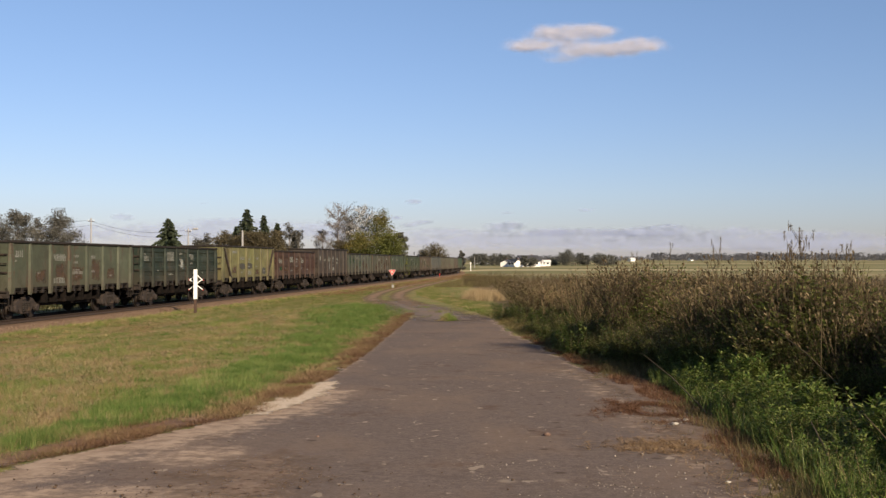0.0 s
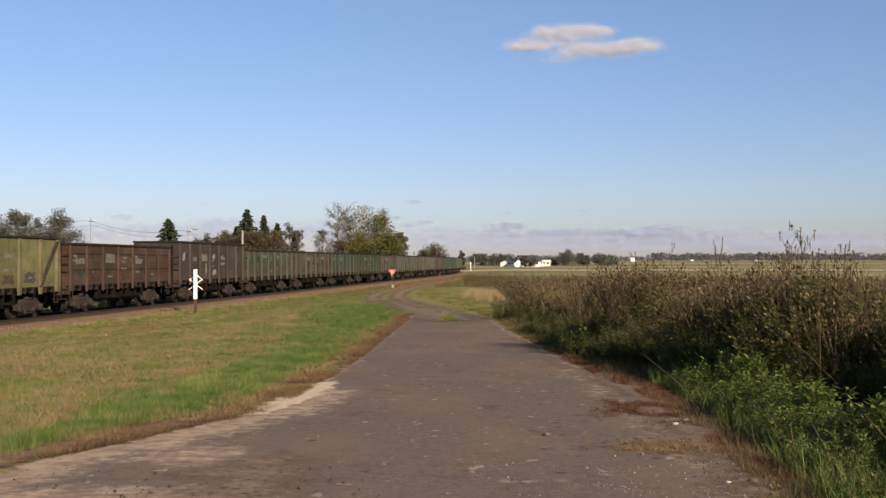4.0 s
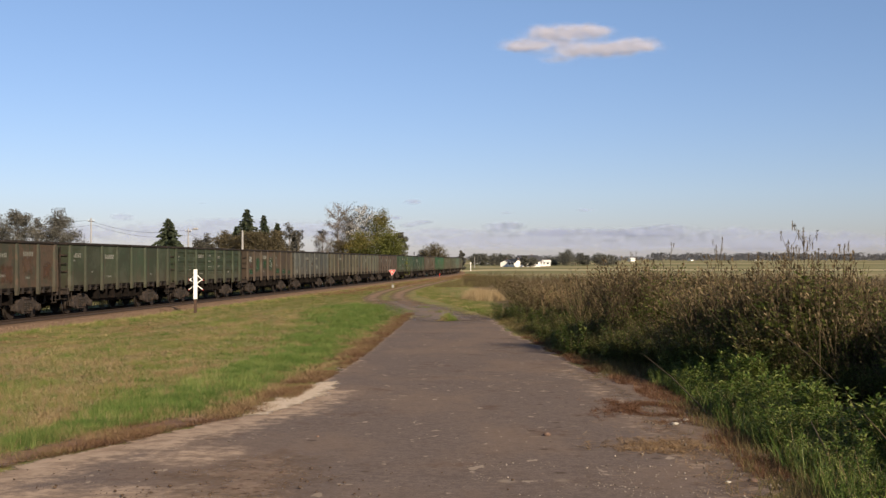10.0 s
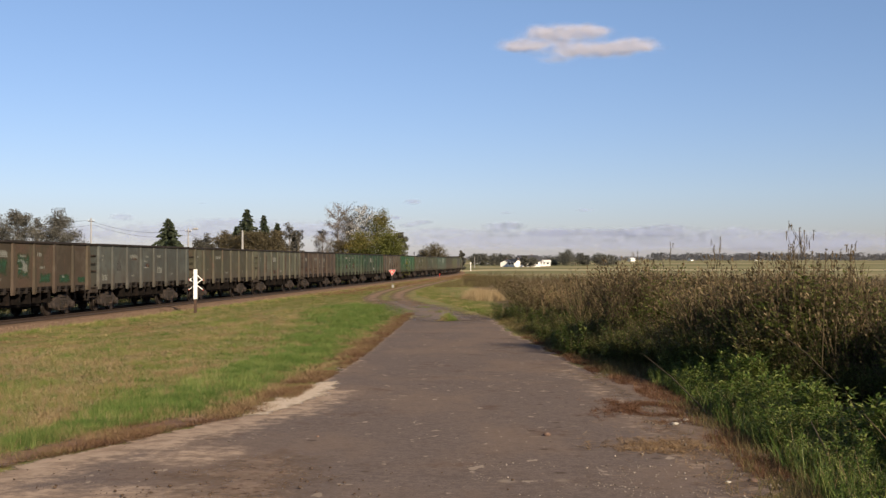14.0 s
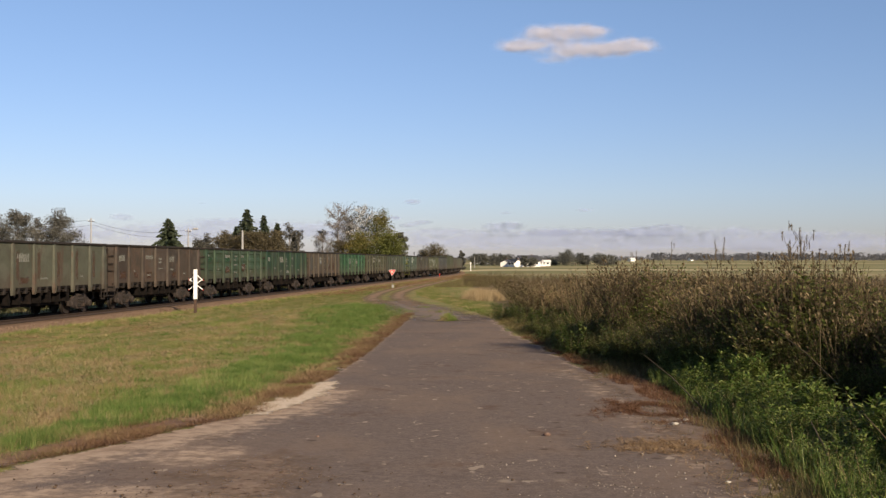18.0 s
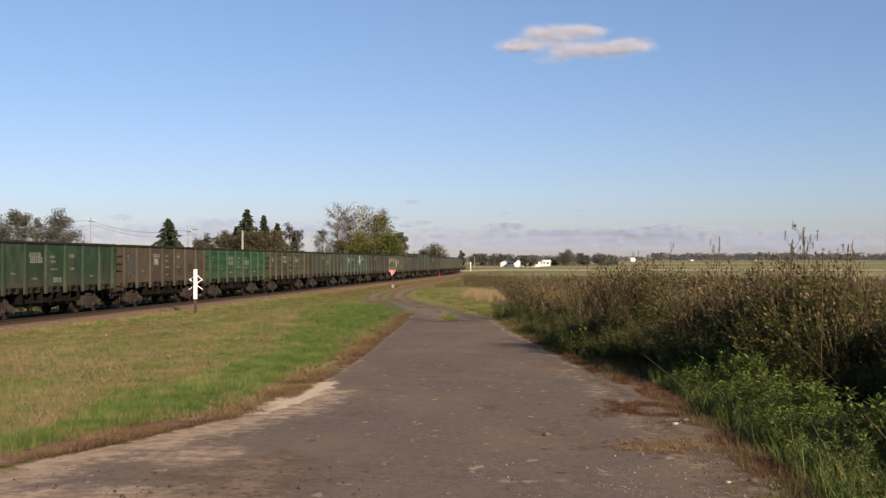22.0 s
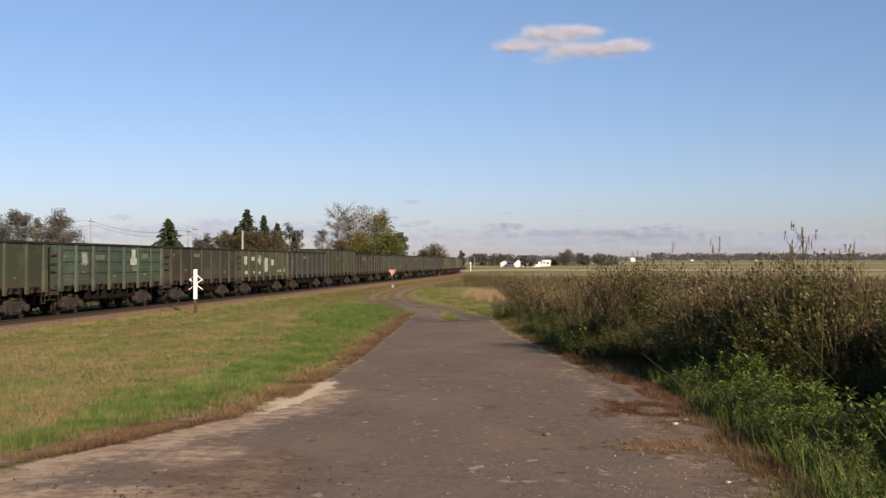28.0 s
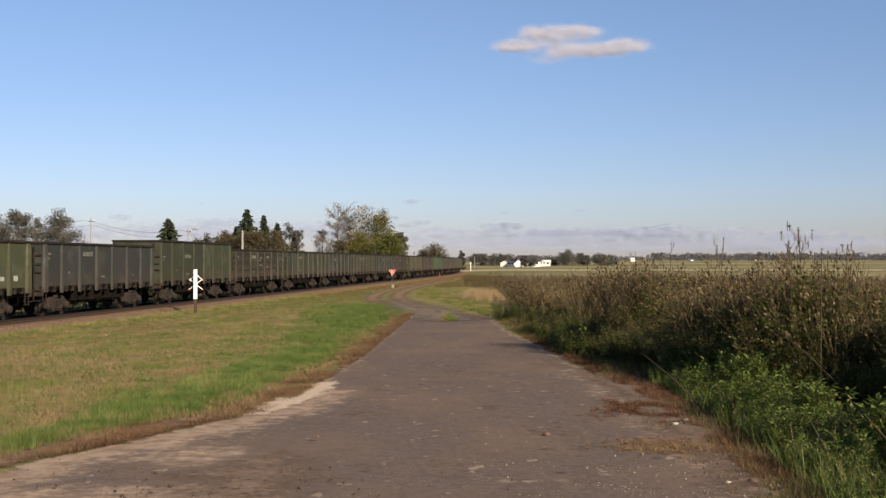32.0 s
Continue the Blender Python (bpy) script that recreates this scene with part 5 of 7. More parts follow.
cx = edge + (np.interp(cy, [7, 13, 19, 27, 38, 52], [-4.0, -3.9, -3.7, -4.1, -5.0, -6.6]) - edge) * r.random(count)
spread = r.uniform(0.06, 0.2, count)[:, None]
x = np.repeat(cx, blades) + (r.normal(0, 1, (count, blades)) * spread).ravel()
y = np.repeat(cy, blades) + (r.normal(0, 1, (count, blades)) * spread).ravel()
tall = np.repeat(r.uniform(0.08, 0.19, count), blades) * r.uniform(0.5, 1.1, len(x))
for name, label, mat, first, last in (("verge_clumps", "tall dark green clumps in the verge grass", L_VERGE_DARK, 0, 190), ("bright_clumps", "bright yellow-green clumps in the verge grass", L_VERGE_LIGHT, 190, 300), ("withered_clumps", "withered clumps in the verge grass", L_TAN, 300, 340)):
    pick = slice(first * blades, last * blades)
    grass(name, label, x[pick], y[pick], tall[pick], 0.05 * (0.7 + y[pick] / 40), mat, 37 + first, 0.9, 5)
n = 14000
y = 7.3 * (48 / 7.3) ** r.random(n)
x = np.interp(y, LANE_Y, LANE_L) + 0.16 - np.abs(r.normal(0, 0.3, n))
keep = np.array([noise.noise((a * 1.2, b * 0.9, 19)) for a, b in zip(x, y)]) + r.normal(0, 0.2, n) > -0.06
x, y = x[keep], y[keep]
n = len(x)
grass("dry_fringe", "dead brown grass fringe beside the asphalt", x, y, r.uniform(0.015, 0.075, n) * (1 + y / 60), 0.05 * (0.7 + y / 40), L_LITTER, 24, 2.0, sink=-0.015)
n = 3600
y = 7 * (30 / 7) ** r.random(n)
x = np.interp(y, LANE_RY, LANE_R) + np.abs(r.normal(0, 0.34, n)) - 0.12
keep = np.array([noise.noise((a * 1.6, b * 0.9, 9)) for a, b in zip(x, y)]) + r.normal(0, 0.14, n) > 0.0
x, y = x[keep], y[keep]
n = len(x)
grass("dry_verge", "dry brown grass and litter along the weeds' foot", x, y, r.uniform(0.02, 0.12, n), 0.05 * (0.7 + y / 30), L_RED_DRY, 25, 1.5, sink=-0.01)
n = 3000
a, b = r.normal(0, 1, (2, n))
x, y = 2.5 + a * 0.3, 12.2 + b * 0.6
keep = np.array([noise.noise((p * 2.6, q * 1.6, 51)) for p, q in zip(x, y)]) + r.normal(0, 0.12, n) > 0.02
x, y = x[keep], y[keep]
n = len(x)
grass("withered_mat", "mat of withered reddish-brown plants on the asphalt", x, y, r.uniform(0.015, 0.06, n), np.full(n, 0.05), L_RED_DRY, 26, 1.6, sink=-0.015)
n = 260
spot = r.integers(0, 5, n)
y = np.array([45.0, 45.0, 33.0, 26.0, 21.0])[spot] + r.normal(0, 0.5, n)
x = np.array([4.9, 6.3, 7.6, 7.0, 7.6])[spot] + r.normal(0, 0.3, n)
grass("drooping_grass", "pale drooping heaps of withered grass on the bank", x, y, np.array([1.62, 1.62, 1.68, 1.6, 1.55])[spot] * r.uniform(0.7, 1.05, n), r.uniform(0.2, 0.4, n), L_TAN, 45, 0.5, 14)
n = 3200
y = 17 * (48 / 17) ** r.random(n)
lo = np.interp(y, LANE_RY, LANE_R) - 0.05
x = lo + (np.interp(y, WEED_Y, WEED_X) + 0.3 - lo) * r.random(n) ** 0.8
grass("bank_foot_grass", "rough olive-brown grass between the lane and the weeds", x, y, r.uniform(0.05, 0.26, n) * np.clip(0.4 + (x - lo), 0.4, 1.2), 0.07 * (0.6 + y / 34), L_FOOT, 46, 1.1)
n = 420
y = 6.8 * (13 / 6.8) ** r.random(n)
x = np.interp(y, [6, 7.2, 9, 11, 14], [2.4, 2.5, 2.65, 2.8, 3.0]) + r.normal(0, 0.14, n)
grass("fringe_grass", "withered olive-brown fringe at the nettles' edge", x, y, r.uniform(0.05, 0.22, n), r.uniform(0.04, 0.08, n), L_FOOT, 47, 1.5)
n = 520
a, b = r.normal(0, 1, (2, n))
x, y = 2.05 + a * 0.3, 9.5 + b * 0.25
grass("straw_litter", "thin straw litter on the lane's broken edge", x, y, r.uniform(0.01, 0.05, n), np.full(n, 0.05), L_DRY, 27, 1.8, sink=-0.015)
n = 900
a, b = r.normal(0, 1, (2, n))
x, y = 2.6 + a * 0.5, 71 + b * 1.6
grass("straw_clump", "tall pale straw clump beside the field path", x, y, r.uniform(0.4, 0.95, n), np.full(n, 0.22), L_STRAW, 28, 0.25)
n = 260
a, b = r.normal(0, 1, (2, n))
x, y = 0.2 + a * 0.2, 41.5 + b * 0.3
grass("lane_tuft", "grass tuft growing through the lane's end", x, y, r.uniform(0.1, 0.5, n) * np.exp(-(a * 0.8) ** 2), np.full(n, 0.10), L_MEADOW, 29, 1.1, sink=-0.03)
n = 6000
y = 46 * (150 / 46) ** r.random(n)
x = np.interp(y, [46, 60, 80, 100, 130, 150], [2.0, 0.6, -1.9, -2.5, -0.8, 0.6]) + np.abs(r.normal(0, 1, n)) * np.interp(y, [46, 70, 150], [0.5, 1.7, 1.6])
grass("path_grass", "green grass between the field path and the weeds", x, y, r.uniform(0.05, 0.15, n), np.full(n, 0.16), L_MEADOW, 30, 1.0)

n = 3600
y = 112 * (205 / 112) ** r.random(n)
x = np.interp(y, [75, 90, 110, 128, 150, 172, 200], [-0.5, -1.2, -1.0, 0.2, 2.0, 3.4, 4.0]) + r.random(n) ** 1.5 * np.interp(y, [75, 200], [4.0, 9.0])
grass("rough_dry_grass", "rough brown grass between the field path and the track", x, y, r.uniform(0.15, 0.55, n), np.full(n, 0.22), L_WEED_BROWN, 38, 0.7)
n = 3000
u = r.uniform(40, 190, n)
off = 3.2 + np.abs(r.normal(0, 1.6, n))
at = np.array([track_at(float(q)) for q in u])
x, y = at[:, 0] + off * np.cos(at[:, 2]), at[:, 1] - off * np.sin(at[:, 2])
grass("trackside_dry_grass", "brown dry grass along the far ballast", x, y, r.uniform(0.1, 0.4, n), np.full(n, 0.22), L_LITTER, 39, 0.8)
# straw left lying after mowing
n = 9000
y = 8 * (60 / 8) ** r.random(n)
lo = np.maximum(TRACK_X + (y - TRACK_Y) * SA / CA + 3.4, -0.47 * y - 1)
x = lo + (-4.2 - lo) * r.random(n)
keep = np.array([noise.noise((a * 0.8, b * 0.12, 29)) for a, b in zip(x, y)]) + r.normal(0, 0.14, n) > 0.12
x, y = x[keep], y[keep]
n = len(x)
grass("mown_straw", "pale straw left lying on the mown meadow", x, y, r.uniform(0.02, 0.06, n) * (1 + y / 90), 0.08 * (0.6 + y / 30), L_STRAW, 34, 2.2, 6, sink=-0.02)
# tufts that stand out of the mown meadow, some green, some withered
def tufts(name, label, count, mat, seed, tall, blades=10):
    q = np.random.default_rng(seed)
    cy = 8.5 * (48 / 8.5) ** q.random(count)
    lo = np.maximum(TRACK_X + (cy - TRACK_Y) * SA / CA + 3.6, -0.45 * cy - 1)
    cx = lo + (-4.0 - lo) * q.random(count)
    keep = np.array([noise.noise((a * 0.25, b * 0.2, seed)) for a, b in zip(cx, cy)]) > -0.12
    cx, cy = cx[keep], cy[keep]
    wide = q.uniform(0.08, 0.3, len(cx))
    x = np.repeat(cx, blades) + (q.normal(0, 1, (len(cx), blades)) * wide[:, None]).ravel()
    y = np.repeat(cy, blades) + (q.normal(0, 1, (len(cx), blades)) * wide[:, None]).ravel()
    hgt = np.repeat(q.uniform(0.5, 1.0, len(cx)) * tall, blades) * q.uniform(0.4, 1.1, len(x))
    grass(name, label, x, y, hgt, 0.06 * (0.6 + y / 34), mat, seed, 1.3)


# flattened heaps of mown hay and ragged tussocks
q = np.random.default_rng(91)
for name, label, count, mat, tall, wide, blades, flat in (("hay_heaps", "flattened heaps of withered hay on the mown meadow", 130, L_TAN, 0.10, 0.34, 60, 2.6), ("pale_hay", "pale straw wisps on the mown meadow", 110, L_STRAW, 0.07, 0.26, 34, 3.2), ("tussocks", "ragged dull green tussocks on the mown meadow", 150, L_MEADOW, 0.17, 0.2, 46, 1.2), ("dark_tussocks", "low dark green tussocks on the mown meadow", 170, L_VERGE, 0.12, 0.2, 34, 1.3)):
    cy = 8.5 * (55 / 8.5) ** q.random(count)
    lo = np.maximum(TRACK_X + (cy - TRACK_Y) * SA / CA + 3.5, -0.45 * cy - 1)
    cx = lo + (-4.3 - lo) * q.random(count)
    spread = wide * q.uniform(0.5, 1.5, count)
    x = np.repeat(cx, blades) + (q.normal(0, 1, (count, blades)) * spread[:, None] * 1.3).ravel()
    y = np.repeat(cy, blades) + (q.normal(0, 1, (count, blades)) * spread[:, None]).ravel()
    grass(name, label, x, y, tall * q.uniform(0.3, 1.1, len(x)) * (0.7 + y / 50), 0.05 * (0.6 + y / 34), mat, 92 + blades, flat, 6)
tufts("straw_tufts", "withered tan tufts on the mown meadow", 700, L_TAN, 71, 0.16, 14)
tufts("green_tufts", "fresh green tufts on the mown meadow", 450, L_VERGE, 72, 0.13, 12)
# withered blades mixed into the lower edge of the verge
n = 2600
y = 7.4 * (40 / 7.4) ** r.random(n)
x = np.interp(y, LANE_Y, LANE_L) - 0.15 - np.abs(r.normal(0, 0.45, n))
keep = np.array([noise.noise((a * 1.4, b * 0.8, 83)) for a, b in zip(x, y)]) + r.normal(0, 0.15, n) > 0.04
x, y = x[keep], y[keep]
n = len(x)
grass("verge_straw", "withered blades mixed into the verge grass", x, y, r.uniform(0.04, 0.13, n) * (1 + y / 90), 0.06 * (0.7 + y / 40), L_TAN, 84, 1.6)
# grass that creeps over the lane's far end
n = 700
y = 40 + 17 * r.random(n) ** 0.7
x = r.uniform(-1.9, 2.4, n)
keep = np.array([noise.noise((a * 0.8, b * 0.35, 39)) for a, b in zip(x, y)]) + r.normal(0, 0.16, n) - np.clip((46 - y) / 12, 0, 1) * 0.3 > 0.2
x, y = x[keep], y[keep]
n = len(x)
grass("lane_end_grass", "thin grass creeping over the lane's far end", x, y, r.uniform(0.04, 0.16, n), np.full(n, 0.14), L_MEADOW, 35, 1.1, sink=-0.03)
# long grass and straw that hangs from the nettles towards the lane
n = 800
y = 6.4 * (16 / 6.4) ** r.random(n)
x = np.interp(y, [6, 7.2, 9, 11, 14, 17], [2.5, 2.65, 2.85, 3.0, 3.25, 3.2]) + np.abs(r.normal(0, 0.6, n)) - 0.1
grass("bank_grass", "long green grass at the nettles' foot", x, y, r.uniform(0.10, 0.36, n), r.uniform(0.05, 0.13, n), L_NETTLE, 31, 1.6, 6)
n = 260
y = 6.4 * (13 / 6.4) ** r.random(n)
x = np.interp(y, [6, 7.2, 9, 11, 14], [2.5, 2.65, 2.85, 3.0, 3.2]) + np.abs(r.normal(0, 0.7, n))
grass("bank_straw", "thin pale straw among the nettles", x, y, r.uniform(0.2, 0.5, n), r.uniform(0.03, 0.05, n), L_STRAW, 32, 4.0, 3)
# weeds added along the far side of the track to darken the gap under the wagons
n = 2600
u = r.uniform(-40, 150, n)
off = -2.9 - np.abs(r.normal(0, 1.3, n))
x, y = TRACK_X + u * SA + off * CA, TRACK_Y + u * CA - off * SA
weed_bed("far_side_weeds", "dull green weeds added beyond the track to darken the gap under the wagons", on_ground(x, y), r.uniform(0.7, 1.5, n), T_LIGHT, [M_STALK, L_WEED, L_SEED], np.random.default_rng(77), wide=1.8)
# rough tufts along the foot of the ballast
n = 3200
u = r.uniform(-25, 120, n)
off = 2.7 + np.abs(r.normal(0, 0.7, n))
x, y = TRACK_X + u * SA + off * CA, TRACK_Y + u * CA - off * SA
grass("trackside_tufts", "rough dry tufts along the foot of the ballast", x, y, r.uniform(0.08, 0.3, n), np.full(n, 0.2), L_MEADOW, 33, 0.8)

# single tall stalks that stand above the bank and sway
swaying = []
STALK = [(1417, 405, 15.0, 5), (1397, 425, 14.5, 3), (1481, 432, 13.5, 2), (1179, 430, 24.0, 1), (1251, 420, 20.0, 1), (1277, 436, 20.0, 1), (1370, 437, 17.0, 1), (1124, 443, 28.0, 2), (1444, 440, 13.0, 2), (1328, 446, 16.0, 1)]
for k, (px, py, dist, twigs) in enumerate(STALK):
    x, top = (px - 784) / 1864.18 * dist, EYE_Z + (456.5 - py) / 1864.18 * dist
    base = float(ground_z(x + 0.1, dist)) - 0.03
    r = np.random.default_rng(60 + k)
    hgt = top - base
    lean = r.uniform(-0.24, 0.24)
    stalk = new("dry_weed_stalk")
    stalk.matrix_basis = pose(x + 0.05, dist, base)
    placed(raw_mesh("stem", *tube([(0, 0, 0), (lean * 0.25, 0, hgt * 0.5), (lean, 0, hgt)], [0.008, 0.006, 0.003], 4)), M_STALK, stalk)

    def seed_head(dx, dy, z0, z1, n):
        v, f = leaf_fan(n, r, 0.0, 0.01, 0.0, z1 - z0, 0.04, 0.014, 1.0)
        core = tube([(0, 0, -0.03), (0, 0, z1 - z0)], [0.006, 0.003], 4)
        v, f = joined([(v, f), core])
        tagged(placed(raw_mesh("seed_head", v + np.array([dx, dy, z0]), f), L_SEED, stalk), kind="stuff")

    seed_head(lean * 0.95, 0, hgt * 0.9, hgt, 22)
    for q in range(twigs * 2 + 3):
        z = hgt * r.uniform(0.68, 0.93)
        a, ln = r.uniform(0, math.tau), r.uniform(0.12, 0.3)
        at = lean * (z / hgt) ** 2
        dx, dy = at + math.cos(a) * ln * 0.6, math.sin(a) * ln * 0.3
        placed(raw_mesh("twig", *tube([(at, 0, z), (at + (dx - at) * 0.6, dy * 0.6, z + ln * 0.5), (dx, dy, z + ln)], [0.004, 0.003, 0.002], 3)), M_STALK, stalk)
        seed_head(dx, dy, z + ln * 0.7, z + ln * 1.05, 9)
    tagged(stalk, "tall dry brown weed stalk with seed heads above the bank", "weed", "tall weed stalks")
    swaying.append(stalk)


# ---- trees beyond the railway ----
def at_view(px, dist):
    return (px - 784) / 1864.18 * dist


def height_at(py, dist):
    return EYE_Z + (456.5 - py) / 1864.18 * dist


def limbs(rng, top, spread, n, start=0.3, sub=0, thin=1.0):
    """A trunk with limbs (and twigs): arrays, and the limb ends."""
    r0 = 0.022 * top * thin
    bend = rng.normal(0, 0.02 * top, 2)
    trunk = [(bend[0] * q * q, bend[1] * q * q, top * q * 0.96) for q in np.linspace(0, 1, 7)]
    out, ends = [tube(trunk, [r0 * (1.05 - q) + 0.012 for q in np.linspace(0, 1, 7)], 7)], [np.array(trunk[-1])]
    for k in range(n):
        q = start + (1 - start) * (k + rng.random()) / n * 0.93
        a = k * 2.4 + rng.normal(0, 0.3)
        reach = spread * (1.15 - 0.75 * abs(q - 0.5)) * rng.uniform(0.6, 1.05) * (1 - 0.55 * max(0, q - 0.6) / 0.4)
        b = np.array([bend[0] * q * q, bend[1] * q * q, top * q * 0.96])
        rise = top * rng.uniform(0.08, 0.2)
        tip = b + np.array([math.cos(a) * reach, math.sin(a) * reach, rise])
        mid = (b + tip) / 2 + np.array([0, 0, rise * 0.15])
        out.append(tube([b, mid, tip], [r0 * 0.4 * (1.1 - q), r0 * 0.25 * (1.1 - q), 0.012], 5))
        ends += [tip, mid]
        for w in range(sub):
            s = rng.uniform(0.25, 1.0)
            c = b + (tip - b) * s
            d = rng.normal(0, 1, 3) * np.array([1, 1, 0.6]) + np.array([math.cos(a) * 0.8, math.sin(a) * 0.8, 0.9])
            d = d / np.linalg.norm(d) * top * rng.uniform(0.05, 0.13)
            out.append(tube([c, c + d * 0.5 + np.array([0, 0, 0.05]), c + d], [0.03, 0.02, 0.01], 3))
            for z in range(5):
                e = c + d * rng.uniform(0.3, 1)
                g = rng.normal(0, 1, 3) + d / np.linalg.norm(d)
                out.append(tube([e, e + g / np.linalg.norm(g) * top * rng.uniform(0.03, 0.07)], [0.016, 0.009], 3))
    return joined(out), np.array(ends)


def foliage(rng, ends, n, cluster, size, flat=0.75):
    """Leaf sprays gathered in uneven clumps round the limb ends."""
    c = ends[rng.integers(0, len(ends), n)] + np.clip(rng.normal(0, 1, (n, 3)), -1.7, 1.7) * cluster * np.array([1, 1, flat])
    d = rng.normal(0, 1, (n, 3))
    d /= np.linalg.norm(d, axis=1)[:, None]
    s = np.cross(d, rng.normal(0, 1, (n, 3)))
    s /= np.linalg.norm(s, axis=1)[:, None]
    ln = (size * rng.uniform(0.6, 1.3, n))[:, None]
    v = np.stack([c - d * ln, c + s * ln * 0.55, c + d * ln, c - s * ln * 0.55], 1).reshape(-1, 3)
    return v, np.arange(4 * n).reshape(-1, 4)


def broadleaf(px, py, dist, width_px, leaf_mat, label, leaves=4200, bark=None, sub=0, seed=0, start=0.3, size=0.14, clump=0.42):
    rng = np.random.default_rng(seed + abs(int(px)))
    x, y = at_view(px, dist), dist
    base = float(ground_z(x, y)) - 0.05
    top = height_at(py, dist) - base
    spread = width_px / 1864.18 * dist / 2
    tree = new("tree")
    tree.matrix_basis = pose(x, y, base)
    wood, ends = limbs(rng, top, spread * 0.85, 24 if leaves > 3000 else 15, start, sub)
    placed(raw_mesh("trunk", *wood), bark or M_BARK, tree)
    if leaves:
        keep = ends[ends[:, 2] > top * start * 0.9]
        placed(raw_mesh("crown", *foliage(rng, keep, leaves, clump * spread * 0.42, size)), leaf_mat, tree)
    return tagged(tree, label, "tree")


def spruce(px, py, dist, width_px, seed):
    rng = np.random.default_rng(seed)
    x, y = at_view(px, dist), dist
    base = float(ground_z(x, y)) - 0.05
    top, wide = height_at(py, dist) - base, width_px / 1864.18 * dist / 2
    tree = new("spruce_tree")
    tree.matrix_basis = pose(x, y, base)
    placed(raw_mesh("trunk", *tube([(0, 0, 0), (0.03, 0, top * 0.5), (0, 0, top)], [0.016 * top, 0.009 * top, 0.01], 6)), M_BARK, tree)
    vs = []
    for k in range(230):
        q = 0.08 + 0.91 * (k + rng.random()) / 230
        rr = (wide * (1 - q) ** 0.85 + 0.10) * rng.uniform(0.5, 1.15)
        a = k * 2.4 + rng.normal(0, 0.4)
        d = np.array([math.cos(a), math.sin(a), rng.normal(-0.25, 0.12)])
        s = np.array([-math.sin(a), math.cos(a), 0])
        o = np.array([0, 0, top * q])
        for w in range(8):
            p = o + d * rr * (0.04 + 0.125 * w)
            for side in (-1, 1):
                e = (d * 0.8 + s * side * 0.75 + np.array([0, 0, rng.normal(-0.15, 0.15)])) * (rr * 0.26 + 0.10) * rng.uniform(0.6, 1.3)
                vs += [p, p + e * 0.5 + np.array([0, 0, 0.05 + 0.03 * rr]), p + e, p + e * 0.45 - np.array([0, 0, 0.08 + 0.08 * rr])]
    v = np.array(vs)
    placed(raw_mesh("crown", v, np.arange(len(v)).reshape(-1, 4)), L_FIR, tree)
    return tagged(tree, "dark green spruce with drooping boughs behind the railway", "tree", "spruces")


broadleaf(-22, 386, 108, 84, L_GREYTREE, "dusky grey-green tree behind the railway", seed=1, start=0.3, leaves=12000, size=0.08, clump=0.34)
broadleaf(28, 382, 108, 86, L_GREYTREE, "dusky grey-green tree behind the railway", seed=2, start=0.3, leaves=12000, size=0.08, clump=0.34)
broadleaf(66, 396, 112, 36, L_GREYTREE, "small dusky tree behind the railway", seed=3, leaves=3500, start=0.15, size=0.085)
broadleaf(106, 389, 106, 94, L_GREYTREE, "wide dusky grey-green tree behind the railway", seed=4, start=0.3, leaves=12000, size=0.08, clump=0.34)
spruce(298, 386, 112, 118, 5)
for px, py, w in ((437, 369, 112), (467, 380, 66), (491, 394, 54), (417, 404, 62), (522, 411, 40)):
    spruce(px, py, 128, w, px)
broadleaf(401, 414, 130, 42, L_BROWN_TREE, "russet autumn tree behind the railway", seed=7, leaves=6000, start=0.15, size=0.085)
broadleaf(366, 422, 130, 34, L_GREYTREE, "low grey-green tree behind the railway", seed=7, leaves=4800, start=0.1, size=0.085)
broadleaf(450, 415, 124, 60, L_BROWN_TREE, "russet tree among the spruces", seed=8, leaves=8800, start=0.1, size=0.085)
broadleaf(484, 412, 126, 44, L_BROWN_TREE, "russet tree among the spruces", seed=9, leaves=6400, start=0.1, size=0.085)
broadleaf(512, 402, 127, 34, L_GREYTREE, "thinning grey tree beside the spruces", seed=10, leaves=4400, start=0.1, size=0.085)
broadleaf(526, 412, 127, 24, L_GREYTREE, "thinning grey tree beside the spruces", seed=11, leaves=3200, start=0.1, size=0.085)
broadleaf(597, 369, 165, 78, L_BROWN_TREE, "tall bare grey tree with fine twigs", leaves=0, bark=M_TWIG, sub=24, seed=12, start=0.25)
broadleaf(571, 408, 168, 40, L_BROWN_TREE, "low bare grey tree behind the railway", leaves=280, bark=M_TWIG, sub=16, seed=13, start=0.15)
broadleaf(622, 383, 168, 44, L_BROWN_TREE, "half-bare grey tree behind the railway", leaves=700, bark=M_TWIG, sub=18, seed=14, start=0.2)
broadleaf(646, 376, 163, 80, L_GREYTREE, "large birch with thinning leaves", clump=0.6, leaves=3600, bark=M_BIRCH, sub=14, seed=15, start=0.2, size=0.115)
broadleaf(676, 385, 160, 54, L_TREE, "large autumn tree with green and golden leaves", clump=0.5, leaves=6800, seed=16, start=0.2, size=0.115)
broadleaf(640, 420, 157, 60, L_TREE, "low autumn tree at the foot of the birch", clump=0.62, leaves=8800, seed=17, start=0.1, size=0.115)
broadleaf(688, 420, 154, 62, L_YELLOW, "yellow-green autumn tree beside the railway", clump=0.62, leaves=12800, seed=18, start=0.1, size=0.115)
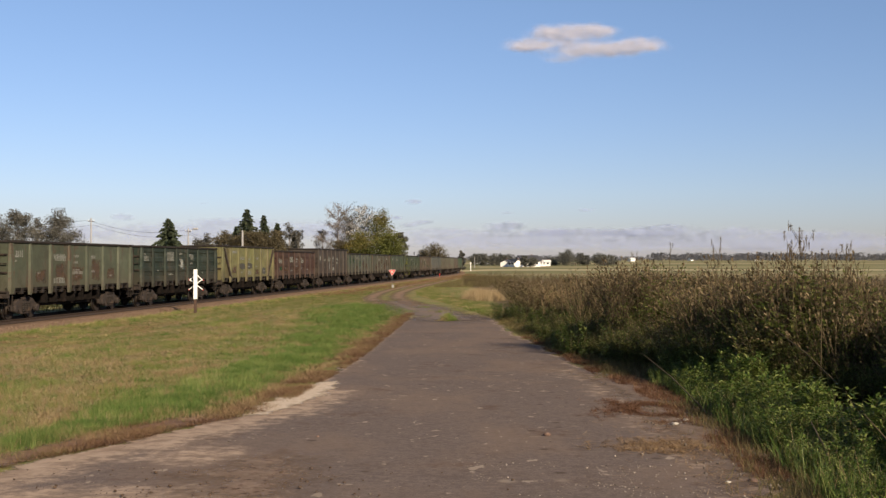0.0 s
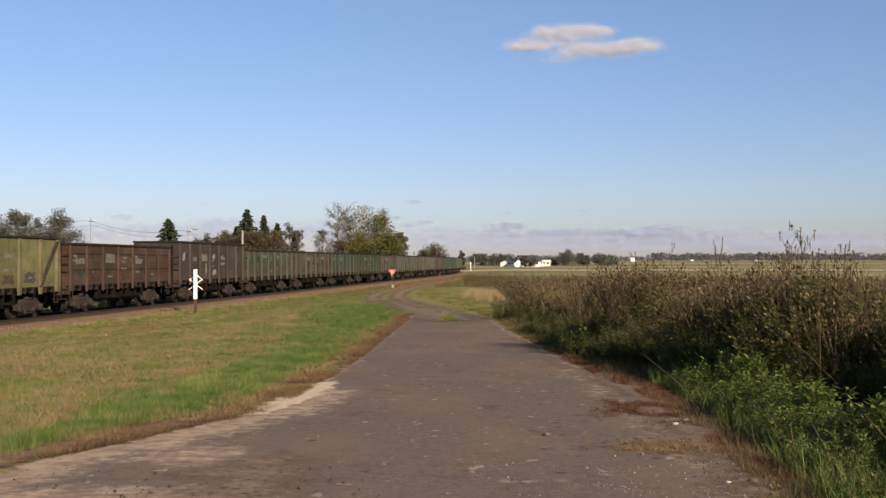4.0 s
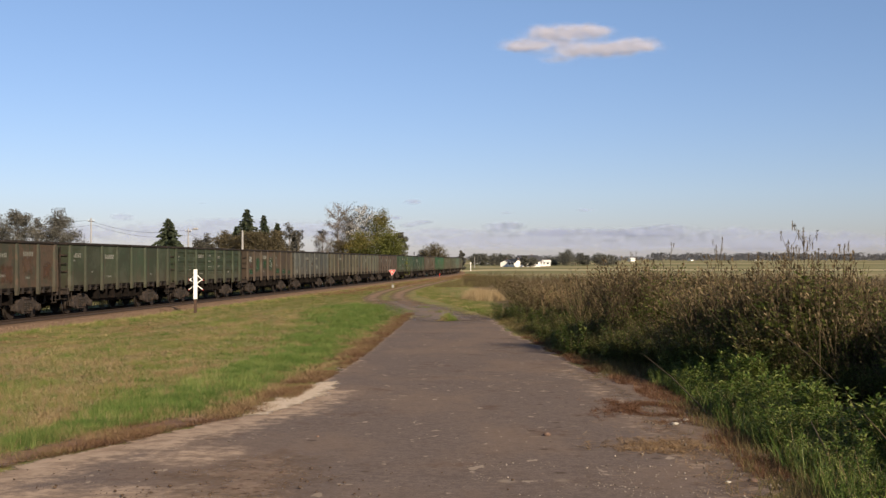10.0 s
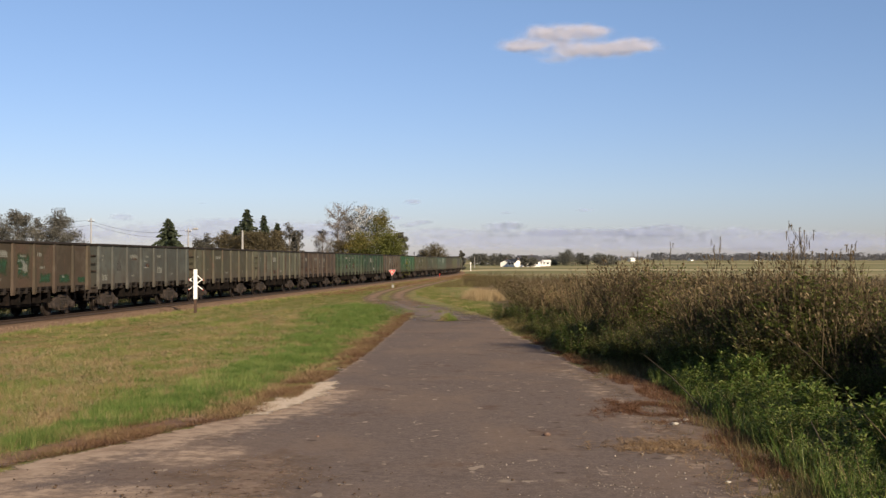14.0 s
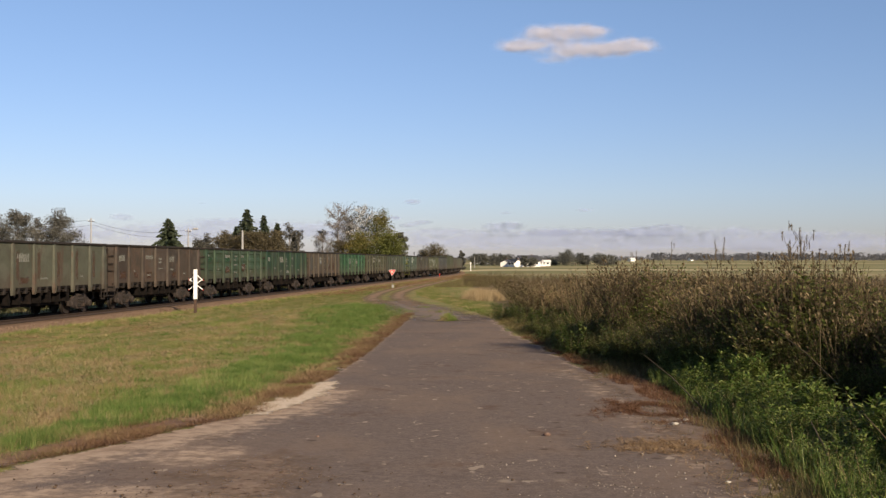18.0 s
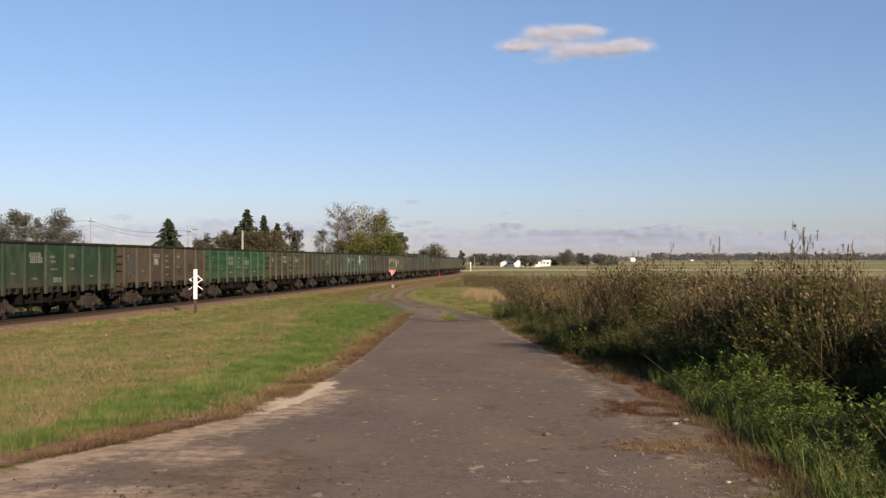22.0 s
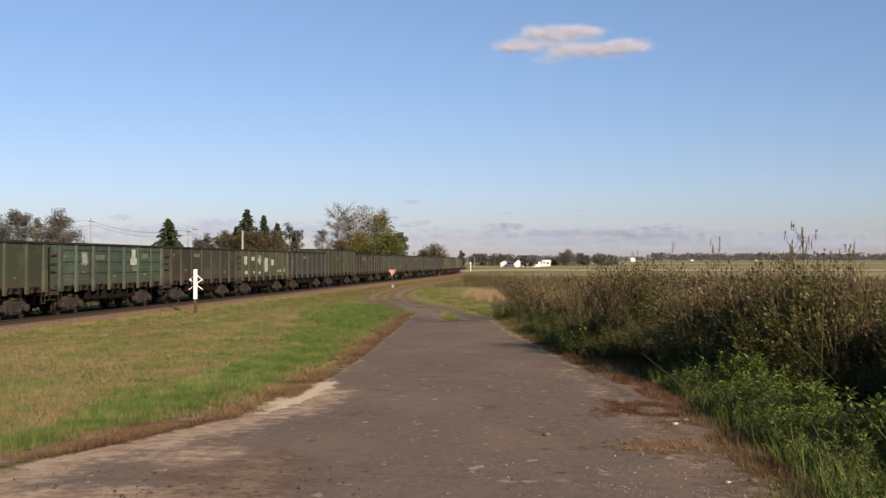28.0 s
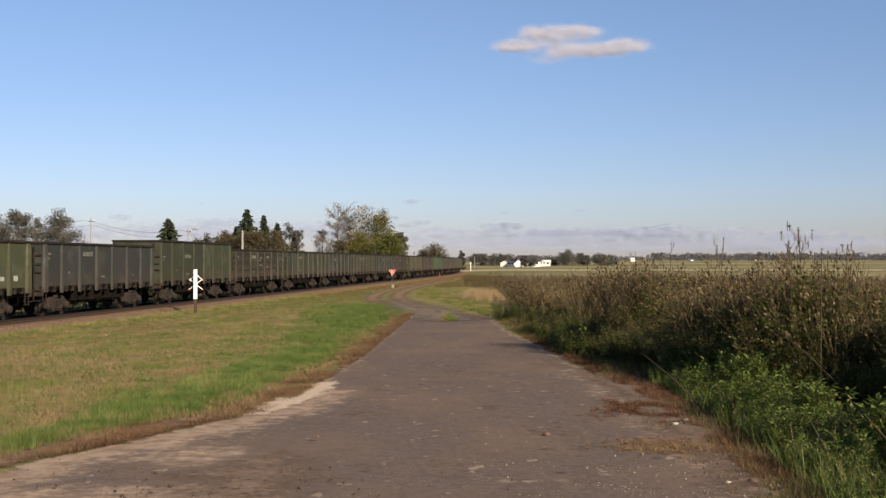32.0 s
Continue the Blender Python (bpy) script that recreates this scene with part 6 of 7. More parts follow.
broadleaf(710, 414, 162, 30, L_GREYTREE, "dark narrow tree at the grove's end", leaves=6000, seed=19, start=0.1, size=0.115)
broadleaf(604, 432, 158, 60, L_BROWN_TREE, "russet bush below the bare tree", leaves=6000, seed=20, start=0.05, size=0.115)
broadleaf(768, 440, 300, 44, L_BROWN_TREE, "far russet tree beyond the railway", leaves=5200, seed=21, start=0.05, size=0.2, clump=0.8)
broadleaf(752, 447, 305, 26, L_GREYTREE, "far low tree beyond the railway", leaves=3200, seed=22, start=0.05, size=0.2, clump=0.8)
broadleaf(818, 448, 310, 15, L_GREYTREE, "far narrow tree beyond the railway", leaves=2400, seed=23, start=0.05, size=0.18)
for px, py, wide, mat, words in ((395, 425, 60, L_BROWN_TREE, "low russet brush behind the railway"), (440, 421, 84, L_BROWN_TREE, "olive brush at the foot of the spruces"), (482, 425, 70, L_BROWN_TREE, "low russet brush behind the railway"), (424, 425, 50, L_BROWN_TREE, "low russet brush behind the railway"), (352, 428, 34, L_GREYTREE, "low grey-green brush behind the railway")):
    broadleaf(px, py, 125, wide, mat, words, leaves=9000, seed=200, start=0.02, size=0.085, clump=0.6)
rngt = np.random.default_rng(31)
for k in range(17):
    px = 838 + k * 15.5 + rngt.uniform(-5, 5)
    if 905 < px < 965:
        continue
    broadleaf(px, rngt.uniform(451, 459) - (6 if 985 < px < 1030 else 0), 520 + rngt.uniform(-20, 60), rngt.uniform(18, 34), L_VILLAGE, "far tree at the edge of the village", leaves=1800, seed=100 + k, start=0.05, size=0.3, clump=0.5)


# far belt of woods along the horizon, its haze held in the leaf colour
def far_woods():
    rng = np.random.default_rng(33)
    sets = []
    for dist, px0, px1, hgt, n in ((1500, 1060, 1640, 6, 150), (1200, 780, 1100, 7, 60), (2300, 1150, 1640, 15, 150), (900, -100, 760, 9, 80)):
        for k in range(n):
            x = at_view(rng.uniform(px0, px1), dist)
            y = dist + rng.uniform(-60, 60)
            base = float(ground_z(x, y))
            hh, ww = hgt * rng.uniform(0.55, 1.15), hgt * rng.uniform(0.7, 1.5)
            c = rng.normal(0, 1, (26, 3)) * np.array([ww * 0.5, 4, hh * 0.2]) + np.array([0, 0, hh * 0.5])
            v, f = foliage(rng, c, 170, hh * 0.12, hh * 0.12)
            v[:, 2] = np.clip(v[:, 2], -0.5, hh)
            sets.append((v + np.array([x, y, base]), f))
    tagged(placed(raw_mesh("far_woods", *joined(sets)), L_FAR), "long belt of haze-coloured far woods along the horizon", "woods", kind="stuff")


far_woods()


# ---- poles and wires ----
def pole(px, py, dist, lamp=None, thick=0.10, cross=False):
    x, y = at_view(px, dist), dist
    base = float(ground_z(x, y)) - 0.1
    top = height_at(py, dist) - base
    root = new("utility_pole" if not lamp else "street_lamp")
    root.matrix_basis = pose(x, y, base)
    bm = bmesh.new()
    lathe(bm, [(0, thick * 1.25), (top * 0.5, thick), (top, thick * 0.7)], "z", 10)
    part("post", bm, M_CONCRETE, root)
    if cross:
        part("crossarm", bars([(-0.36, 0.36, -0.04, 0.04, top - 0.43, top - 0.36)], 0.01), M_RUSTY_POST, root)
        for s in (-0.32, 0.32):
            bm = bmesh.new()
            lathe(bm, [(top - 0.35, 0.02), (top - 0.3, 0.04), (top - 0.22, 0.035), (top - 0.18, 0.02)], "z", 8, (s, 0, 0))
            part("insulator", bm, M_WHITE, root)
    if lamp:
        v, f = tube([(0, 0, top - 0.7), (lamp * 0.4, 0, top - 0.25), (lamp, 0, top - 0.1)], [0.04, 0.035, 0.03], 6)
        placed(raw_mesh("lamp_arm", v, f), M_CONCRETE, root)
        bm = bmesh.new()
        lathe(bm, [(-0.1, 0.03), (0.0, 0.12), (0.5, 0.14), (0.62, 0.05)], "x", 10, (lamp, 0, top - 0.1))
        part("lamp_head", bm, M_CONCRETE, root)
    tagged(root, "pale concrete street lamp behind the railway" if lamp else "pale concrete utility pole behind the railway", "pole", "poles behind the railway")
    return Vector((x, y, base + top - 0.25))


pole(840, 456, 420, thick=0.12)
tops = [pole(-120, 378, 118, cross=True), pole(161, 386, 120, cross=True), pole(333, 404, 126, lamp=0.6, cross=True), pole(429, 408, 122, thick=0.15), pole(515, 424, 130, lamp=0.6)]
for a, b, drop in ((tops[0], tops[1], 0), (tops[1], tops[2], 0), (tops[2], tops[3], 0.2), (tops[3], tops[4], 0.4)):
    for k, off in enumerate((0.0, -0.55)):
        pts = []
        for q in np.linspace(0, 1, 12):
            p = a.lerp(b, float(q))
            pts.append((p.x + (0.32 if k else -0.32), p.y, p.z + off - 0.75 * 4 * q * (1 - q) - drop * q))
        ob = placed(raw_mesh("power_line", *tube(pts, [0.018] * 12, 4)), M_CABLE)
        tagged(ob, "thin dark power line sagging between the poles", "cable", "power lines")


# ---- railway signs ----
def crossing_sign():
    x, y = -14.1, 60.0
    base = float(ground_z(x, y)) - 0.05
    k = 60.0 / 1864.18
    root = new("crossing_sign")
    root.matrix_basis = pose(x, y, base)
    mid = height_at(529, 60.0) - base
    top = height_at(477, 60.0) - base
    part("lower_post", bars([(-0.075, 0.075, -0.06, 0.06, 0, mid)], 0.012), M_RUSTY_POST, root, "dark rusted foot of the post")
    part("upper_post", bars([(-0.10, 0.10, -0.085, 0.085, mid - 0.02, top)], 0.012), M_WHITE, root, "bright white upper post")
    # a cross with a roof of two short boards above it, both with small red tips
    centre, roof = height_at(503.5, 60.0) - base, height_at(485.5, 60.0) - base
    boards = [(s * 0.92, centre, -0.49, 0.49) for s in (-1, 1)] + [(s * 0.84, roof, -0.52, 0.0) for s in (-1, 1)]
    for k, (turn, z0, lo, hi) in enumerate(boards):
        for name, a, b, mat, w in [("cross_board", lo, hi, M_WHITE, 0.022)] + [("board_tip", e, e + 0.035, M_RED, 0.024) for e in ((lo - 0.05, hi - 0.02) if k < 2 else (lo - 0.05,))]:
            bm = bmesh.new()
            box(bm, -w, w, -0.012, 0.012, a, b)
            for vert in bm.verts:
                vert.co = Matrix.Rotation(turn, 3, "Y") @ vert.co + Vector((0, 0.10 + 0.03 * k, z0))
            part(name, bm, mat, root, "red tip of the cross board" if mat == M_RED else "")
    tagged(root, "white level-crossing cross on a post beside the track", "road sign")


crossing_sign()


def yield_sign():
    dist = 118.0
    x = at_view(694, dist)
    base = float(ground_z(x, dist)) - 0.05
    z = height_at(483, dist) - base
    root = new("yield_sign")
    root.matrix_basis = pose(x, dist, base)
    bm = bmesh.new()
    lathe(bm, [(0, 0.03), (z + 0.4, 0.03)], "z", 8)
    part("post", bm, M_GALV, root)

    def tri(r, y0, y1):
        bm = bmesh.new()
        pts = [Vector((math.sin(a) * r, 0, math.cos(a) * r)) for a in (math.pi, math.pi + math.tau / 3, math.pi + 2 * math.tau / 3)]
        fr = [bm.verts.new((p.x, y0, p.z + z + 0.09)) for p in pts]
        bk = [bm.verts.new((p.x, y1, p.z + z + 0.09)) for p in pts]
        bm.faces.new(fr)
        bm.faces.new(bk[::-1])
        for q in range(3):
            bm.faces.new((fr[q], bk[q], bk[(q + 1) % 3], fr[(q + 1) % 3]))
        bmesh.ops.bevel(bm, geom=[e for e in bm.edges if abs(e.verts[0].co.y - e.verts[1].co.y) > 0.005], offset=0.05, segments=3, affect="EDGES")
        bmesh.ops.recalc_face_normals(bm, faces=bm.faces[:])
        return bm
    part("white_edge", tri(0.47, -0.055, -0.035), M_WHITE, root, "white outer edge of the sign")
    part("red_border", tri(0.42, -0.063, -0.054), M_RED, root, "faded red border")
    part("centre", tri(0.21, -0.070, -0.062), surface("faded_pink_sign_face", (0.74, 0.46, 0.40), (0.78, 0.54, 0.48), 4), root, "faded centre of the sign")
    tagged(root, "red and white yield sign on a thin post in the grass", "road sign")
    root = new("marker_stone")
    root.matrix_basis = pose(at_view(695, 117), 117, float(ground_z(at_view(695, 117), 117)))
    part("block", bars([(-0.12, 0.12, -0.1, 0.1, -0.05, 0.34)], 0.03), M_CONCRETE, root)
    tagged(root, "low pale marker stone in the grass", "marker")


yield_sign()
for px, py0, py1, dist, w, mat, words in ((833, 465, 477, 330, 0.24, M_WHITE, "white signal post beside the far track"), (778, 485, 487, 190, 0.08, M_RED, "small orange-red marker by the track")):
    x = at_view(px, dist)
    base = float(ground_z(x, dist)) - 0.05
    root = new("track_marker")
    root.matrix_basis = pose(x, dist, base)
    hi = height_at(py0, dist) - base
    part("post", bars([(-w * 0.45, w * 0.45, -0.08, 0.08, 0, hi)], 0.02), mat, root)
    part("head", bars([(-w * 1.1, w * 0.6, -0.12, -0.085, hi - 0.25, hi + 0.06)], 0.02), mat, root)
    tagged(root, words, "marker")


# ---- the village ----
def house(px, dist, width, depth, wall, roof, mat_roof, turn, windows, words):
    x = at_view(px, dist)
    base = float(ground_z(x, dist)) - 0.1
    root = new("house")
    root.matrix_basis = pose(x, dist, base, 0, 0, turn)
    bm = bmesh.new()
    prism(bm, [(-depth / 2, 0), (-depth / 2, wall), (0, wall + roof), (depth / 2, wall), (depth / 2, 0)], -width / 2, width / 2)
    bmesh.ops.recalc_face_normals(bm, faces=bm.faces[:])
    part("walls", bm, M_WALL, root)
    for s in (-1, 1):
        bm = bmesh.new()
        prism(bm, [(s * (depth / 2 + 0.4), wall - 0.2), (0, wall + roof + 0.05), (0, wall + roof + 0.25), (s * (depth / 2 + 0.45), wall + 0.0)], -width / 2 - 0.4, width / 2 + 0.4)
        bmesh.ops.recalc_face_normals(bm, faces=bm.faces[:])
        part("roof_slope", bm, mat_roof, root)
    part("chimney", bars([(width * 0.2, width * 0.2 + 0.5, 0.2, 0.7, wall + roof * 0.6, wall + roof + 0.7)], 0.03), M_ROOF_RED, root)
    for k in range(windows):
        cx = -width / 2 + width * (k + 0.5) / windows
        w = part("window", bars([(cx - 0.6, cx + 0.6, -depth / 2 - 0.05, -depth / 2 + 0.05, 0.95, 2.25)]), M_WHITE, root)
        part("pane", bars([(cx - 0.5, cx + 0.5, -depth / 2 - 0.065, -depth / 2 - 0.045, 1.05, 2.15)]), M_GLASS, w)
    tagged(root, words, "house", "village houses")


house(897, 470, 5.0, 4.5, 1.9, 1.2, M_ROOF_DARK, 70, 2, "white gabled house at the village edge")
house(912, 462, 4.6, 4.4, 1.7, 1.6, M_ROOF_DARK, -60, 2, "white house with a dark roof at the village edge")
house(934, 480, 9, 8, 2.6, 2.4, M_ROOF_DARK, 15, 3, "white house with a dark roof")
house(956, 500, 4.5, 4.5, 1.6, 0.5, M_WALL, 5, 3, "low white building in the village")
house(967, 510, 3.6, 5, 2.1, 0.7, M_WALL, -10, 2, "low white building in the village")
house(1118, 1200, 6, 6, 3.0, 1.0, M_WALL, 20, 1, "far white building beyond the fields")
house(1222, 1400, 5, 6, 2.2, 2.2, M_ROOF_DARK, 30, 2, "far white house with a dark roof beyond the fields")
house(1338, 1450, 5, 6, 2.2, 2.0, M_ROOF_DARK, -20, 2, "far white house with a dark roof beyond the fields")
broadleaf(928, 455, 452, 16, L_VILLAGE, "dark garden tree between the village houses", leaves=1800, seed=150, start=0.05, size=0.28)
broadleaf(942, 457, 455, 18, L_VILLAGE, "dark garden tree between the village houses", leaves=1800, seed=151, start=0.05, size=0.28)


def car(px, dist, colour, turn, words):
    x = at_view(px, dist)
    root = new("car")
    root.matrix_basis = pose(x, dist, float(ground_z(x, dist)), 0, 0, turn)
    bm = bmesh.new()
    prism(bm, [(-2.1, 0.3), (-2.15, 0.8), (-1.2, 0.95), (-0.6, 1.45), (1.0, 1.5), (1.8, 1.0), (2.1, 0.9), (2.1, 0.3)], -0.85, 0.85)
    bmesh.ops.recalc_face_normals(bm, faces=bm.faces[:])
    bmesh.ops.bevel(bm, geom=bm.edges[:], offset=0.06, segments=2, affect="EDGES")
    part("body", bm, colour, root)
    for s in (-1, 1):
        part("side_window", bars([(s * 0.845, s * 0.858, -0.7, 1.2, 1.0, 1.38)]), M_GLASS, root)
        for e in (-1.35, 1.35):
            bm = bmesh.new()
            lathe(bm, [(s * 0.68, 0.2), (s * 0.68, 0.32), (s * 0.87, 0.32), (s * 0.88, 0.18)], "x", 14, (0, e, 0.32))
            part("wheel", bm, M_DARK_STEEL, root)
    tagged(root, words, "car", "parked cars")


car(850, 640, M_WHITE, 80, "white car parked at the village edge")
car(861, 650, surface("silver_car_paint", (0.45, 0.46, 0.48), (0.5, 0.5, 0.52), 3, rough=0.35, metal=0.5), 85, "silver car parked at the village edge")

# ---- stones and litter on the lane ----
def lone_stone(x, y, size, mat, words, seed):
    v, f = stone_template(seed)
    ob = placed(raw_mesh("stone", v * np.array([size, size * 0.8, size * 0.75]), f), mat)
    ob.matrix_basis = pose(x, y, float(ground_z(x, y)) + 0.014 + size * 0.3, 0, 0, seed * 40)
    tagged(ob, words, "stone")


r_mud = np.random.default_rng(5)
M_MUD_CLOD = surface("dark_mud_clod", (0.05, 0.032, 0.022), (0.10, 0.066, 0.045), 16, relief=0.7)
lone_stone(1.01, 10.2, 0.05, M_STONE, "brick-coloured stone lying on the asphalt", 5)
lone_stone(2.28, 7.75, 0.05, M_STONE, "pinkish stone at the lane's edge", 8)
lone_stone(2.08, 7.7, 0.03, M_PALE_STONE, "pale stone at the lane's edge", 9)
lone_stone(2.6, 11.3, 0.05, M_PALE_STONE, "pale stone in withered grass", 10)
lone_stone(-1.2, 10.1, 0.03, M_STONE, "small brown stone on the asphalt", 11)
for k in range(26):
    lone_stone(-1.05 + r_mud.normal(0, 0.28), 7.75 + r_mud.normal(0, 0.25), 0.008 + 0.018 * r_mud.random(), M_MUD_CLOD, "small dark clod of dried mud on the asphalt", 20 + k)
lone_stone(-8.7, 104, 0.16, M_PALE_STONE, "pale stone in the grass", 12)
r = np.random.default_rng(71)
n = 2200
y = 6.5 * (32 / 6.5) ** r.random(n)
x = r.uniform(-3.4, 2.5, n)
e = r.random(n) < 0.3
heap = r.random(n) < 0.35
hx, hy = r.uniform(0.3, 2.1, 26), r.uniform(6.9, 8.6, 26)
pick = r.integers(0, 26, n)
x = np.where(heap, hx[pick] + r.normal(0, 0.12, n), x)
y = np.where(heap, hy[pick] + r.normal(0, 0.08, n), y)
x = np.where(e, np.interp(y, LANE_RY, LANE_R) - np.abs(r.normal(0, 0.5, n)), x)
size = np.abs(r.normal(0, 0.0036, n)) + 0.002
pos = np.stack([x, y, ground_z(x, y) + 0.014 + size * 0.3], -1)
m, nt, nodes, links, p = shader("mixed_gravel")
cr = nodes.new("ShaderNodeValToRGB")
cr.color_ramp.elements[0].color, cr.color_ramp.elements[1].color = (0.045, 0.032, 0.024, 1), (0.30, 0.25, 0.205, 1)
links.new(nodes.new("ShaderNodeNewGeometry").outputs["Random Per Island"], cr.inputs[0])
links.new(cr.outputs[0], p.inputs["Base Color"])
p.inputs["Roughness"].default_value = 0.9
v, f = scatter(stone_template(4), pos, r.uniform(0, 6.28, n), size)
tagged(placed(raw_mesh("lane_gravel", v, f), m), "loose gravel and crumbs on the asphalt", "gravel", kind="stuff")
# crumbs of asphalt, clods and straw where the lane's edge breaks up
r = np.random.default_rng(77)
n = 520
y = r.uniform(6.9, 11.8, n)
x = np.interp(y, LANE_RY, LANE_R) - np.abs(r.normal(0.1, 0.42, n)) + 0.15
keep = np.array([noise.noise((a * 1.8, b * 1.2, 3)) for a, b in zip(x, y)]) + r.normal(0, 0.12, n) > 0.0
x, y = x[keep], y[keep]
n = len(x)
size = 0.003 + np.abs(r.normal(0, 0.008, n))
v, f = scatter(stone_template(6), np.stack([x, y, ground_z(x, y) + 0.018 + size * 0.25], -1), r.uniform(0, 6.28, n), size)
tagged(placed(raw_mesh("edge_rubble", v, f), m), "crumbled asphalt and clods along the lane's broken edge", "rubble", kind="stuff")
n = 420
y = r.uniform(6.8, 11.5, n)
x = np.interp(y, LANE_RY, LANE_R) - np.abs(r.normal(0.0, 0.5, n)) + 0.2
grass("fallen_straw", "dry straw scattered over the lane's broken edge", x, y, r.uniform(0.01, 0.03, n), r.uniform(0.03, 0.06, n), L_DRY, 79, 3.5, 3, sink=-0.022)
n = 260
y = r.uniform(6.9, 8.3, n)
x = -1.6 + r.normal(0, 0.75, n)
size = 0.002 + np.abs(r.normal(0, 0.006, n))
v, f = scatter(stone_template(7), np.stack([x, y, ground_z(x, y) + 0.024 + size * 0.3], -1), r.uniform(0, 6.28, n), size)
tagged(placed(raw_mesh("mud_crumbs", v, f), M_MUD_CLOD), "dark crumbs of dried mud on the asphalt", "mud", kind="stuff")
lone_stone(2.42, 11.0, 0.05, M_PALE_STONE, "broken lump of pale concrete at the lane's edge", 14)
# thin dead stems lying and leaning at the bank's foot
for (x0, y0, z0), (x1, y1, z1) in (((2.75, 14.6, 0.55), (3.0, 11.9, 0.02)), ((4.3, 13.6, 0.9), (4.55, 12.2, 0.35)), ((3.15, 7.9, 0.5), (3.3, 7.2, 0.02)), ((3.0, 8.6, 0.35), (2.85, 7.6, 0.02))):
    a, b = (Vector((x, y, float(ground_z(x, y)) + z)) for x, y, z in ((x0, y0, z0), (x1, y1, z1)))
    ob = placed(raw_mesh("dead_stem", *tube([b, (a + b) / 2 + Vector((0, 0, 0.04)), a], [0.009, 0.008, 0.004], 5)), M_STALK)
    tagged(ob, "dead brown stem leaning out of the weeds", "plant stem", "dead stems")


# ---- clouds ----
# a faint emission stands in for daylight scattered inside the vapour
def cloud_material(name, colour, glow):
    m, nt, nodes, links, p = shader(name)
    nodes.remove(p)
    at = nodes.new("ShaderNodeAttribute")
    at.attribute_name = "thickness"
    wisp = noise_node(nt, coords(nt), 0.02, 5, 0.6)
    dens = arith(nt, "ADD", at.outputs["Fac"], arith(nt, "MULTIPLY", arith(nt, "SUBTRACT", wisp, 0.5), 0.7))
    d, e, t, a1, mx = (nodes.new("ShaderNode" + k) for k in ("BsdfDiffuse", "Emission", "BsdfTransparent", "AddShader", "MixShader"))
    d.inputs[0].default_value = (*colour, 1)
    e.inputs[0].default_value, e.inputs[1].default_value = (*colour, 1), glow
    links.new(d.outputs[0], a1.inputs[0])
    links.new(e.outputs[0], a1.inputs[1])
    links.new(arith(nt, "MULTIPLY", ramp(nt, dens, 0.12, 1.25), 0.33), mx.inputs[0])
    links.new(t.outputs[0], mx.inputs[1])
    links.new(a1.outputs[0], mx.inputs[2])
    links.new(mx.outputs[0], nodes["Material Output"].inputs[0])
    return m


CLOUD_FAR = 3200.0
clouds = []
M_CLOUD = cloud_material("sunlit_cloud", (0.375, 0.37, 0.43), 0.10)
M_HAZE_CLOUD = cloud_material("lavender_low_cloud", (0.24, 0.275, 0.41), 0.15)


def cloud(puffs, mat, label, seed, drift, layers=4, strength=0.9):
    k = CLOUD_FAR / 1864.18
    x0, x1 = min(p[0] - 2.2 * p[2] for p in puffs), max(p[0] + 2.2 * p[2] for p in puffs)
    y0, y1 = min(p[1] - 2.2 * p[3] for p in puffs), max(p[1] + 2.2 * p[3] for p in puffs)
    cx, cy = (x0 + x1) / 2, (y0 + y1) / 2
    nx, ny = 110, 40
    root = new("cloud")
    root.matrix_basis = pose((cx - 784) * k, CLOUD_FAR, EYE_Z + (456.5 - cy) * k)
    for layer in range(layers):
        v, th = [], []
        for j in range(ny + 1):
            for i in range(nx + 1):
                x, y = x0 + (x1 - x0) * i / nx, y0 + (y1 - y0) * j / ny
                s = sum(w * math.exp(-((x - px) / rx) ** 2 - ((y - py) / ry) ** 2) for px, py, rx, ry, w in puffs)
                s *= 0.7 + 0.7 * (noise.fractal((x * 0.045, y * 0.08, seed + layer * 0.35), 0.8, 2.0, 5) + 0.5)
                rim = min(i, nx - i) / 12 * min(j, ny - j) / 6
                v.append(((x - cx) * k, layer * 9.0 + 6 * noise.noise((x * 0.05, y * 0.1, layer)), (cy - y) * k))
                th.append(s * strength * min(1.0, rim) - 0.12 * (rim < 0.3))
        idx = np.arange((nx + 1) * (ny + 1)).reshape(ny + 1, nx + 1)
        f = np.stack([idx[:-1, :-1], idx[1:, :-1], idx[1:, 1:], idx[:-1, 1:]], -1).reshape(-1, 4)
        me = raw_mesh("vapour", v, f)
        me.attributes.new("thickness", "FLOAT", "POINT").data.foreach_set("value", np.array(th, np.float32))
        placed(me, mat, root, smooth=True)
    tagged(root, label, "cloud", "drifting clouds")
    clouds.append((root, drift * k))


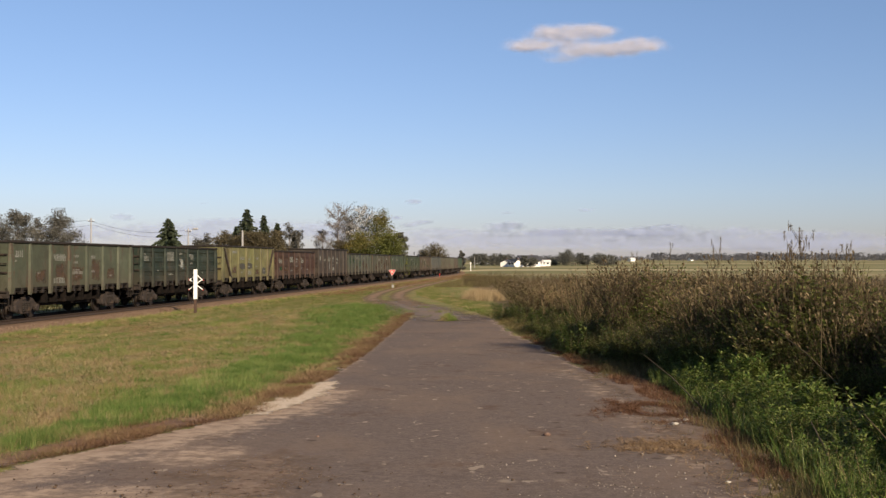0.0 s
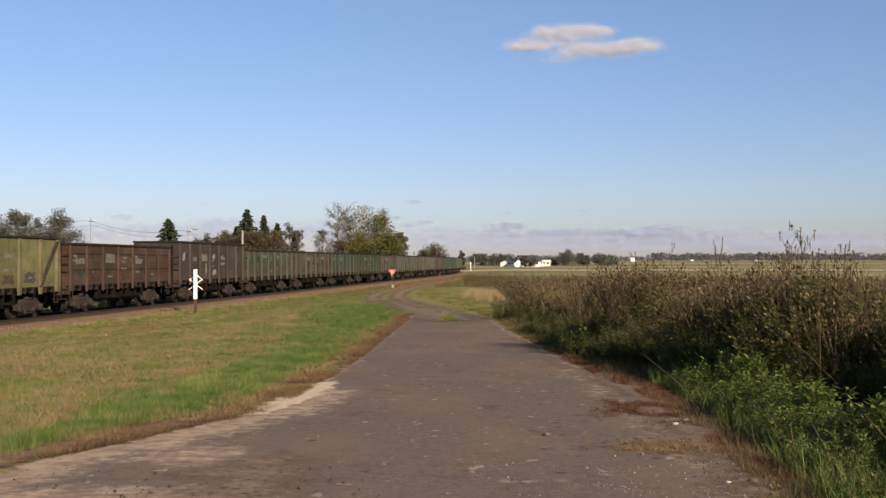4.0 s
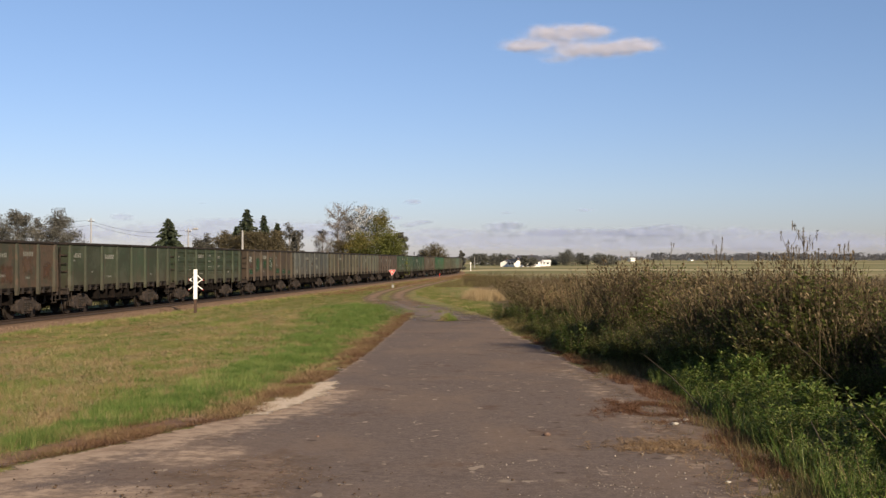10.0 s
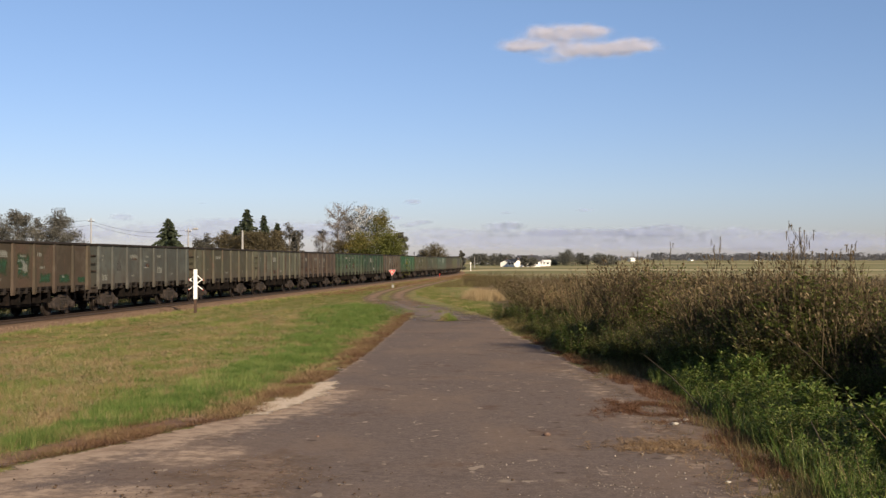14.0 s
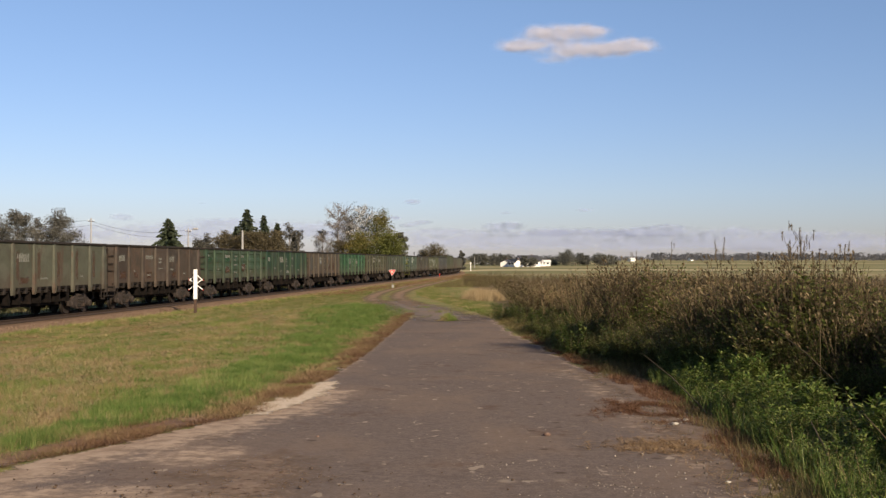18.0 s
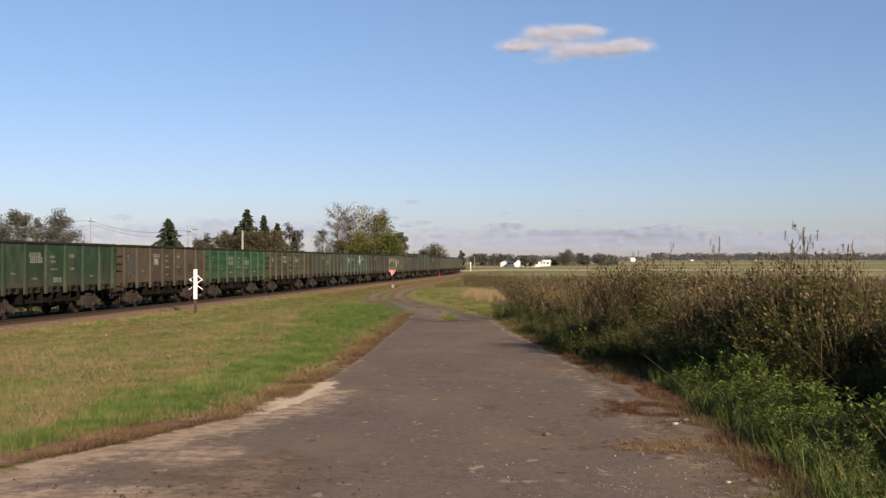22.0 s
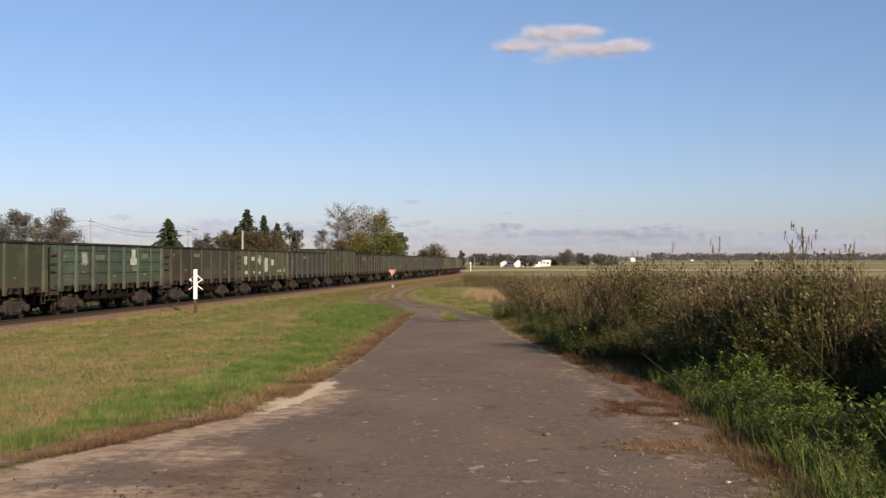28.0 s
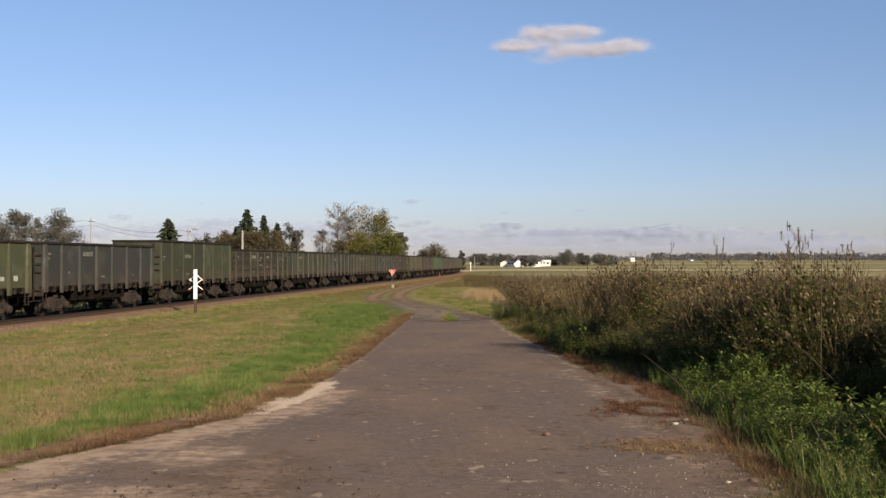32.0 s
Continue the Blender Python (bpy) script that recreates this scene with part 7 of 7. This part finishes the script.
cloud([(1018, 52, 54, 12, 1.05), (970, 55, 26, 10, 0.6), (1064, 53, 24, 10, 0.75), (932, 79, 34, 10, 1.05), (1036, 86, 56, 12, 0.85), (990, 71, 60, 15, 0.6), (1114, 80, 28, 12, 0.9), (1150, 77, 28, 13, 1.0), (1080, 86, 36, 11, 0.7), (993, 103, 28, 8, 0.5)],
      M_CLOUD, "small pinkish-white cloud drifting in the blue sky", 1, -0.78, 5)
for k, puffs in enumerate(([(890, 402, 30, 8, 1.0), (905, 399, 16, 5, 0.6)], [(733, 357, 15, 4, 0.8)], [(700, 386, 16, 4, 0.6), (745, 393, 20, 4, 0.7), (728, 399, 18, 4, 0.6)],
                           [(216, 384, 20, 6, 0.9)], [(1180, 406, 46, 8, 1.0), (1140, 412, 40, 7, 0.7), (1080, 412, 40, 7, 0.6)], [(1035, 372, 22, 3, 0.45), (898, 377, 10, 3, 0.5), (355, 359, 14, 3, 0.4)],
                           [(980, 412, 60, 8, 0.7), (1300, 410, 80, 8, 0.55), (1450, 415, 90, 9, 0.45)], [(860, 426, 170, 14, 0.8), (1150, 426, 200, 16, 0.95), (1450, 430, 170, 15, 0.85), (780, 410, 60, 7, 0.5), (1010, 411, 70, 6, 0.5)], [(330, 412, 130, 18, 0.75), (560, 408, 120, 16, 0.8), (120, 412, 100, 15, 0.7), (400, 392, 60, 6, 0.5)])):
    cloud(puffs, M_HAZE_CLOUD, "thin lavender-grey cloud low over the horizon", 10 + k, -0.12, 2, 1.55)


# ---- what moves ----
def motions():
    times = [k * 1.0 for k in range(33)]
    roll_times = [k / 15 for k in range(481)]
    turns = [pose(0, 0, 0, -math.degrees(gone(t) / 0.49)) for t in roll_times]
    for i, w in wagons:
        walk(w, [(t, wagon_pose(i, t)) for t in times])
        for bogie in w.children:
            if bogie.name.startswith("bogie"):
                for ws in bogie.children:
                    if ws.name.startswith("wheelset"):
                        at = Matrix.Translation(ws.location)
                        walk(ws, [(t, at @ m) for t, m in zip(roll_times, turns)])
    for cloud, speed in clouds:
        at = cloud.matrix_basis.copy()
        walk(cloud, [(t, Matrix.Translation((speed * t, 0, 0.05 * speed * t)) @ at) for t in (0, 8, 16, 24, 32)])
    for k, stalk in enumerate(swaying):
        at = stalk.matrix_basis.copy()
        rows = []
        for q in range(41):
            t = q * 0.8
            gust = 0.9 + 0.9 * math.sin(t * 0.9 + k) + 0.5 * math.sin(t * 2.1 + 2 * k)
            rows.append((t, at @ pose(0, 0, 0, 0.5 * gust * math.sin(k), gust * min(1, 0.4 + t / 10))))
        walk(stalk, rows)


motions()
